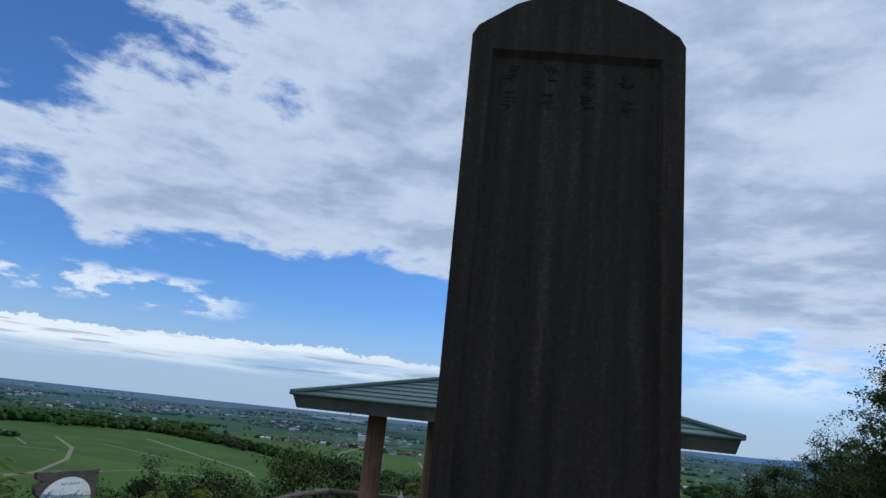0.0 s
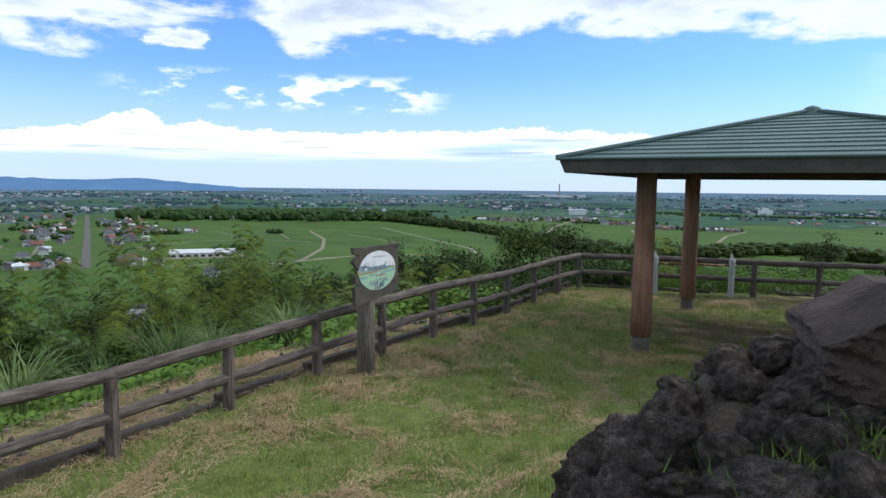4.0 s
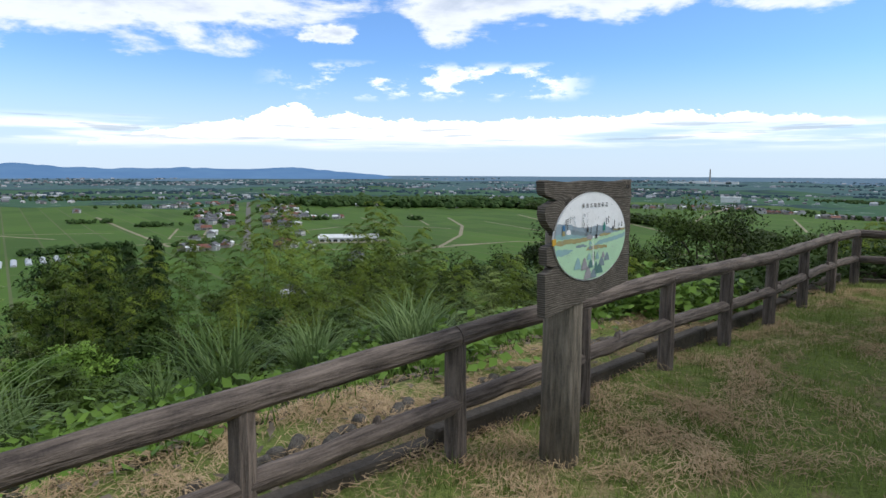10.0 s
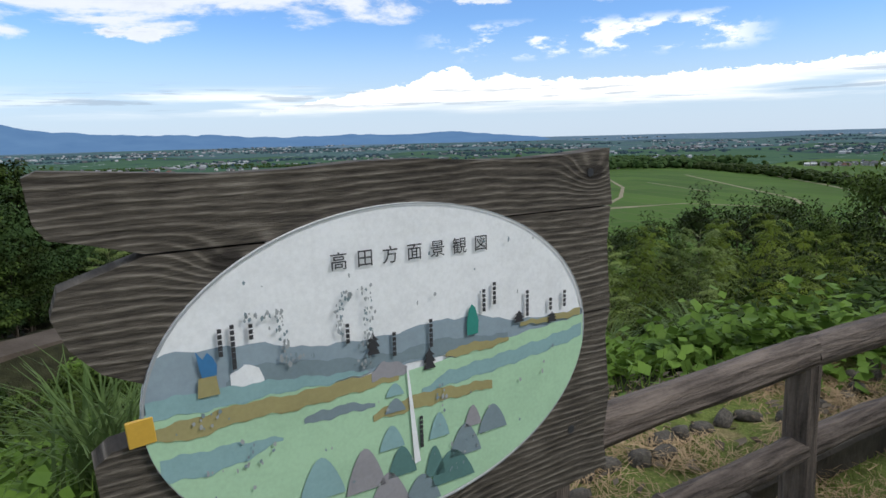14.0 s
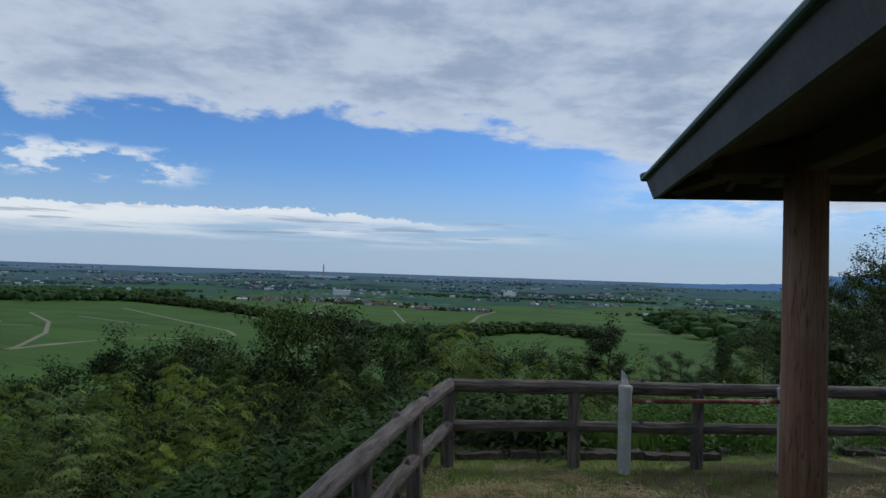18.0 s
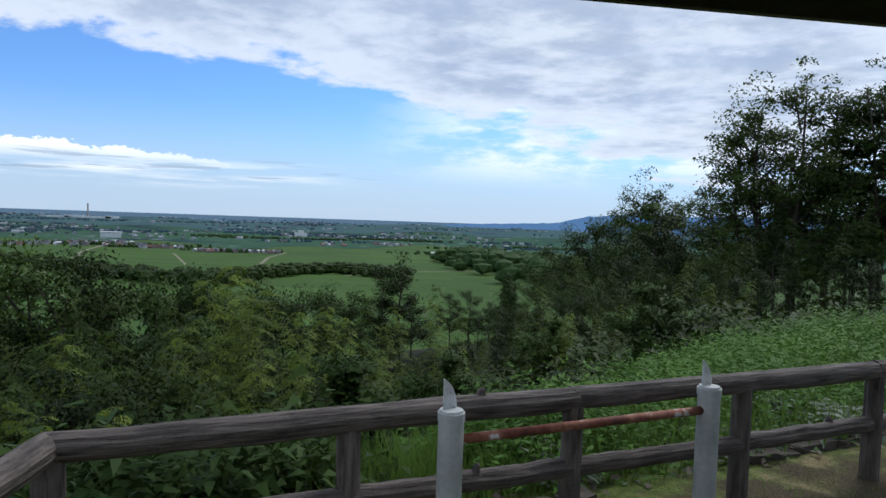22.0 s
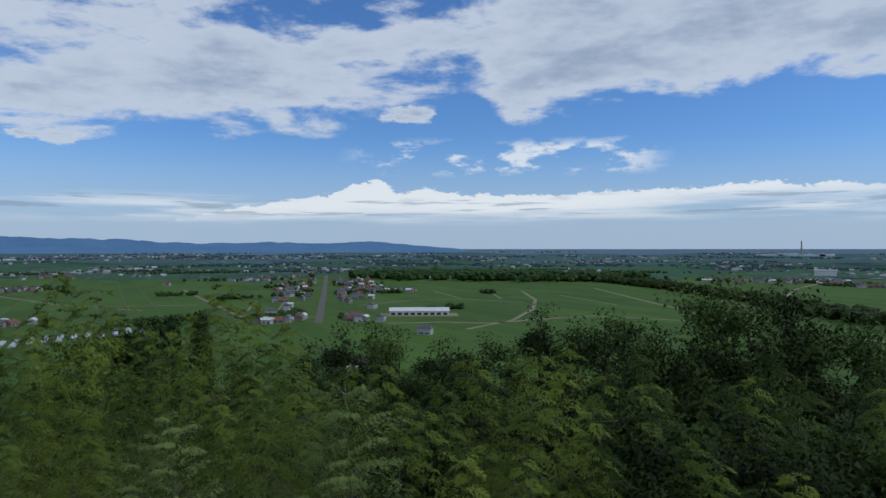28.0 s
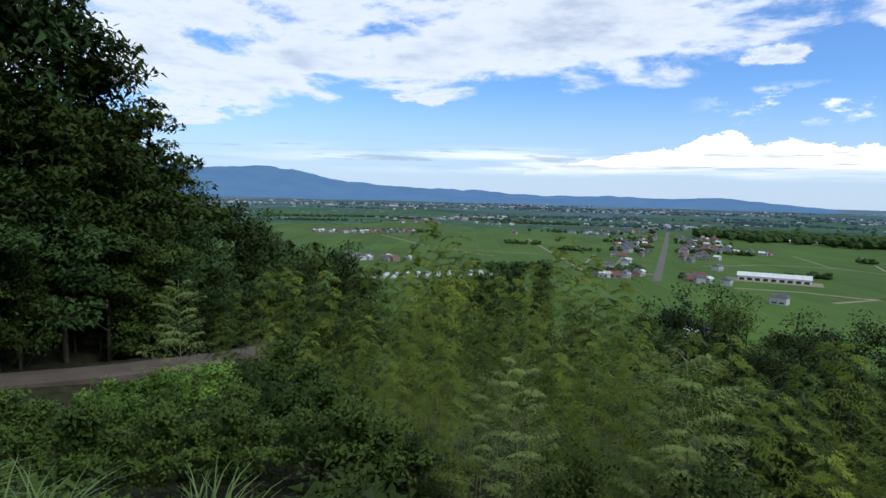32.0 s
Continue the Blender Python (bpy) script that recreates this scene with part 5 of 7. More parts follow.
# ---------------------------------------------------------------- sign
def build_sign():
    """Three planks with broken ends on a thick post; an oval enamel plate on them."""
    a, b = Vector((0.099, -0.766, 0)), Vector((0.312, -0.005, 0))
    d = (b - a).normalized()
    turn = math.degrees(math.atan2(d.y, d.x))
    mid = (a + b) / 2
    # local x runs along the board, local -y is its front, which looks towards the lawn
    g = ground_at(0, 0) + 0.04
    k = 0.875
    ob = thing("view_sign", pose(mid.x, mid.y, g + 0.105, 0, 0, turn) @ Matrix.Diagonal((k, k, k, 1)), "weathered plank sign on a thick wooden post beside the fence", "sign")
    W = (b - a).length / 2 / k
    back = 0.0
    px = -0.08
    part("post", Shape().tube([(px, 0.09, -0.4), (px, 0.09, 0.4), (px, 0.09, 0.9), (px, 0.09, 1.32)], [0.115, 0.11, 0.108, 0.105], 26, 0.03, 5), "signpost", ob, "thick grey weathered post", True)
    rows = [(0.76, 1.019, [(-W + 0.03, 0.76), (-W + 0.025, 0.90), (-W + 0.02, 0.99), (-W + 0.06, 1.0), (-W + 0.10, 1.019)]),
            (1.022, 1.177, [(-W + 0.10, 1.022), (-W + 0.07, 1.03), (-W + 0.035, 1.04), (-W + 0.03, 1.12), (-W + 0.05, 1.135), (-W + 0.14, 1.145), (-W + 0.16, 1.177)]),
            (1.18, 1.371, [(-W + 0.16, 1.18), (-W + 0.12, 1.185), (-W + 0.10, 1.21), (-W + 0.05, 1.235), (-W + 0.02, 1.27), (-W + 0.005, 1.31), (-W + 0.015, 1.34), (-W + 0.06, 1.355), (-W + 0.11, 1.371)]),
            (1.374, 1.477, [(-W + 0.11, 1.374), (-W + 0.055, 1.39), (-W + 0.012, 1.40), (-W, 1.42), (-W - 0.005, 1.47), (-W + 0.01, 1.477)])]
    rng = random.Random(3)
    for n, (z0, z1, left) in enumerate(rows):
        right = [(W - 0.004 * n, z1), (W - 0.015, (z0 + z1) / 2 + 0.03), (W - 0.004, z0 + (0.10 if n == 0 else 0))]
        up = [(x, z1 - 0.012 * abs(math.sin(x * 7)) * (n == 3)) for x in np.linspace(-W + 0.2, W - 0.1, 7)]
        line = left + up + right
        k = len(line)
        s = Shape().add([(x, -0.029, z) for x, z in line] + [(x, 0.022, z) for x, z in line],
                        [tuple(reversed(range(k)))] + [tuple(range(k, 2 * k))] + [(i, i + k, (i + 1) % k + k, (i + 1) % k)[::-1] for i in range(k)])
        part("plank", s, "board", ob, "dark grey plank with rotted end")
    for x, z in ((W - 0.06, 1.435), (-W + 0.24, 1.34), (W - 0.1, 0.96)):
        part("bolt", Shape().tube([(x, -0.03, z), (x, -0.018, z)], 0.008, 8), "dark", ob, "dark bolt")
    # oval plate, made as slices of colour from the top down
    cx, cz, ra, rb, y = 0.004, 1.163, 0.370, 0.247, -0.028

    def oval(f, n=72):
        return [(cx + ra * f * math.cos(2 * math.pi * i / n), cz + rb * f * math.sin(2 * math.pi * i / n)) for i in range(n)]

    o = oval(1.0)
    k = len(o)
    plate = part("plate", Shape().add([(p, -0.034, q) for p, q in o] + [(p, -0.022, q) for p, q in o],
                                      [tuple(range(k))] + [(i, i + k, (i + 1) % k + k, (i + 1) % k)[::-1] for i in range(k)]), "plate", ob, "oval white enamel plate with a painted landscape")
    r0, r1 = oval(1.0), oval(0.991)
    part("rim", Shape().add([(p, -0.0365, q) for p, q in r0] + [(p, -0.0365, q) for p, q in r1], [(i, (i + 1) % k, (i + 1) % k + k, i + k) for i in range(k)]), "plate_grey", plate)

    def inside(x):
        t = (x - cx) / ra
        return cz + rb * 0.975 * math.sqrt(max(0, 1 - t * t)), cz - rb * 0.975 * math.sqrt(max(0, 1 - t * t))

    def band(name, mat, up, low, depth, x0=-1, x1=1):
        xs = np.linspace(cx + ra * 0.97 * x0, cx + ra * 0.97 * x1, 60)
        s = Shape()
        row = []
        for x in xs:
            hi, lo = inside(x)
            t = (x - cx) / ra
            row.append((x, min(max(up(t), lo), hi) if up else hi, min(max(low(t), lo), hi) if low else lo))
        n0 = len(row)
        s.add([(x, -0.034 - depth, u) for x, u, _ in row] + [(x, -0.034 - depth, l) for x, _, l in row], [(i, i + n0, i + n0 + 1, i + 1) for i in range(n0 - 1)])
        part(name, s, mat, plate)

    def by(*stops):
        """A height that runs through (across, up) stops, measured from the middle of the plate."""
        return lambda t: cz + float(np.interp(t * ra + cx, [p for p, _ in stops], [q for _, q in stops])) + 0.0018 * math.sin(t * 41) + 0.001 * math.sin(t * 97)

    def patch(name, mat, up, low, depth):
        x0, x1 = up[0][0], up[-1][0]
        band(name, mat, by(*up), by(*low), depth, (x0 - cx) / ra / 0.97, (x1 - cx) / ra / 0.97)

    sky = ((-0.37, 0.075), (-0.33, 0.085), (-0.285, 0.081), (-0.22, 0.078), (-0.15, 0.058), (-0.06, 0.052), (0.0, 0.052), (0.05, 0.060), (0.10, 0.056), (0.137, 0.058), (0.20, 0.036), (0.26, 0.030), (0.37, 0.028))
    patch("painted_ridge", "plate_blue", sky, ((-0.37, 0.0), (0.37, 0.0)), 0.001)
    patch("painted_ridge", "plate_slate", ((-0.262, 0.030), (-0.24, 0.050), (-0.19, 0.044), (-0.13, 0.036), (-0.07, 0.026), (0.0, 0.022), (0.06, 0.030), (0.12, 0.022), (0.20, 0.014)), ((-0.262, 0.016), (0.20, -0.004)), 0.0016)
    patch("painted_hill", "plate", ((-0.256, 0.040), (-0.237, 0.054), (-0.218, 0.044), (-0.212, 0.026)), ((-0.256, 0.024), (-0.212, 0.022)), 0.0022)
    patch("painted_meadow", "plate_green", ((-0.37, 0.020), (-0.2, 0.006), (0.0, -0.012), (0.12, -0.004), (0.22, 0.008), (0.37, 0.018)), ((-0.37, -0.3), (0.37, -0.3)), 0.0028)
    patch("painted_river", "plate_teal", ((-0.36, 0.030), (-0.26, 0.026), (-0.185, 0.021), (-0.12, 0.012), (-0.06, 0.006)), ((-0.36, 0.004), (-0.26, 0.000), (-0.185, 0.002), (-0.12, -0.002), (-0.06, 0.002)), 0.0034)
    patch("painted_river", "plate_teal", ((0.03, -0.046), (0.08, -0.026), (0.18, -0.019), (0.28, -0.010), (0.366, 0.002)), ((0.03, -0.054), (0.08, -0.050), (0.18, -0.044), (0.28, -0.034), (0.366, -0.022)), 0.0034)
    patch("painted_river", "plate_teal", ((-0.350, -0.050), (-0.30, -0.052), (-0.25, -0.054), (-0.192, -0.062)), ((-0.350, -0.082), (-0.30, -0.088), (-0.25, -0.083), (-0.192, -0.066)), 0.0034)
    patch("painted_pond", "plate_slate", ((-0.161, -0.046), (-0.135, -0.037), (-0.08, -0.040), (-0.051, -0.048)), ((-0.161, -0.054), (-0.051, -0.053)), 0.0034)
    patch("painted_road", "plate_ochre", ((-0.358, -0.008), (-0.30, -0.004), (-0.24, 0.000), (-0.17, -0.004), (-0.10, -0.002), (-0.04, 0.000), (-0.01, -0.006)), ((-0.358, -0.020), (-0.32, -0.034), (-0.24, -0.024), (-0.17, -0.028), (-0.08, -0.024), (-0.01, -0.020)), 0.004)
    patch("painted_road", "plate_ochre", ((-0.055, -0.066), (-0.02, -0.055), (0.05, -0.050), (0.11, -0.056), (0.165, -0.058)), ((-0.055, -0.076), (0.05, -0.074), (0.165, -0.073)), 0.004)
    patch("painted_road", "plate_ochre", ((0.075, 0.002), (0.10, 0.012), (0.16, 0.010), (0.20, 0.006)), ((0.075, -0.004), (0.14, -0.005), (0.20, 0.000)), 0.004)
    patch("painted_road", "plate_ochre", ((0.225, 0.028), (0.30, 0.029), (0.362, 0.032)), ((0.225, 0.021), (0.362, 0.018)), 0.004)
    patch("painted_hill", "plate_mauve", ((-0.055, 0.0), (-0.035, 0.012), (-0.008, 0.010), (0.005, -0.002)), ((-0.055, -0.014), (0.005, -0.012)), 0.0044)
    # rounded trees at the foot of the picture
    for x, z, w, h, mat in ((-0.145, -0.172, 0.036, 0.064, "plate_teal"), (-0.076, -0.182, 0.033, 0.068, "plate_mauve"), (-0.030, -0.128, 0.022, 0.038, "plate_teal"), (0.055, -0.132, 0.019, 0.042, "plate_teal"), (-0.014, -0.176, 0.026, 0.048, "plate_dark"),
                            (0.120, -0.130, 0.017, 0.036, "plate_mauve"), (0.160, -0.148, 0.030, 0.046, "plate_slate"), (0.104, -0.176, 0.032, 0.054, "plate_slate"), (0.045, -0.196, 0.019, 0.052, "plate_dark"), (-0.038, -0.236, 0.040, 0.072, "plate_mauve"),
                            (0.078, -0.215, 0.044, 0.055, "plate_dark"), (0.020, -0.235, 0.035, 0.050, "plate_slate"), (-0.022, -0.070, 0.018, 0.022, "plate_slate"), (-0.022, -0.044, 0.016, 0.020, "plate_teal")):
        pts = [(cx + x - w, cz + z), (cx + x + w, cz + z)] + [(cx + x + w * math.cos(q) * (1 - 0.38 * math.sin(q)), cz + z + h * math.sin(q)) for q in [math.pi * j / 10 for j in range(1, 10)]]
        pts = [(p, max(q, inside(p)[1])) for p, q in pts]
        part("painted_tree", Shape().add([(p, -0.0392, q) for p, q in pts], [tuple(range(len(pts)))]), mat, plate)
    part("painted_statue", Shape().add([(-0.283 + p, -0.0394, cz + 0.046 + q) for p, q in ((-0.008, 0), (0.010, 0), (0.011, 0.014), (0.006, 0.026), (0.0, 0.032), (-0.006, 0.024), (-0.014, 0.036), (-0.011, 0.012))], [tuple(range(8))]), "plate_azure", plate)
    part("painted_statue", Shape().add([(0.126 + p, -0.0394, cz + 0.026 + q) for p, q in ((-0.010, 0), (0.011, 0), (0.012, 0.022), (0.006, 0.044), (-0.001, 0.050), (-0.007, 0.042), (-0.011, 0.020))], [tuple(range(7))]), "plate_jade", plate)
    part("painted_base", Shape().add([(-0.285 + p, -0.0396, cz + 0.020 + q) for p, q in ((-0.014, 0), (0.014, 0), (0.011, 0.026), (-0.011, 0.026))], [(0, 1, 2, 3)]), "plate_ochre", plate)
    # thin white spire in the picture
    part("painted_heap", Shape().add([(cx + 0.008 + p, -0.0398, cz - 0.164 + q) for p, q in ((0.000, 0), (0.011, 0.002), (-0.006, 0.160), (-0.009, 0.160))], [(0, 1, 2, 3)]), "plate", plate)
    for x, z, h in ((-0.051, 0.028, 0.034), (0.044, -0.014, 0.034), (0.221, 0.030, 0.020), (0.294, 0.018, 0.018)):
        tiers = [(p * w, q) for q, w in ((0.0, 1.0), (0.30, 0.55), (0.34, 1.0), (0.60, 0.45), (0.64, 0.8), (0.85, 0.2), (1.0, 0.05)) for p in (1,)]
        outline = [(x + p * 0.011, cz + z + q * h) for p, q in tiers] + [(x - p * 0.011, cz + z + q * h) for p, q in reversed(tiers)]
        part("painted_pagoda", Shape().add([(p, -0.0398, q) for p, q in outline], [tuple(range(len(outline)))]), "plate_ink", plate)
    # peeled, scratched patches
    rs = random.Random(8)
    for sx, sz, w, h, n in ((-0.222, 0.114, 0.016, 0.012, 14), (-0.196, 0.104, 0.010, 0.03, 16), (-0.187, 0.066, 0.007, 0.05, 22), (-0.16, 0.050, 0.03, 0.010, 12), (-0.105, 0.092, 0.006, 0.055, 26), (-0.090, 0.124, 0.016, 0.012, 12), (-0.062, 0.095, 0.008, 0.085, 34), (-0.070, 0.030, 0.010, 0.05, 18), (0.06, -0.06, 0.010, 0.04, 10), (-0.30, -0.012, 0.04, 0.02, 10), (-0.25, -0.075, 0.05, 0.03, 12), (0.1, -0.17, 0.04, 0.05, 12), (0.0, -0.1, 0.3, 0.2, 30), (0.0, 0.13, 0.25, 0.1, 16)):
        for _ in range(n):
            x, z, q = cx + sx + rs.uniform(-w, w), cz + sz + rs.uniform(-h, h) * 0.5, rs.uniform(0.0010, 0.0030)
            pts = [(x + q * math.cos(t) * rs.uniform(0.4, 1.3), z + q * 1.6 * math.sin(t) * rs.uniform(0.4, 1.3)) for t in [j * math.pi / 3 for j in range(6)]]
            part("scratch", Shape().add([(p, -0.0405, r) for p, r in pts], [tuple(range(6))]), "plate_grey" if rs.random() < 0.6 else "plate_slate", plate)
    # small upright captions that cannot be read
    for x, z, n in ((-0.266, 0.106, 5), (-0.250, 0.109, 8), (-0.226, 0.106, 3), (-0.090, 0.082, 4), (-0.016, 0.056, 5), (0.048, 0.065, 6), (0.149, 0.097, 5), (0.170, 0.106, 5), (0.239, 0.082, 6), (0.291, 0.061, 3), (0.323, 0.070, 4), (0.026, -0.088, 7)):
        for j in range(n):
            part("caption_mark", Shape().box((x - 0.0026, -0.0405, cz + z - j * 0.0078 - 0.0054), (x + 0.0026, -0.039, cz + z - j * 0.0075)), "plate_ink", plate)
    # title
    for i, word in enumerate("\u9ad8\u7530\u65b9\u9762\u666f\u89b3\u56f3"):
        cu = bpy.data.curves.new("title", "FONT")
        cu.body, cu.size, cu.align_x, cu.offset = word, 0.0275, "CENTER", 0.0001
        tmp = bpy.data.objects.new("title_tmp", cu)
        scene.collection.objects.link(tmp)
        bpy.context.view_layer.update()
        me = bpy.data.meshes.new_from_object(tmp.evaluated_get(bpy.context.evaluated_depsgraph_get()))
        bpy.data.objects.remove(tmp)
        t = part("title_character", me, "plate_ink", plate)
        t.matrix_basis = pose(-0.097 + i * 0.0405, -0.0375, cz + 0.163, 90, 0, 0)
    # small yellow tag wired to the broken plank
    whole("tag", Shape().box((-0.016, -0.003, 0), (0.016, 0.003, 0.034), cut=0.001), "plate_yellow", "small yellow plastic tag hung on the sign", "tag", place=ob.matrix_basis @ pose(-W + 0.085, -0.036, 1.138, 0, -4, 0))


def plate_paint(colour):
    def build(N):
        f, g = N.noise(N.obj, 14.0, 5, 0.65), N.noise(N.obj, 160.0, 4)
        c = Vector(colour)
        N.feed(N.bsdf.inputs["Base Color"], N.ramp(N.math("ADD", N.math("MULTIPLY", f, 0.6), N.math("MULTIPLY", g, 0.4)), [(0.3, tuple(c * 0.82)), (0.6, tuple(c))]))
        bump(N, g, 0.1, 0.001)
    return build


for key, colour in (("plate", (0.80, 0.81, 0.82)), ("plate_grey", (0.33, 0.35, 0.36)), ("plate_blue", (0.27, 0.34, 0.39)), ("plate_slate", (0.20, 0.26, 0.29)), ("plate_green", (0.40, 0.60, 0.40)),
                    ("plate_teal", (0.25, 0.40, 0.41)), ("plate_ochre", (0.34, 0.30, 0.14)), ("plate_dark", (0.10, 0.20, 0.19)), ("plate_azure", (0.05, 0.18, 0.38)), ("plate_jade", (0.04, 0.24, 0.20)),
                    ("plate_mauve", (0.30, 0.29, 0.31)), ("plate_ink", (0.04, 0.04, 0.045)), ("plate_yellow", (0.56, 0.34, 0.05))):
    MAT[key] = material(key, plate_paint(colour), 0.45, 0, 0.4)
build_sign()


# ---------------------------------------------------------------- stone monument on a mound of lava rocks
def build_monument():
    x0, x1, y, z = 3.705, 4.625, -4.605, 1.777
    cx = (x0 + x1) / 2
    ob = thing("stone_monument", pose(cx, y, z, 0, 0, -4), "tall dark inscribed stone slab with a pointed top", "monument")
    h, wb, wt, th = 2.22, 0.46, 0.472, 0.13
    tip = 0.24
    line = [(-wb, 0), (wb, 0), (wt, h - 0.02), (wt - 0.025, h + 0.03), (wt * 0.6, h + tip * 0.62), (wt * 0.25, h + tip * 0.93), (0, h + tip), (-wt * 0.25, h + tip * 0.93), (-wt * 0.6, h + tip * 0.62), (-wt + 0.025, h + 0.03), (-wt, h - 0.02)]

    def at(u, v):
        """A point on the front, from -1 to 1 across and metres up."""
        return (u * (wb + (wt - wb) * v / h), v)

    bm = bmesh.new()
    n = len(line)
    front = [bm.verts.new((p, -th, q)) for p, q in line]
    rear = [bm.verts.new((p, th, q)) for p, q in line]
    bm.faces.new(list(reversed(rear)))
    for i in range(n):
        bm.faces.new((front[(i + 1) % n], front[i], rear[i], rear[(i + 1) % n]))
    # sunk panel
    f0, f1 = 0.163, h - 0.085
    panel = [at(-0.84, f0), at(0.84, f0), at(0.80, f1), at(-0.80, f1)]
    pv = [bm.verts.new((p, -th, q)) for p, q in panel]
    sunk = [bm.verts.new((p * 0.955, -th + 0.026, q + (0.030 if i < 2 else -0.030))) for i, (p, q) in enumerate(panel)]
    bm.faces.new(sunk)
    for i in range(4):
        bm.faces.new((pv[i], pv[(i + 1) % 4], sunk[(i + 1) % 4], sunk[i]))
    bm.faces.new((front[0], front[1], pv[1], pv[0]))
    bm.faces.new((front[1], front[2], pv[2], pv[1]))
    bm.faces.new((front[10], front[0], pv[0], pv[3]))
    bm.faces.new((pv[2], *front[2:11], pv[3]))
    s = Shape()
    bm.normal_update()
    s.bmesh(bm)
    part("slab", s, "stele", ob)
    # carved heading, worn past reading
    rng = random.Random(2)
    for c in range(4):
        for r in range(2):
            for k in range(9):
                u, v = at(-0.60 + c * 0.36, f1 - 0.10 - r * 0.125)
                a, b = rng.uniform(-0.036, 0.036), rng.uniform(-0.036, 0.036)
                wide, tall = (0.022, 0.003) if k < 5 else (0.003, 0.022)
                part("carved_mark", Shape().box((u + a * 0.4 - wide, -th + 0.021, v + b - tall), (u + a * 0.4 + wide, -th + 0.030, v + b + tall)), "stele", ob)
    # rough plinth, its left end broken down
    pl = thing("plinth", pose(cx, y - 0.02, 1.43, 0, 0, -4), "rough dark stone plinth under the monument", "plinth")
    for name, fa, fb, cuts in (("block", 0.163, 1.0, 30), ("broken_end", 0.0, 0.1625, 14)):
        bm = bmesh.new()
        bmesh.ops.create_cube(bm, size=1.0)
        bmesh.ops.subdivide_edges(bm, edges=bm.edges[:], cuts=cuts, use_grid_fill=True)
        for v in bm.verts:
            p = v.co.copy()
            f = fa + (fb - fa) * (p.x + 0.5)
            left = max(0.0, 1 - f / 0.16)
            q = Vector((-0.73 + 1.42 * f, p.y * (0.78 - 0.16 * left), (p.z + 0.5) * 0.347 * (1 - 0.42 * left)))
            if abs(p.y) > 0.499 or (abs(p.x) > 0.499 and 0.01 < f < 0.15) or f < 0.01 or f > 0.99:
                nn = noise.fractal((q.x * 2.3, q.y * 2.3, q.z * 7.0), 0.75, 2.1, 6) + 0.45 * (0.5 - abs(noise.noise((q.x * 1.3, q.y * 1.3, q.z * 21 + q.x * 2))) * 2)
                out = Vector((max(0.0, f - 0.9) * 5 - max(0.0, 0.1 - f) * 5, p.y, 0)).normalized()
                q += out * (0.045 * nn - 0.02 - 0.05 * max(0.0, -p.z) - 0.03 * max(0.0, p.z - 0.3))
            if p.z > 0.49:
                q.z += 0.008 * noise.noise(q * 4) + 0.05 * left * noise.noise(q * 6)
            v.co = q
        part(name, Shape().bmesh(bm), "plinth", pl)


build_monument()


MOUND = 4.52, -5.10, 1.80, 1.16


def mound_top(x, y):
    """Height of the rock bank."""
    cx, cy, ax, ay = MOUND
    ay = np.where(y < cy, ay * 1.15, ay)
    r = (np.abs((x - cx) / ax) ** 2.3 + np.abs((y - cy) / ay) ** 2.3) ** (1 / 2.3)
    return 0.42 + 0.88 * (1 - smooth(r, 0.88, 1.06)) + 0.16 * (1 - smooth(r, 0.45, 0.90)) + 0.20 * np.exp(-(((x - 3.30) / 0.30) ** 2 + ((y + 4.42) / 0.36) ** 2))


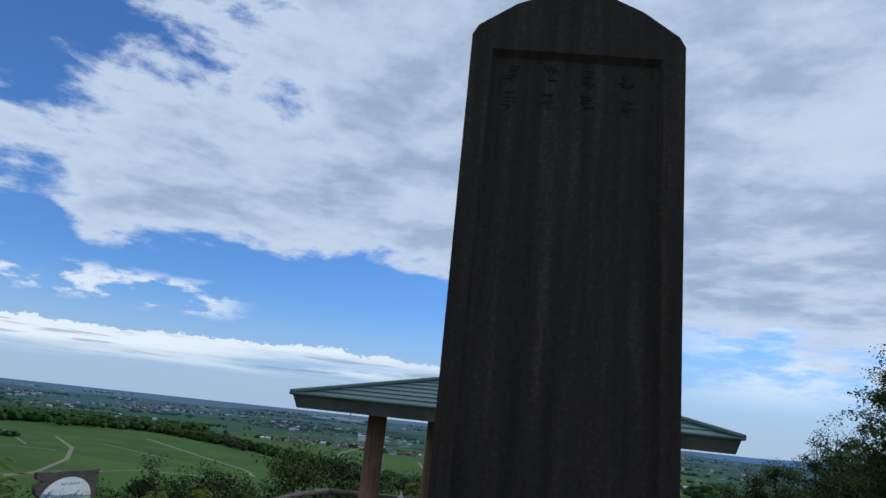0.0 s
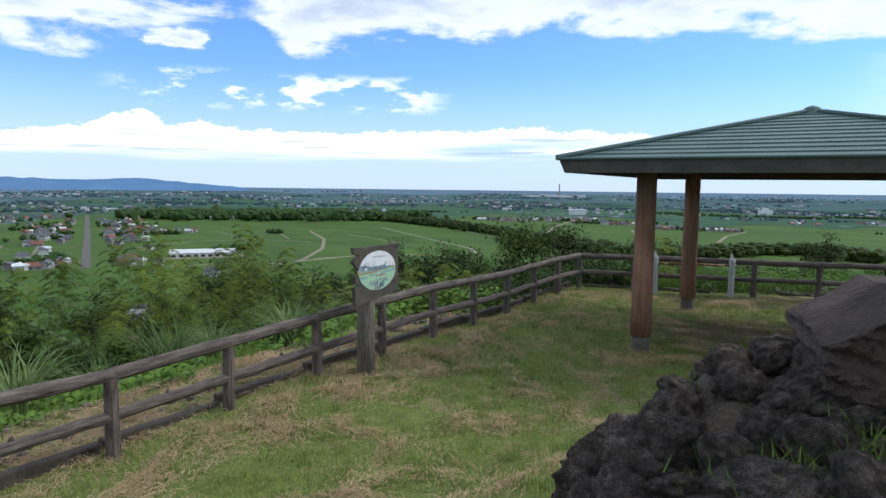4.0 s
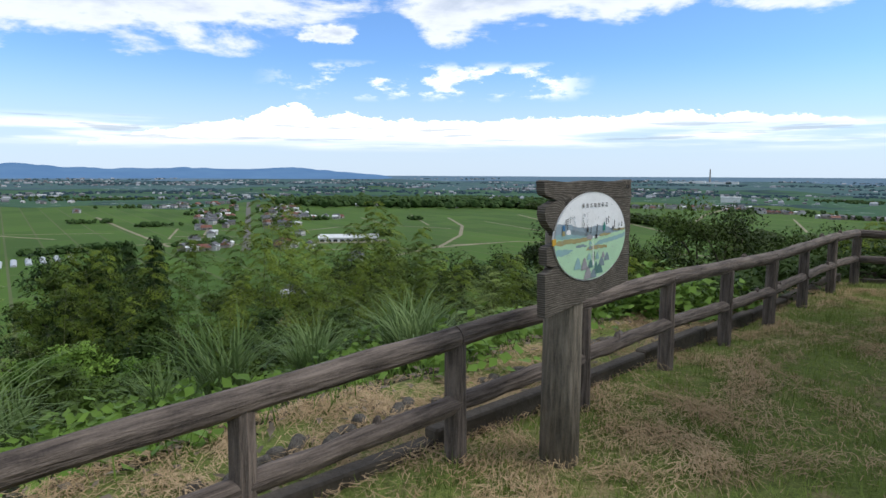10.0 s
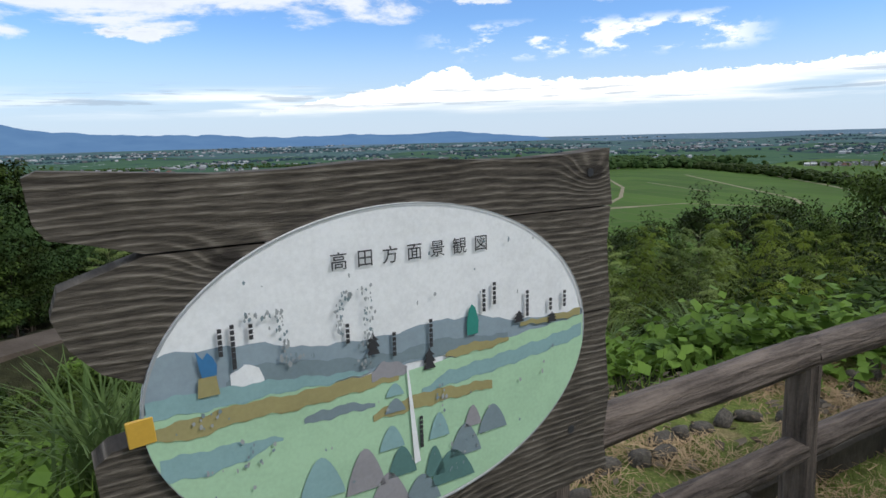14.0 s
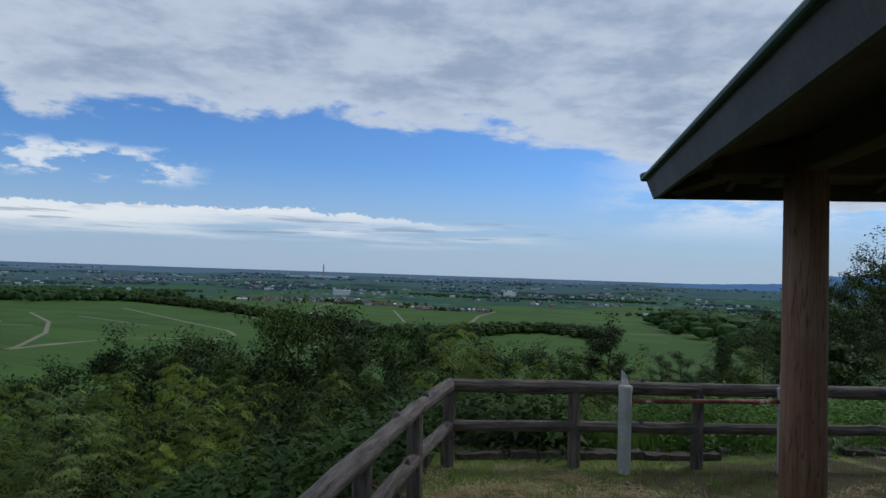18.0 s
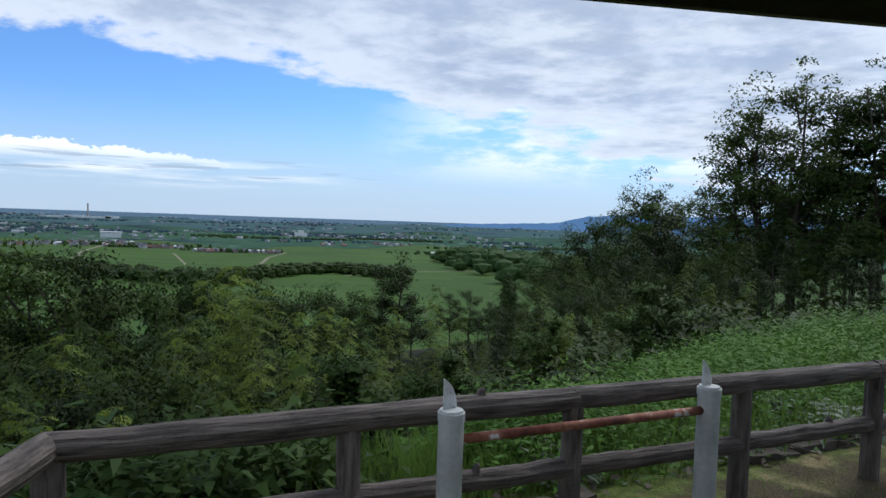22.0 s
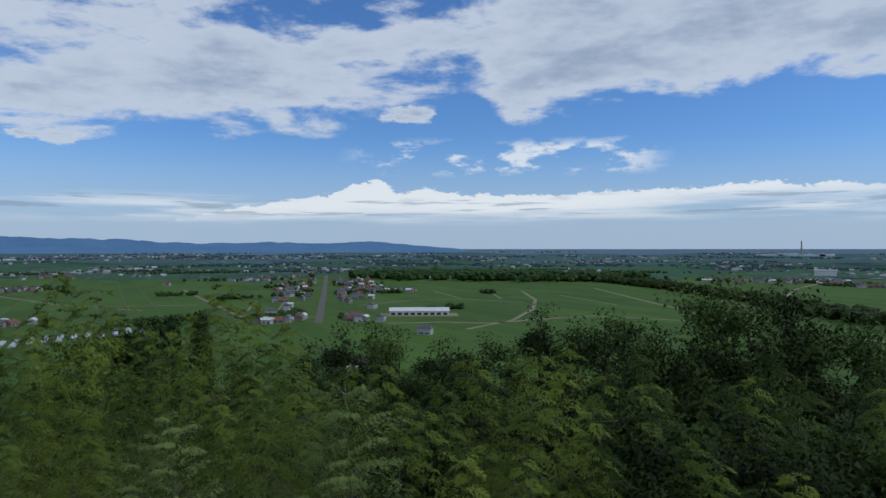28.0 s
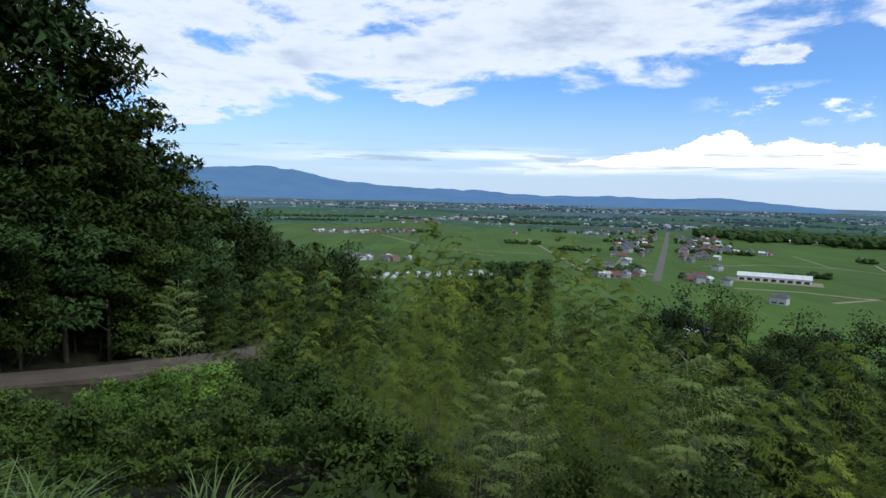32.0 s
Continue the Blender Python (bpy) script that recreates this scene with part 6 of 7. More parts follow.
def build_mound():
    """A bank of piled lava rocks set in mortar."""
    rng = random.Random(12)
    kinds = []
    for j in range(7):
        bm = bmesh.new()
        bmesh.ops.create_icosphere(bm, subdivisions=5 if j < 4 else 4, radius=1.0)
        for v in bm.verts:
            p = v.co.copy()
            cell = noise.voronoi(p * 2.3 + Vector((j * 5.1, 2, 0)))[0]
            bub = noise.voronoi(p * 4.8 + Vector((0, j * 4.3, 0)))[0]
            tiny = noise.voronoi(p * 9.5 + Vector((j * 3.7, 0, 6)))[0]
            f = 1 + 0.16 * noise.fractal(p * 1.1 + Vector((j * 7.3, 1, 2)), 0.8, 2.1, 3) + 0.22 * (0.45 - cell[0]) + 0.22 * (0.45 - bub[0]) + 0.10 * (0.45 - tiny[0]) + 0.05 * noise.noise(p * 14)
            v.co = p * f
        kinds.append(Shape().bmesh(bm).mesh("rock", True))
    ob = thing("rock_mound", (4.2, -4.6, ground_at(4.2, -4.6)), "bank of dark lava rocks set in mortar round the monument", "rock mound")
    inv = ob.matrix_basis.inverted()
    cx, cy, ax, ay = MOUND
    crown = mound_top

    def rim(a, f):
        u, v = math.cos(a), math.sin(a)
        k = f / (abs(u) ** 2.3 + abs(v) ** 2.3) ** (1 / 2.3)
        return cx + ax * k * u, cy + ay * (1.15 if v < 0 else 1.0) * k * v

    def place(x, y, z, size, squat):
        st = part("rock", rng.choice(kinds[:4] if size > 0.14 and y < -4.4 else kinds[4:]), "lava", ob)
        st.matrix_basis = inv @ pose(x, y, z, 0, 0, rng.uniform(0, 360)) @ Matrix.Diagonal((size * 1.15, size * rng.uniform(0.85, 1.1), size * squat, 1)) @ pose(0, 0, 0, rng.uniform(0, 360), rng.uniform(0, 360), 0)

    # mortar core
    n, m = 96, 44
    s, rows = Shape(), []
    for i in range(m + 1):
        for k in range(n):
            x, y = rim(2 * math.pi * k / n, 1.08 * i / m)
            rows.append((x, y, float(crown(x, y)) - 0.02 + 0.05 * noise.fractal((x * 4, y * 4, 3), 0.7, 2.0, 4) - (0.35 if i == m else 0)))
    s.add(rows, [(i * n + k, i * n + (k + 1) % n, (i + 1) * n + (k + 1) % n, (i + 1) * n + k) for i in range(m) for k in range(n)] + [tuple(range(n))])
    core = part("core", s, "mortar", ob, "grey mortar and soil between the rocks", True)
    core.data.transform(inv)
    spots = []
    for _ in range(9000):
        x, y = rim(rng.uniform(0, 2 * math.pi), math.sqrt(rng.uniform(0.0, 1.08)))
        f = math.hypot((x - cx) / ax, (y - cy) / ay)
        if abs(x - 4.15) < 0.62 and abs(y + 4.62) < 0.34:
            continue
        size = rng.uniform(0.07, 0.19)
        if all(math.hypot(x - p, y - q) > 0.74 * (size + w) for p, q, w in spots):
            spots.append((x, y, size))
    for x, y, size in spots:
        place(x, y, float(crown(x, y)) - size * 0.10, size, rng.uniform(0.42, 0.60))
    # boulders stacked round the side
    for tier, z in enumerate((0.50, 0.72, 0.94, 1.13)):
        a = 0.05 * tier
        while a < 2 * math.pi:
            size = rng.uniform(0.15, 0.26)
            x, y = rim(a, 1.03 - 0.045 * tier + rng.uniform(-0.02, 0.02))
            place(x, y, z + rng.uniform(-0.05, 0.05), size, rng.uniform(0.8, 1.0))
            a += 1.45 * size / 1.4


build_mound()


# ---------------------------------------------------------------- trees
def tree_kind(name, seed, h, spread, mat, label, clumps=46, per=190, leaf=(0.17, 0.11), bare=0.32, airy=0.13, category="tree", three=False, thick=0.7, squash=0.5, inside=18, limbs=9, fill=2):
    """A broadleaf tree: tapered trunk, limbs, twigs and a crown of leaf clumps with gaps."""
    rng, r = random.Random(seed), np.random.default_rng(seed)
    ob = thing(name, (0, 0, -300), label, category)
    top = Vector((rng.uniform(-0.5, 0.5), rng.uniform(-0.5, 0.5), h * 0.82))
    pts = [Vector((0, 0, -0.8))] + [top * f + Vector((rng.uniform(-1, 1), rng.uniform(-1, 1), 0)) * 0.03 * h * f for f in (0.0, 0.2, 0.4, 0.6, 0.8, 1.0)]
    part("trunk", Shape().tube(pts, [k * h * thick for k in (0.028, 0.022, 0.019, 0.016, 0.012, 0.008, 0.004)], 8, 0.06, seed), "bark", ob, "", True)
    centres = []
    for i in range(limbs):
        f = bare + (0.95 - bare) * (i + rng.random() * 0.6) / limbs
        base = top * f
        a = i * 2.4 + rng.uniform(-0.4, 0.4)
        reach = spread * (1.05 - 0.65 * ((f - bare) / (1 - bare)) ** 1.6) * rng.uniform(0.75, 1.12)
        end = base + Vector((math.cos(a) * reach, math.sin(a) * reach, reach * rng.uniform(0.25, 0.75)))
        mid = base.lerp(end, 0.5) + Vector((0, 0, 0.08 * reach))
        s = Shape().tube([base, mid, end], [0.008 * h * thick, 0.006 * h * thick, 0.002 * h], 5)
        for k in range(5):
            q = mid.lerp(end, rng.uniform(-0.3, 1.0))
            tip = q + Vector((rng.uniform(-1, 1), rng.uniform(-1, 1), rng.uniform(-0.15, 0.8))) * reach * 0.42
            s.tube([q, tip], [0.0025 * h, 0.001 * h], 3, caps=False)
            centres.append(tip)
        centres += [end] + [mid.lerp(end, 0.6 - 0.35 * k) + Vector((rng.uniform(-1, 1), rng.uniform(-1, 1), rng.uniform(-0.2, 0.6))) * reach * 0.12 * k for k in range(fill - 1)]
        part("limb", s, "bark", ob)
    centres += [top, top + Vector((0, 0, 0.1 * h)), top + Vector((0.06 * h, 0.03 * h, 0.06 * h))]
    while len(centres) < clumps:
        c = rng.choice(centres)
        centres.append(c + Vector((rng.gauss(0, 1), rng.gauss(0, 1), rng.gauss(0, 0.6))) * spread * 0.22)
    pos, lie = [], []
    heart = np.array([0, 0, h * (0.45 + 0.3 * bare)])
    for c in centres[:max(clumps, len(centres))]:
        n = int(per * rng.uniform(0.5, 1.4))
        rad = airy * h * rng.uniform(0.45, 0.85)
        g = r.normal(0, 1, (n, 3))
        g *= np.minimum(1.0, 1.7 / np.linalg.norm(g, axis=1))[:, None]
        pos.append(np.array(c) + g * np.array([rad, rad, rad * squash]) * 0.66)
        lie.append(g * 0.5 + (pos[-1] - heart) / h * 1.2 + np.array([0, 0, 0.55]))
    blades4 = [leaves(r, np.concatenate(pos), *leaf, three=three)]
    # large leaf cards added deep inside the clumps to block light through the crown
    inner = np.array([c for c in centres for _ in range(inside)]).reshape(-1, 3)
    if inside:
        inner = inner + (heart - inner) * r.uniform(0.05, 0.30, (len(inner), 1)) + r.normal(0, airy * h * 0.16, inner.shape)
        blades4.append(leaves(r, inner, min(0.27, airy * h * 0.45), min(0.20, airy * h * 0.34), 0.1, 0.5, three=three))
        lie.append((inner - heart) / h + np.array([0, 0, 0.4]))
    part("crown", quads_mesh("crown", np.concatenate(blades4), np.concatenate(lie)), mat, ob)
    return ob


def cedar_kind(name, seed, h, mat, label):
    """A conifer: straight trunk with drooping whorls of needled boughs."""
    r, rng = np.random.default_rng(seed), random.Random(seed)
    ob = thing(name, (0, 0, -300), label, "tree")
    part("trunk", Shape().tube([(0, 0, -0.8), (0, 0, h * 0.5), (0, 0, h * 0.97)], [0.024 * h, 0.014 * h, 0.003 * h], 8), "bark", ob)
    pos = []
    for i in range(120):
        f = 0.12 + 0.86 * i / 120
        a, reach = i * 2.4 + rng.uniform(-0.3, 0.3), 0.20 * h * (1 - f) ** 0.75 * rng.uniform(0.7, 1.15) + 0.15
        t = r.uniform(0.15, 1, 46)
        pos.append(np.stack([np.cos(a) * reach * t, np.sin(a) * reach * t, h * f - 0.30 * reach * t**1.5], 1) + r.normal(0, 0.016 * h, (46, 3)))
    pos = np.concatenate(pos)
    part("crown", quads_mesh("crown", leaves(r, pos, 0.035 * h, 0.014 * h, 0.5, three=True), pos * np.array([1, 1, 0]) + np.array([0, 0, 0.5])), mat, ob)
    return ob


def bamboo_kind(seed, h, lean, mat="leaf_bamboo", bare=0.28, per=104, label="feathery light-green bamboo with drooping tiers of leaves", rise_to=(0.25, 0.6), wide=1.12, leaf=(0.14, 0.040), sag=0.75, three=True):
    """One bamboo: a jointed arching culm with tiers of feathery fronds that droop at their ends."""
    r, rng = np.random.default_rng(seed), random.Random(seed)
    ob = thing("bamboo", (0, 0, -300), label, "bamboo", "bamboo on the slope")
    def spine(f):
        return Vector((lean * h * f**2.4, 0.03 * h * math.sin(3 * f + seed), h * (f - 0.10 * abs(lean) * 3 * f**4)))
    pts = [spine(i / 16) for i in range(17)]
    pts[0].z -= 0.6
    part("culm", Shape().tube(pts, [max(0.005, 0.034 * (1 - i / 17)) for i in range(17)], 7), "culm", ob, "", True)
    s, pos, way, lie = Shape(), [], [], []
    f = bare
    while f < 0.985:
        base = np.array(spine(f))
        u = (f - bare) / (1 - bare)
        reach = (0.25 + 1.05 * min(1.0, u * 4 + 0.45) * (1 - u) ** 0.65) * rng.uniform(0.8, 1.25) * h / 8 * wide
        for k in range(2):
            a = f * 61 + k * math.pi + rng.uniform(-0.6, 0.6)
            rise = rng.uniform(*rise_to)
            t = np.sort(r.uniform(0.12, 1.0, per)) ** 0.75
            side = r.uniform(-1, 1, per) * reach * 0.34 * np.sin(np.pi * np.clip(t * 0.85 + 0.12, 0, 1))
            x, y = reach * t, side
            z = reach * (rise * t - sag * t**2.3) - np.abs(side) * 0.30
            pos.append(np.stack([np.cos(a) * x - np.sin(a) * y, np.sin(a) * x + np.cos(a) * y, z], -1) + base + r.normal(0, 0.018, (per, 3)))
            way.append(a + r.normal(0, 0.25, per) + np.sign(side) * 0.6)
            out = np.array([math.cos(a), math.sin(a), 0])
            lie.append(out * (0.25 + 1.0 * t[:, None] * sag) + np.array([0, 0, 0.9]))
            tip = lambda v: np.array([np.cos(a) * reach * v, np.sin(a) * reach * v, reach * (rise * v - sag * v**2.3)]) + base
            s.tube([base, tip(0.5), tip(0.95)], [0.007, 0.005, 0.002], 3, caps=False)
        f += rng.uniform(0.25, 0.42) * h / 10 / h
    tagged(part("branch_spray", s, "culm", ob), kind="stuff")
    part("foliage", quads_mesh("foliage", leaves(r, np.concatenate(pos), *leaf, 0.20, 0.22, np.concatenate(way), three), np.concatenate(lie)), mat, ob)
    return ob


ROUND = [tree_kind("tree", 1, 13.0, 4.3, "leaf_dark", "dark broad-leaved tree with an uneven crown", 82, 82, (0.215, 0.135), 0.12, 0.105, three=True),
         tree_kind("tree", 2, 12.0, 3.9, "leaf_mid", "green broad-leaved tree with a loose crown", 80, 80, (0.21, 0.135), 0.12, 0.105, three=True),
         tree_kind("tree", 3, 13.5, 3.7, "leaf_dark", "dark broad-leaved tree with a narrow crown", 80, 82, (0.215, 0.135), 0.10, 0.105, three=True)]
FILL = [tree_kind("tree", 11, 9.0, 3.2, "leaf_dark", "dark-leaved tree half hidden among the bamboo, standing in for shade", 66, 72, (0.19, 0.125), 0.05, 0.13, three=True),
        tree_kind("tree", 12, 9.0, 3.0, "leaf_dark", "dark-leaved shrubby tree half hidden among the bamboo, standing in for shade", 66, 72, (0.185, 0.12), 0.05, 0.13, three=True)]
SHRUB = [tree_kind("shrub", 15, 4.5, 2.0, "leaf_mid", "leafy green shrub on the slope", 66, 70, (0.13, 0.10), 0.03, 0.16, "shrub", True),
         tree_kind("shrub", 16, 4.0, 2.2, "leaf_kudzu", "shrub overgrown with bright green creeper", 66, 60, (0.13, 0.11), 0.03, 0.16, "shrub", True)]
AIRY = [tree_kind("tree", 4, 15.0, 3.4, "leaf_open", "tall slender tree with layered open foliage", 120, 44, (0.20, 0.12), 0.14, 0.060, thick=0.5, squash=0.62, inside=0, limbs=15, fill=4),
        tree_kind("tree", 5, 14.0, 3.0, "leaf_open", "slender tree with clustered open foliage", 120, 44, (0.20, 0.12), 0.16, 0.062, thick=0.5, squash=0.62, inside=0, limbs=15, fill=4)]
FOREST = [tree_kind("tree", 6, 12.0, 4.2, "leaf_cedar", "dark forest tree with a dense crown", 88, 72, (0.35, 0.20), 0.06, 0.125, three=True, squash=0.42),
          tree_kind("tree", 7, 12.0, 3.8, "leaf_mid", "green forest tree with layered boughs", 88, 70, (0.34, 0.19), 0.05, 0.115, three=True, squash=0.28),
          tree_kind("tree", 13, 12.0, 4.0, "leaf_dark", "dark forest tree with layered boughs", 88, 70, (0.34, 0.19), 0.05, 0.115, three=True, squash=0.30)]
CEDAR = [cedar_kind("conifer", 8, 12.0, "leaf_cedar", "dark pointed conifer standing above the slope")]
DEEP = "bamboo with drooping tiers of leaves, coloured darker for shade"
FERN = "young pale-green bamboo with fern-like rising sprays"
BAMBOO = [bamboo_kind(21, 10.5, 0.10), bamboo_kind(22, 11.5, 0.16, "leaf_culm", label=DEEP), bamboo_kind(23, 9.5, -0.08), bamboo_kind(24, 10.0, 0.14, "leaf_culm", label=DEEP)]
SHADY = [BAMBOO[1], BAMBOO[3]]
YOUNG = [bamboo_kind(25, 7.0, 0.05, "leaf_young", 0.2, 110, FERN, (0.75, 1.1), 1.5, (0.11, 0.024), 0.45), bamboo_kind(26, 6.0, -0.06, "leaf_young", 0.2, 110, FERN, (0.75, 1.1), 1.5, (0.11, 0.024), 0.45)]
rng2 = random.Random(77)
CENTRE = Vector((2.5, 5.8))


def height_of(ob):
    return max(float(np.percentile(np.array([v.co.z for v in o.data.vertices]), 98.5)) for o in ob.children if o.name.startswith(("crown", "foliage")))


def plant(kinds, az, el, dist):
    """A copy whose top stands at that azimuth, elevation and distance from the lookout, its foot on the ground."""
    x, y = CENTRE.x - math.sin(radians(az)) * dist, CENTRE.y + math.cos(radians(az)) * dist
    g = ground_at(x, y)
    el -= 0.6 if kinds in (ROUND, FILL, FOREST) else 0.0
    h = max(1.5, 1.55 + dist * math.tan(radians(el)) - g)
    ob = rng2.choice(kinds)
    k = h / TALL[ob.name]
    wide = min(k, 1.0 + (k - 1.0) * 0.6) if k > 1 else k
    wide *= 0.85 if ob in ROUND + FILL else 1.0
    copy_thing(ob, pose(x, y, g - 0.05, 0, 0, rng2.uniform(0, 360)) @ Matrix.Diagonal((wide, wide, k, 1)))


TALL = {ob.name: height_of(ob) for ob in ROUND + FILL + SHRUB + AIRY + FOREST + CEDAR + BAMBOO + YOUNG}
# single trees that stand out
for az, el, d in ((10.2, -3.3, 36), (6.5, -3.7, 37), (8.4, -4.6, 34), (-19.5, -3.2, 42), (-18.0, -4.2, 41), (26.5, -5.8, 38), (21.0, -5.9, 39), (23.5, -6.6, 37), (17.5, -8.3, 32), (14.5, -7.2, 35), (1.5, -6.0, 34),
                  (-1.5, -5.4, 36), (-6.0, -5.6, 36), (-13.0, -6.2, 38), (-26, -6.0, 38), (31.5, -8.0, 38), (35, -8.4, 42), (38.5, -7.4, 48), (41.5, -7.0, 50), (44.0, -7.3, 48), (46.5, -8.5, 44), (36, -10, 34)):
    plant(ROUND, az, el, d)
for i in range(17):
    plant(FILL if i % 2 else ROUND, 20 - 3.1 * i + rng2.uniform(-1.2, 1.2), -6.8 - 0.5 * math.sin(i * 1.7), rng2.uniform(42, 48))
for az, el, d in ((-40.9, 4.1, 52), (-39.0, 2.6, 53), (-42.6, 3.0, 52), (-48.9, 9.2, 38), (-50.3, 11.2, 37), (-52.8, 12.3, 36), (-55.4, 10.8, 36), (-58.5, 12, 36), (-62, 13, 36), (-66, 13, 36), (-50.6, 6.8, 38)):
    plant(AIRY, az, el, d)
for az, el, d in ((-55.0, 6.0, 38), (-58.6, 10.4, 38), (-62, 11, 39), (-66, 11, 38), (-42.0, 1.6, 50)):
    plant(FOREST[1:2], az, el, d)
for az, el, d in ((-32.5, -3.4, 42), (-34, -0.6, 46), (-35.6, -0.9, 44), (-37.2, 0.2, 45), (-39.5, 0.4, 44), (-42, 1.0, 44), (-44.3, 1.8, 42), (-47, 2.6, 41), (-50, 3.6, 40), (-53, 4.4, 40), (-57, 5, 39), (-62, 6, 38), (-68, 8, 38),
                  (-30, -5.6, 40), (-36, -3.2, 36), (-40, -2.4, 35), (-44, -1.2, 34), (-48, 0.2, 33), (-52, 1.5, 32), (-57, 2.5, 32), (-38, -5.0, 30), (-43, -3.8, 29), (-48, -2.6, 28)):
    plant(ROUND[1:2] if rng2.random() < 0.6 else ROUND, az, el, d)
plant(CEDAR, -29.3, -4.9, 42)
# wooded hill to the left
for az, el, d in ((104, 17, 48), (101, 17, 50), (98.5, 15.5, 50), (96, 14.2, 51), (93.8, 12.0, 52), (92.0, 8.0, 53), (90.5, 5.2, 55), (88.5, 3.0, 57), (86.5, 0.8, 58), (84.5, -0.6, 60), (82.5, -1.3, 62), (80.8, -2.0, 64),
                  (107, 17, 46), (79.6, -3.6, 66)):
    plant(FOREST, az, el, d)
for az, el, d in ((103, 9, 43), (99.5, 8, 44), (96.5, 6.5, 45), (93.5, 4.5, 46), (91, 1.5, 47), (88.5, -1.0, 48), (86, -3.0, 50), (83.5, -4.5, 53), (81, -5.2, 57), (102, 2, 40.5), (98, 1, 41), (95, -0.5, 41.5), (92, -2.5, 42), (89.5, -4.2, 43), (87, -5.8, 45),
                  (84.2, -6.6, 49), (106, 8, 42), (109, 10, 44), (112, 14, 46)):
    plant(FOREST, az, el, d)
for az, el, d in ((77.5, -5.0, 120), (75.5, -4.4, 125), (73.8, -4.8, 128), (72.5, -5.6, 122), (79, -6.5, 80), (76.5, -8.2, 60), (61.5, -6.8, 120), (60.2, -6.2, 125), (63, -6.6, 118), (64.5, -7.0, 110)):
    plant(FOREST, az, el, d)
for az, el, d in ((55.8, -6.0, 150), (59, -6.6, 140), (58, -6.3, 145), (90.5, -2.2, 60)):
    plant(CEDAR, az, el, d)
# bamboo on the slope: the tips that stand out, then the mass
for az, el, d in ((66.4, -2.6, 19.5), (65.2, -3.6, 20.1), (53.5, -3.6, 18.9), (54.6, -4.6, 19.5), (52.2, -5.2, 19.5), (57, -5.8, 20.1), (59, -7.2, 19.5), (61, -6.0, 20.7), (63, -5.0, 20.7), (67.8, -5.4, 20.7), (69.5, -6.4, 22), (71.5, -7.2, 22),
                  (73.5, -7.8, 23.2), (76, -8.6, 24.4), (50, -6.8, 18.9), (48.5, -8.5, 18.3), (46.5, -9.5, 18.3), (78.5, -9.8, 24.4), (64, -8.5, 15.9), (60.5, -9.5, 15.9), (56.5, -8.5, 15.9), (68, -9.5, 17.1), (72, -10.5, 18.3), (53, -9.5, 15.2),
                  (48, -12.5, 11.5), (50.5, -11.5, 14.6), (45, -13, 11.5), (65, -13, 10.5), (70, -13.5, 11), (75, -13, 17.1), (83, -11, 24.4), (55, -12.5, 13), (62, -12.5, 13), (58.5, -11, 14), (67, -11.5, 14)):
    plant(BAMBOO if rng2.random() < 0.25 else BAMBOO[::2], az + rng2.uniform(-0.6, 0.6), el, d)
for az, el, d in ((57.5, -13.6, 9.5), (42, -12.0, 10.5), (87, -7.7, 24), (60.8, -16.0, 9.2), (46, -17, 9.6)):
    plant(YOUNG, az, el, d)
for az, el, d in ((38.5, -11.0, 15), (36, -12.0, 15), (33.5, -10.5, 16), (31, -10.0, 17), (28, -9.8, 17), (25, -10.8, 16), (22.5, -11.5, 16), (39.5, -15, 11), (34.5, -15, 12), (29, -14.5, 12.5), (24, -14.5, 13),
                  (20, -12, 17), (17, -13, 17), (14.5, -12, 18), (11, -11, 19), (8, -12, 18), (5, -11, 18), (2, -10.5, 19), (-1, -9.0, 20), (-4, -8.0, 20), (-7, -7.6, 20), (-10, -9, 19), (-12.5, -8.5, 21), (-15, -9.5, 19),
                  (-18, -10, 18), (-21, -8.5, 20), (-23.5, -8.0, 21), (-26, -8.5, 20), (-28.5, -8.0, 20), (-31, -7.0, 22), (-33.5, -6.0, 22), (-36, -5.5, 21), (-39, -5.0, 21), (-42, -4.2, 21), (-45, -3.0, 21), (-49, -2.0, 21),
                  (18, -17, 12), (13, -16.5, 13), (9, -17.5, 12.5), (4.5, -17, 13), (0, -15.5, 14), (-5, -14, 14), (-9.5, -13, 14.5), (-14, -13.5, 14), (-19, -13, 14.5), (-24, -12, 15), (-29, -11.5, 15.5), (-34, -9.5, 16.5), (-39, -8.5, 17),
                  (-44, -7.0, 17), (-50, -6.0, 17.5), (-2.5, -5.0, 26), (-4.5, -6.0, 27), (-6, -5.2, 28), (-9, -6.5, 27), (-23, -6.2, 28), (-16, -7.5, 26), (23, -8.5, 24), (30, -9, 24), (15, -9.5, 24), (6, -9, 24)):
    # shade-coloured bamboo is chosen by direction, where the slope looks darker
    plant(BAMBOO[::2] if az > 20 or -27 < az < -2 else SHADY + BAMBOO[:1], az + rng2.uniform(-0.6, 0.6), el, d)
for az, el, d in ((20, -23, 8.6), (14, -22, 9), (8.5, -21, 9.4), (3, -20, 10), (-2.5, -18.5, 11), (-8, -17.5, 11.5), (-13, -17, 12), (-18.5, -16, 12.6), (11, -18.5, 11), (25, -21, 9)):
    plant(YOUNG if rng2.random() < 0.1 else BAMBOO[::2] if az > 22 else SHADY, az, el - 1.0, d)
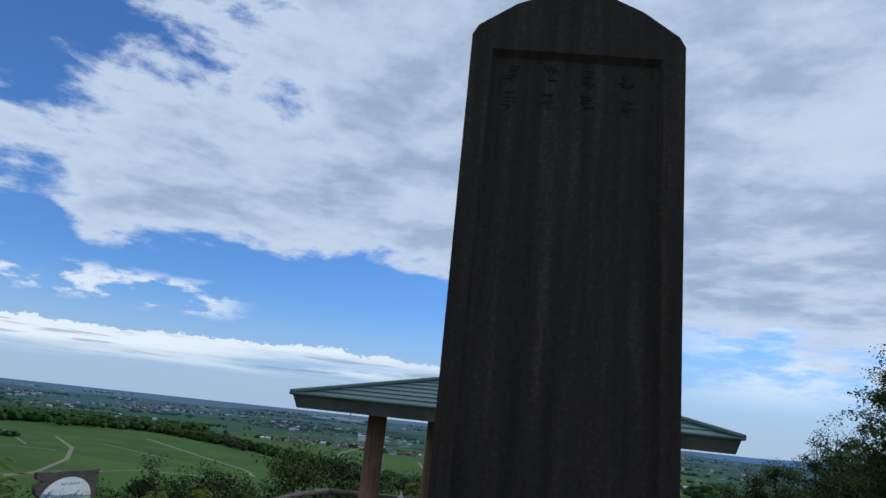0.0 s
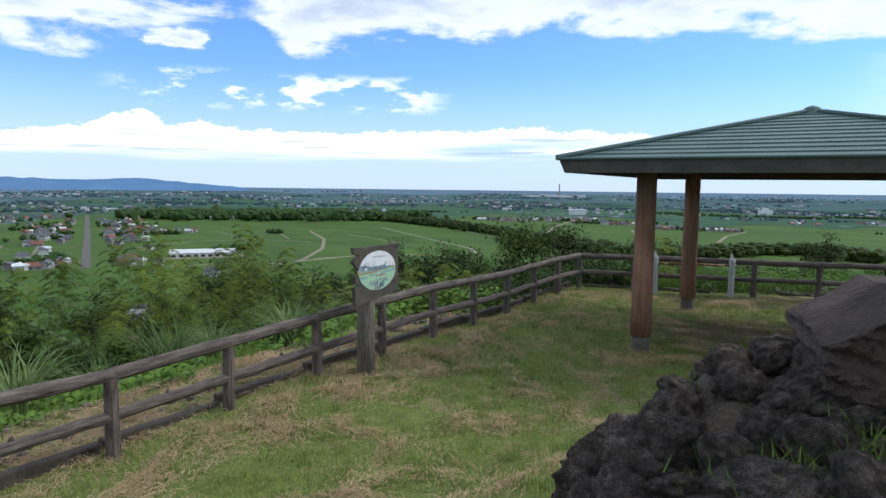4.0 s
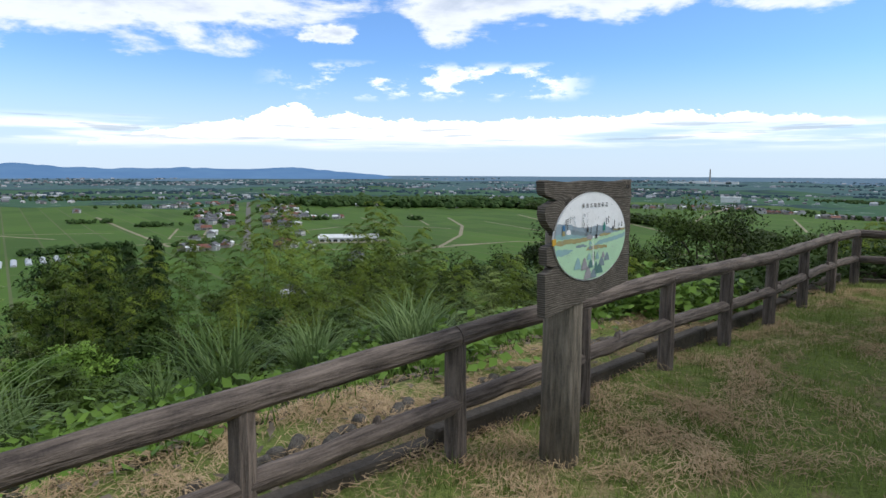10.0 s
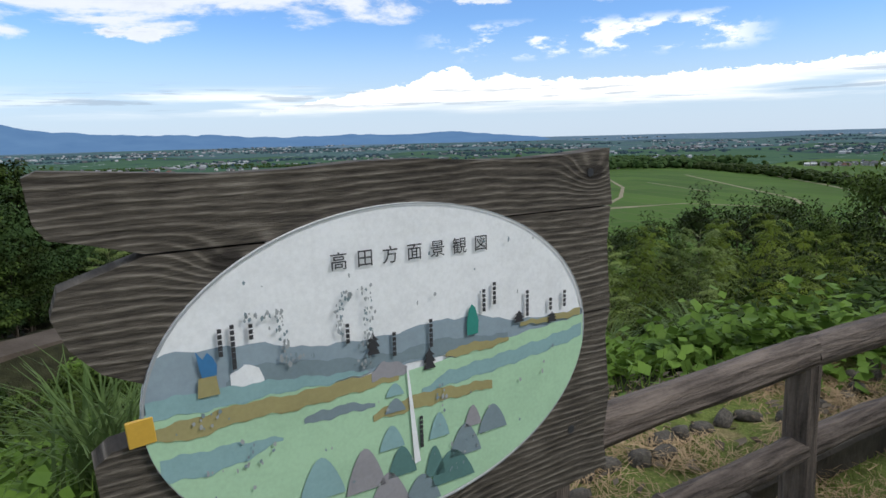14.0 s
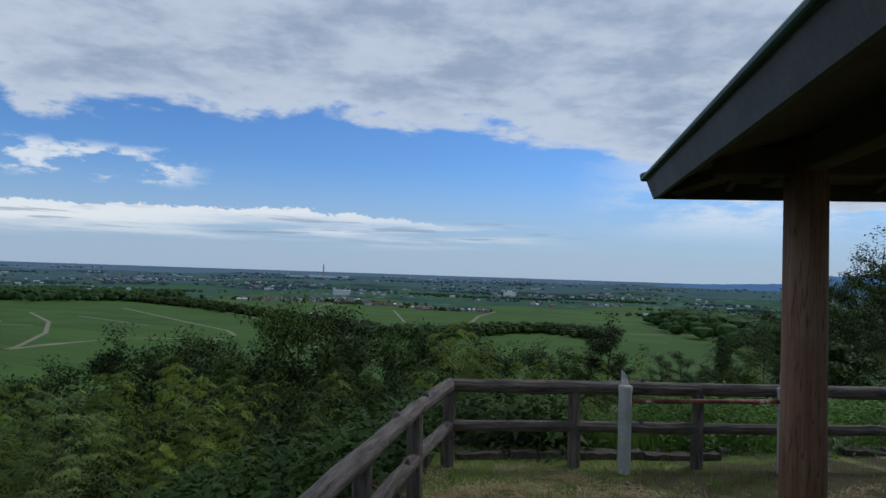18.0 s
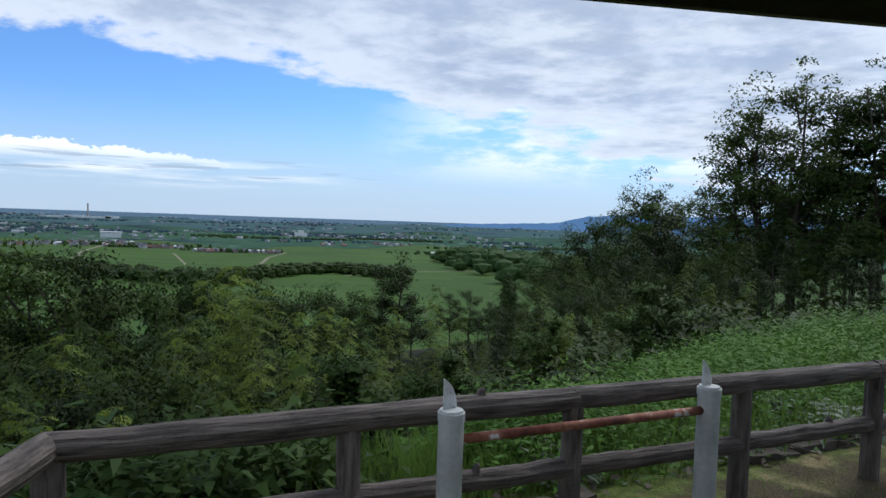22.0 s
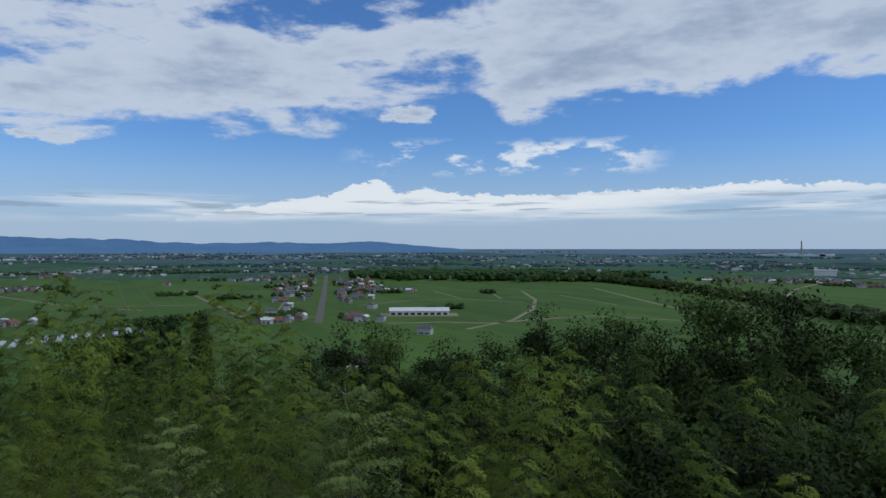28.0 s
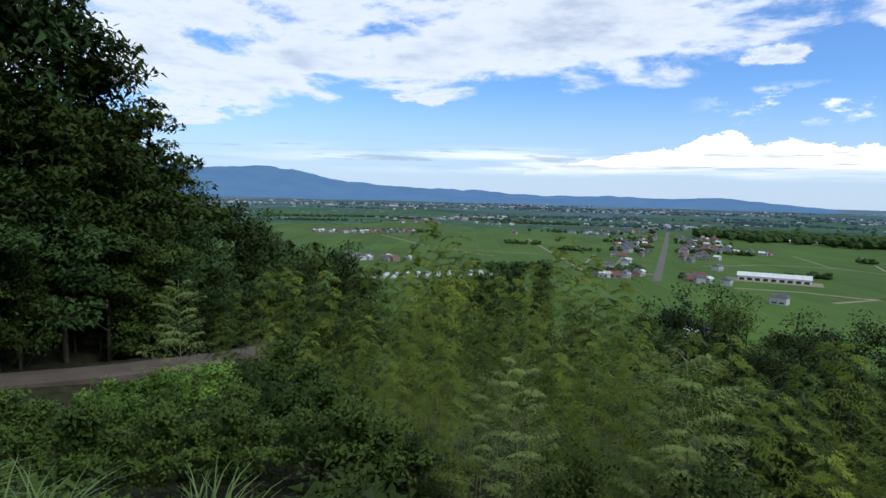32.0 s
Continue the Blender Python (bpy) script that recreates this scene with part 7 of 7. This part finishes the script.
for az, el, d in ((44, -10.5, 15), (47, -11, 14), (52, -12.5, 12), (55, -14.5, 10.5), (63, -14.5, 10.5), (68, -15, 10), (73, -13.5, 13), (77, -12, 16), (49.5, -15, 10), (80, -11.5, 20), (70, -9, 19), (62, -7.5, 18), (66, -6.5, 19), (57.5, -7.0, 18)):
    plant(BAMBOO[::2], az, el, d)
for az, el, d in ((74, -6.8, 23), (76, -6.9, 24), (78, -6.8, 24), (80.5, -7.2, 24), (82.5, -8.5, 25), (72, -6.4, 23)):
    plant(BAMBOO[::2], az, el, d)
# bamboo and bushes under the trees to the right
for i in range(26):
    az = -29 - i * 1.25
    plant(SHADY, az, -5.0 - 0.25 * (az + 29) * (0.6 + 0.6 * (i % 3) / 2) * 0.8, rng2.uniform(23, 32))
for i in range(18):
    az = -27 - i * 1.9
    plant(FILL, az, -8.0 - 0.20 * (az + 27), rng2.uniform(20, 33))
for i in range(16):
    plant(BAMBOO[::2] if i % 4 else SHRUB[:1], -14 - i * 2.6 + rng2.uniform(-1, 1), -14.5 + 0.32 * i + rng2.uniform(-0.8, 0.6), rng2.uniform(9.5, 14))
# shrubs along the lane and over the slope to the left
for az, el, d in ((80, -13.0, 20), (84, -15, 20), (88, -15.5, 19), (92, -15.5, 20), (96, -16, 18), (100, -16, 19), (104, -16, 18), (82, -16, 14), (86, -16.5, 13), (90, -17, 14), (95, -17, 13), (99, -17.5, 14), (103, -17, 13),
                  (78, -15, 14), (75, -17, 11), (80.5, -19, 10), (86, -20, 10), (92, -21, 10), (98, -21, 10), (70, -17.5, 9.5), (106, -16, 19), (76, -10.5, 28)):
    plant(SHRUB if d > 12 else SHRUB[:1], az, el, d)
for i in range(9):
    plant(FILL, 98 + 1.3 * i, -4.6 + rng2.uniform(-0.7, 0.5), 38.8)
for i in range(14):
    plant(FILL if i % 2 else FOREST, 108 - 1.7 * i, -3.2 - 0.33 * i + rng2.uniform(-0.6, 0.6), 41.5 + 0.25 * i)
# growth that fills the slope between the bamboo, its dark leaves imitating shade
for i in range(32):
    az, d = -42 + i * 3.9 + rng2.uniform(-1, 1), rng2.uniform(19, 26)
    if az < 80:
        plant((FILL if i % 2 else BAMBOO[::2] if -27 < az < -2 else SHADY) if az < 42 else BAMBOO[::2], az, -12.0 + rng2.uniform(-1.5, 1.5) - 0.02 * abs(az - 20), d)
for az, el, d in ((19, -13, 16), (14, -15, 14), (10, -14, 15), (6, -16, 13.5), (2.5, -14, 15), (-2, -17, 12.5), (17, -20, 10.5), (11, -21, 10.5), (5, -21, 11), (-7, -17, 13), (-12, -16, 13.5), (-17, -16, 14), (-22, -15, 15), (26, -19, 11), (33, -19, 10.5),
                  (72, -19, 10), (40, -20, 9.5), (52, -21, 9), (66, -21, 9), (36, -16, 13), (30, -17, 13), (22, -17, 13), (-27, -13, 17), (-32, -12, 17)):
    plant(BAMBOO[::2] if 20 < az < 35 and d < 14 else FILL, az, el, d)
for i in range(17):
    az, d = -32 + i * 6.6 + rng2.uniform(-1, 1), rng2.uniform(28, 40)
    plant(FILL if i % 3 else ROUND, az, -9.5 + rng2.uniform(-1.2, 0.8), d)
for ob in ROUND + FILL + SHRUB + AIRY + FOREST + CEDAR + BAMBOO + YOUNG:
    for o in (*ob.children_recursive, ob):
        bpy.data.objects.remove(o)


# ---------------------------------------------------------------- low growth
def outside(r, n, near, far, x_lo=-12, x_hi=16, y_lo=-10, y_hi=16):
    """Random spots outside the fence, between so many metres of it."""
    x, y = r.uniform(x_lo, x_hi, n * 8), r.uniform(y_lo, y_hi, n * 8)
    west, north = (fence_x(y) - x) * 0.957, y - 6.85 - 1.2 * smooth(x, 7, 12)
    d = np.maximum(west, north)
    ok = (d > near) & (d < far)
    return x[ok][:n], y[ok][:n]


def build_growth():
    r = np.random.default_rng(31)
    # kudzu: heaps of broad leaves
    x, y = outside(r, 1100, 1.0, 9.0)
    keep = (x < -0.5) & (y < 5.0)
    ex, ey = outside(r, 330, 0.45, 2.6, -3, 3.2, 3.2, 9.3)
    x, y = np.concatenate([x[keep], ex]), np.concatenate([y[keep], ey])
    qx, f = r.uniform(4.0, 17, 1600), r.uniform(0, 1, 1600)
    x, y = np.concatenate([x, qx]), np.concatenate([y, 7.5 + f * np.clip((qx - 3.2) * 1.15, 0.7, 8.0)])
    pos = []
    for a, b in zip(x, y):
        n, rad, h = 64, r.uniform(0.25, 0.55), r.uniform(0.12, 0.65) ** 1.3
        ang, rr = r.uniform(0, 2 * np.pi, n), np.sqrt(r.uniform(0, 1, n)) * rad
        px, py = a + np.cos(ang) * rr, b + np.sin(ang) * rr
        pos.append(np.stack([px, py, land(px, py) + h * (1 - (rr / rad) ** 2) * r.uniform(0.5, 1, n) + 0.04], 1))
    p = np.concatenate(pos)
    here = (p[:, 0] < 4) & (p[:, 1] < 4.4)
    whole("kudzu", quads_mesh("kudzu", leaves(r, p[here], 0.088, 0.085, 0.1, 0.5), r.normal(0, 0.4, (int(here.sum()), 3)) + np.array([0, 0, 1.0])), "leaf_kudzu", "tangle of bright green broad kudzu leaves on the bank", "undergrowth", kind="stuff")
    corner = (p[:, 0] < 3.4) & (p[:, 1] >= 4.4)
    dark = np.repeat(p[corner], 2, 0)
    dark = dark + r.normal(0, 0.09, dark.shape)
    whole("brush", quads_mesh("brush", leaves(r, dark, 0.085, 0.05, 0.1, 0.6, None, True), r.normal(0, 0.4, dark.shape) + np.array([0, 0, 1.0])), "leaf_mid", "low dark-green brush below the corner of the fence", "undergrowth", kind="stuff")
    small = np.repeat(p[~here & ~corner], 2, 0)
    small = small + r.normal(0, 0.07, small.shape)
    up = r.normal(0, 0.35, small.shape) + np.array([0, 0, 1.0])
    whole("weeds", quads_mesh("weeds", leaves(r, small, 0.055, 0.022, -0.2, 0.8, None, True), up), "leaf_weed", "bright green weeds on the rising bank", "undergrowth", kind="stuff")
    x, f = r.uniform(3.0, 18, 12000), r.uniform(0, 1, 12000)
    y = 7.2 + f * np.clip((x - 2.6) * 0.7, 0.5, 7)
    whole("bank_grass", quads_mesh("bank_grass", blades(r, x, y, 0.12, 0.42, 0.016)), "blade", "tall grass on the bank beyond the northern fence", "grass", kind="stuff")
    # darker brush farther down
    x, y = outside(r, 800, 4.0, 34.0, -34, 34, -22, 42)
    x, y = np.concatenate([x, r.uniform(3.5, 13, 200)]), np.concatenate([y, r.uniform(11, 24, 200)])
    pos = []
    for a, b in zip(x, y):
        n, rad, h = 95, r.uniform(0.5, 1.1), r.uniform(0.4, 1.2)
        ang, rr = r.uniform(0, 2 * np.pi, n), np.sqrt(r.uniform(0, 1, n)) * rad
        px, py = a + np.cos(ang) * rr, b + np.sin(ang) * rr
        pos.append(np.stack([px, py, land(px, py) + h * (1 - (rr / rad) ** 2) * r.uniform(0.3, 1, n)], 1))
    p = np.concatenate(pos)
    up = r.normal(0, 0.35, p.shape) + np.array([0, 0, 1.0])
    west = (p[:, 1] < 6) & (p[:, 0] < 0)
    whole("brush", quads_mesh("brush", leaves(r, p[west], 0.13, 0.08, 0.2, three=True), up[west]), "leaf_mid", "dense green brush covering the slope", "undergrowth", kind="stuff")
    # dark leaf colour stands for the shade under the bamboo
    whole("brush", quads_mesh("brush", leaves(r, p[~west], 0.15, 0.09, 0.2, three=True), up[~west]), "leaf_dark", "brush under the bamboo, leaf colour dark for shade", "undergrowth", kind="stuff")
    # pale leaves and dead litter by the northern fence
    x, y = r.uniform(4.2, 10, 2400), 7.2 + 1.1 * r.beta(1.2, 2.0, 2400)
    p = np.stack([x, y, land(x, y) + r.uniform(0.01, 0.22, 2400) * smooth(np.sin(x * 2.1) + np.sin(x * 4.7), -0.6, 1.0)], 1)
    whole("pale_brush", quads_mesh("pale_brush", leaves(r, p, 0.10, 0.04, 0.1)), "leaf_pale", "pale withered leaves beyond the northern fence", "undergrowth", kind="stuff")
    x, y = outside(r, 6500, 0.25, 1.7)
    p = np.stack([x, y, land(x, y) + r.uniform(0.005, 0.05, len(x))], 1)
    whole("leaf_litter", quads_mesh("leaf_litter", leaves(r, p, 0.08, 0.04, 0.0, 0.3)), "litter", "dry brown leaves and cuttings outside the fence", "litter", kind="stuff")
    # grass that grows along the outside
    x, y = outside(r, 9000, 1.0, 3.0)
    g = blades(r, x, y, 0.08, 0.30, 0.012)
    whole("long_grass", quads_mesh("long_grass", g), "blade", "uncut grass outside the fence", "grass", kind="stuff")


def blades(r, x, y, lo, hi, width, z=None, droop=1.0):
    n = len(x)
    h = r.uniform(lo, hi, n)
    a = r.uniform(0, 2 * np.pi, n)
    base = np.stack([x, y, land(x, y) - 0.01 if z is None else z], 1)
    lean = np.stack([np.cos(a), np.sin(a), np.zeros(n)], 1)
    side = np.stack([-np.sin(a), np.cos(a), np.zeros(n)], 1) * width / 2
    up = np.array([0, 0, 1.0])
    tip = base + up * (h * 0.95)[:, None] + lean * (h * r.uniform(0.15, 0.75, n) * droop)[:, None]
    return np.stack([base - side, base + side, tip], 1)


def pampas(x, y, h, seed):
    """A tuft of long arching blades."""
    r = np.random.default_rng(seed)
    g = ground_at(x, y)
    out = []
    for _ in range(130):
        a, b = r.uniform(0, 2 * np.pi), r.uniform(0.45, 1.15)
        L = h * r.uniform(0.6, 1.15)
        p0 = np.array([r.normal(0, 0.09), r.normal(0, 0.09), -0.05])
        d, sd = np.array([np.cos(a), np.sin(a), 0]), np.array([-np.sin(a), np.cos(a), 0]) * 0.014
        prev = None
        for t in np.linspace(0, 1, 6):
            q = p0 + np.array([0, 0, L * (t - 0.42 * b * t**2.6)]) + d * L * b * 0.75 * t**1.8
            w = sd * (1.1 - t)
            if prev is not None:
                out.append([prev[0] - prev[1], prev[0] + prev[1], q + w, q - w])
            prev = (q, w)
    whole("pampas_grass", quads_mesh("pampas_grass", np.array(out)), "pampas", "tuft of long arching pampas grass", "grass tuft", "pampas tufts", place=pose(x, y, g))


build_growth()
for i, (x, y, h) in enumerate(((-4.5, 3.15, 1.25), (-4.1, 2.6, 1.05), (-2.5, 5.2, 0.95), (-1.9, 6.3, 0.85), (-3.3, 4.4, 1.1), (-5.2, -0.4, 1.1), (-4.9, -1.0, 0.9), (-5.6, 1.6, 1.05), (-1.95, 1.6, 1.0), (-2.35, 2.0, 1.15), (-3.1, 0.3, 1.2), (-3.6, -1.6, 1.15), (-2.9, 3.2, 1.1))):
    pampas(x, y, h, 40 + i)


def build_lawn():
    r = np.random.default_rng(9)
    n = 230000
    x, y = r.uniform(-3.2, 9.0, n), r.uniform(-9.5, 6.9, n)
    keep = (x > fence_x(y) - 0.15) & (mound_top(x, y) < 0.62)
    local = np.array([[0.958, -0.287], [0.287, 0.958]])
    q = (np.stack([x - 5.136, y - 2.866], 1)) @ local.T
    keep &= np.hypot(q[:, 0] / 2.2, q[:, 1] / 1.6) > r.uniform(0.55, 1.05, n)
    thin = np.array([noise.fractal((a * 0.9, b * 0.9, 0.0), 0.8, 2.0, 3) for a, b in zip(x, y)])
    keep &= np.hypot((x - 5.6) / 2.8, (y - 6.2) / 1.0) > r.uniform(0.0, 1.15, n)
    keep &= (thin < 0.35) | (r.uniform(0, 1, n) < 0.4)
    whole("lawn_grass", quads_mesh("lawn_grass", blades(r, x[keep], y[keep], 0.02, 0.085, 0.007)), "turf", "short mown grass of the lawn", "grass", kind="stuff")
    # coarser tufts that the mower left
    cx, cy = r.uniform(-1.6, 6.5, 1500), r.uniform(-7.0, 6.4, 1500)
    ok = (cx > fence_x(cy) + 0.02) & (mound_top(cx, cy) < 0.62)
    tx, ty = np.repeat(cx[ok], 26) + r.normal(0, 0.045, 26 * int(ok.sum())), np.repeat(cy[ok], 26) + r.normal(0, 0.045, 26 * int(ok.sum()))
    whole("grass_tufts", quads_mesh("grass_tufts", blades(r, tx, ty, 0.04, 0.13, 0.006, None, 1.3)), "turf", "coarser tufts of grass standing in the lawn", "grass", kind="stuff")
    # mown clippings in loose drifts
    pts, flow = [], []
    for k in range(720):
        if k < 170:
            yy = r.uniform(-6.5, 6.4)
            xx = float(fence_x(yy)) - r.uniform(0.15, 1.25)
        elif k < 230:
            yy = r.uniform(-6.0, 6.3)
            xx = float(fence_x(yy)) + r.uniform(0.1, 0.9)
        else:
            xx, yy = r.uniform(-2.2, 8.0), r.uniform(-8.0, 6.5)
        n, turn, long, wide = int(r.uniform(140, 380)), r.uniform(0, np.pi), r.uniform(0.18, 0.6), r.uniform(0.08, 0.22)
        g = r.normal(0, 0.55, (n, 2)) * np.array([long, wide])
        q = np.stack([xx + g[:, 0] * np.cos(turn) - g[:, 1] * np.sin(turn), yy + g[:, 0] * np.sin(turn) + g[:, 1] * np.cos(turn)], 1)
        lift = 0.055 * np.exp(-((g[:, 0] / long) ** 2 + (g[:, 1] / wide) ** 2)) * r.uniform(0.2, 1.0, n)
        pts.append(np.concatenate([q, lift[:, None]], 1))
        flow.append(turn + r.normal(0, 0.7, n) + np.pi * r.integers(0, 2, n))
    p, flow = np.concatenate(pts), np.concatenate(flow)
    ok = (p[:, 0] > fence_x(p[:, 1]) - 1.5) & (p[:, 1] < 6.9) & (mound_top(p[:, 0], p[:, 1]) < 0.62)
    p, flow = p[ok], flow[ok]
    p[:, 2] += land(p[:, 0], p[:, 1]) + 0.012
    whole("clippings", quads_mesh("clippings", leaves(r, p, 0.10, 0.0048, 0.02, 0.4, flow, True)), "straw", "dry straw-coloured grass clippings left in drifts on the lawn", "clippings", kind="stuff")
    # weeds between the rocks
    spots = [(3.55, -5.08), (3.50, -5.14), (3.38, -5.3), (3.45, -5.38), (3.52, -5.5), (3.24, -5.2), (3.2, -5.35), (2.9, -4.1), (2.8, -3.8), (5.0, -5.05), (5.15, -4.7), (5.22, -4.95), (3.8, -5.45), (4.3, -5.55), (2.95, -4.6)]
    xs, ys = np.concatenate([r.normal(a, 0.085, 70) for a, _ in spots]), np.concatenate([r.normal(b, 0.07, 70) for _, b in spots])
    whole("weeds", quads_mesh("weeds", blades(r, xs, ys, 0.02, 0.075, 0.005, mound_top(xs, ys) + 0.02, 1.6)), "blade", "grass weeds growing between the lava rocks", "grass", kind="stuff")


build_lawn()


def build_flowers():
    """Low plants in white flower at the edge of the lawn."""
    r = np.random.default_rng(14)
    c = np.stack([r.uniform(9.2, 12.5, 90), r.uniform(2.7, 4.6, 90)], 1)
    p = np.repeat(c, 34, 0) + r.normal(0, 0.16, (90 * 34, 2))
    z = land(p[:, 0], p[:, 1])
    q = np.stack([p[:, 0], p[:, 1], z + r.uniform(0.03, 0.26, len(z))], 1)
    some = r.uniform(0, 1, len(z)) < 0.28
    whole("white_flowers", quads_mesh("white_flowers", leaves(r, q[some], 0.05, 0.045, 0.0, 0.5)), "petal", "low plants covered in small white flowers", "flowers", kind="stuff")
    whole("flower_leaves", quads_mesh("flower_leaves", leaves(r, q[~some] * np.array([1, 1, 1]) - np.array([0, 0, 0.03]), 0.09, 0.03, 0.0, 0.6)), "blade", "green leaves of the low flowering plants", "undergrowth", kind="stuff")


build_flowers()


def build_sapling():
    """A slim young maple beside the mound, its leaves hanging into the view."""
    x, y = 5.92, -4.86
    g = ground_at(x, y)
    ob = thing("sapling", (x, y, g), "slim young tree with hanging lobed leaves beside the mound", "tree")
    part("stem", Shape().tube([(0, 0, -0.2), (0.05, 0.02, 1.2), (0.02, 0.0, 2.4), (-0.06, 0.02, 3.6), (-0.16, 0.03, 4.3)], [0.03, 0.026, 0.02, 0.012, 0.005], 8), "bark", ob)
    rng = random.Random(6)
    lobes = [(0, 0), (0.028, 0.012), (0.062, 0.008), (0.046, 0.036), (0.066, 0.066), (0.034, 0.064), (0.02, 0.098), (0.0, 0.125), (-0.02, 0.098), (-0.034, 0.064), (-0.066, 0.066), (-0.046, 0.036), (-0.062, 0.008), (-0.028, 0.012)]
    leaf = Shape().add([(p, 0.012 * math.sin(q * 30), -q) for p, q in lobes], [tuple(range(len(lobes)))]).mesh("leaf")
    for z0, reach in ((1.66, 0.52), (1.76, 0.44), (1.9, 0.3), (2.55, 0.22), (2.7, 0.16), (2.9, 0.2), (3.25, 0.14), (3.4, 0.24), (3.55, 0.2), (3.7, 0.12)):
        base = Vector((0.02, 0, z0))
        tip = base + Vector((-reach, -0.12 * reach, 0.05))
        part("twig", Shape().tube([base, tip], [0.004, 0.0015], 5), "bark", ob)
        for k in range(4):
            lf = part("leaf", leaf, "leaf_mid", ob)
            q = base.lerp(tip, 0.45 + 0.2 * k)
            lf.matrix_basis = pose(q.x + rng.uniform(-0.03, 0.03), q.y + rng.uniform(-0.05, 0.05), q.z, rng.uniform(-40, 40), rng.uniform(-30, 30), rng.uniform(0, 360))
    part("twig", Shape().tube([(-0.16, 0.03, 4.3), (-0.30, 0.03, 4.45), (-0.52, 0.02, 4.85)], [0.004, 0.003, 0.0015], 5), "bark", ob)


build_sapling()
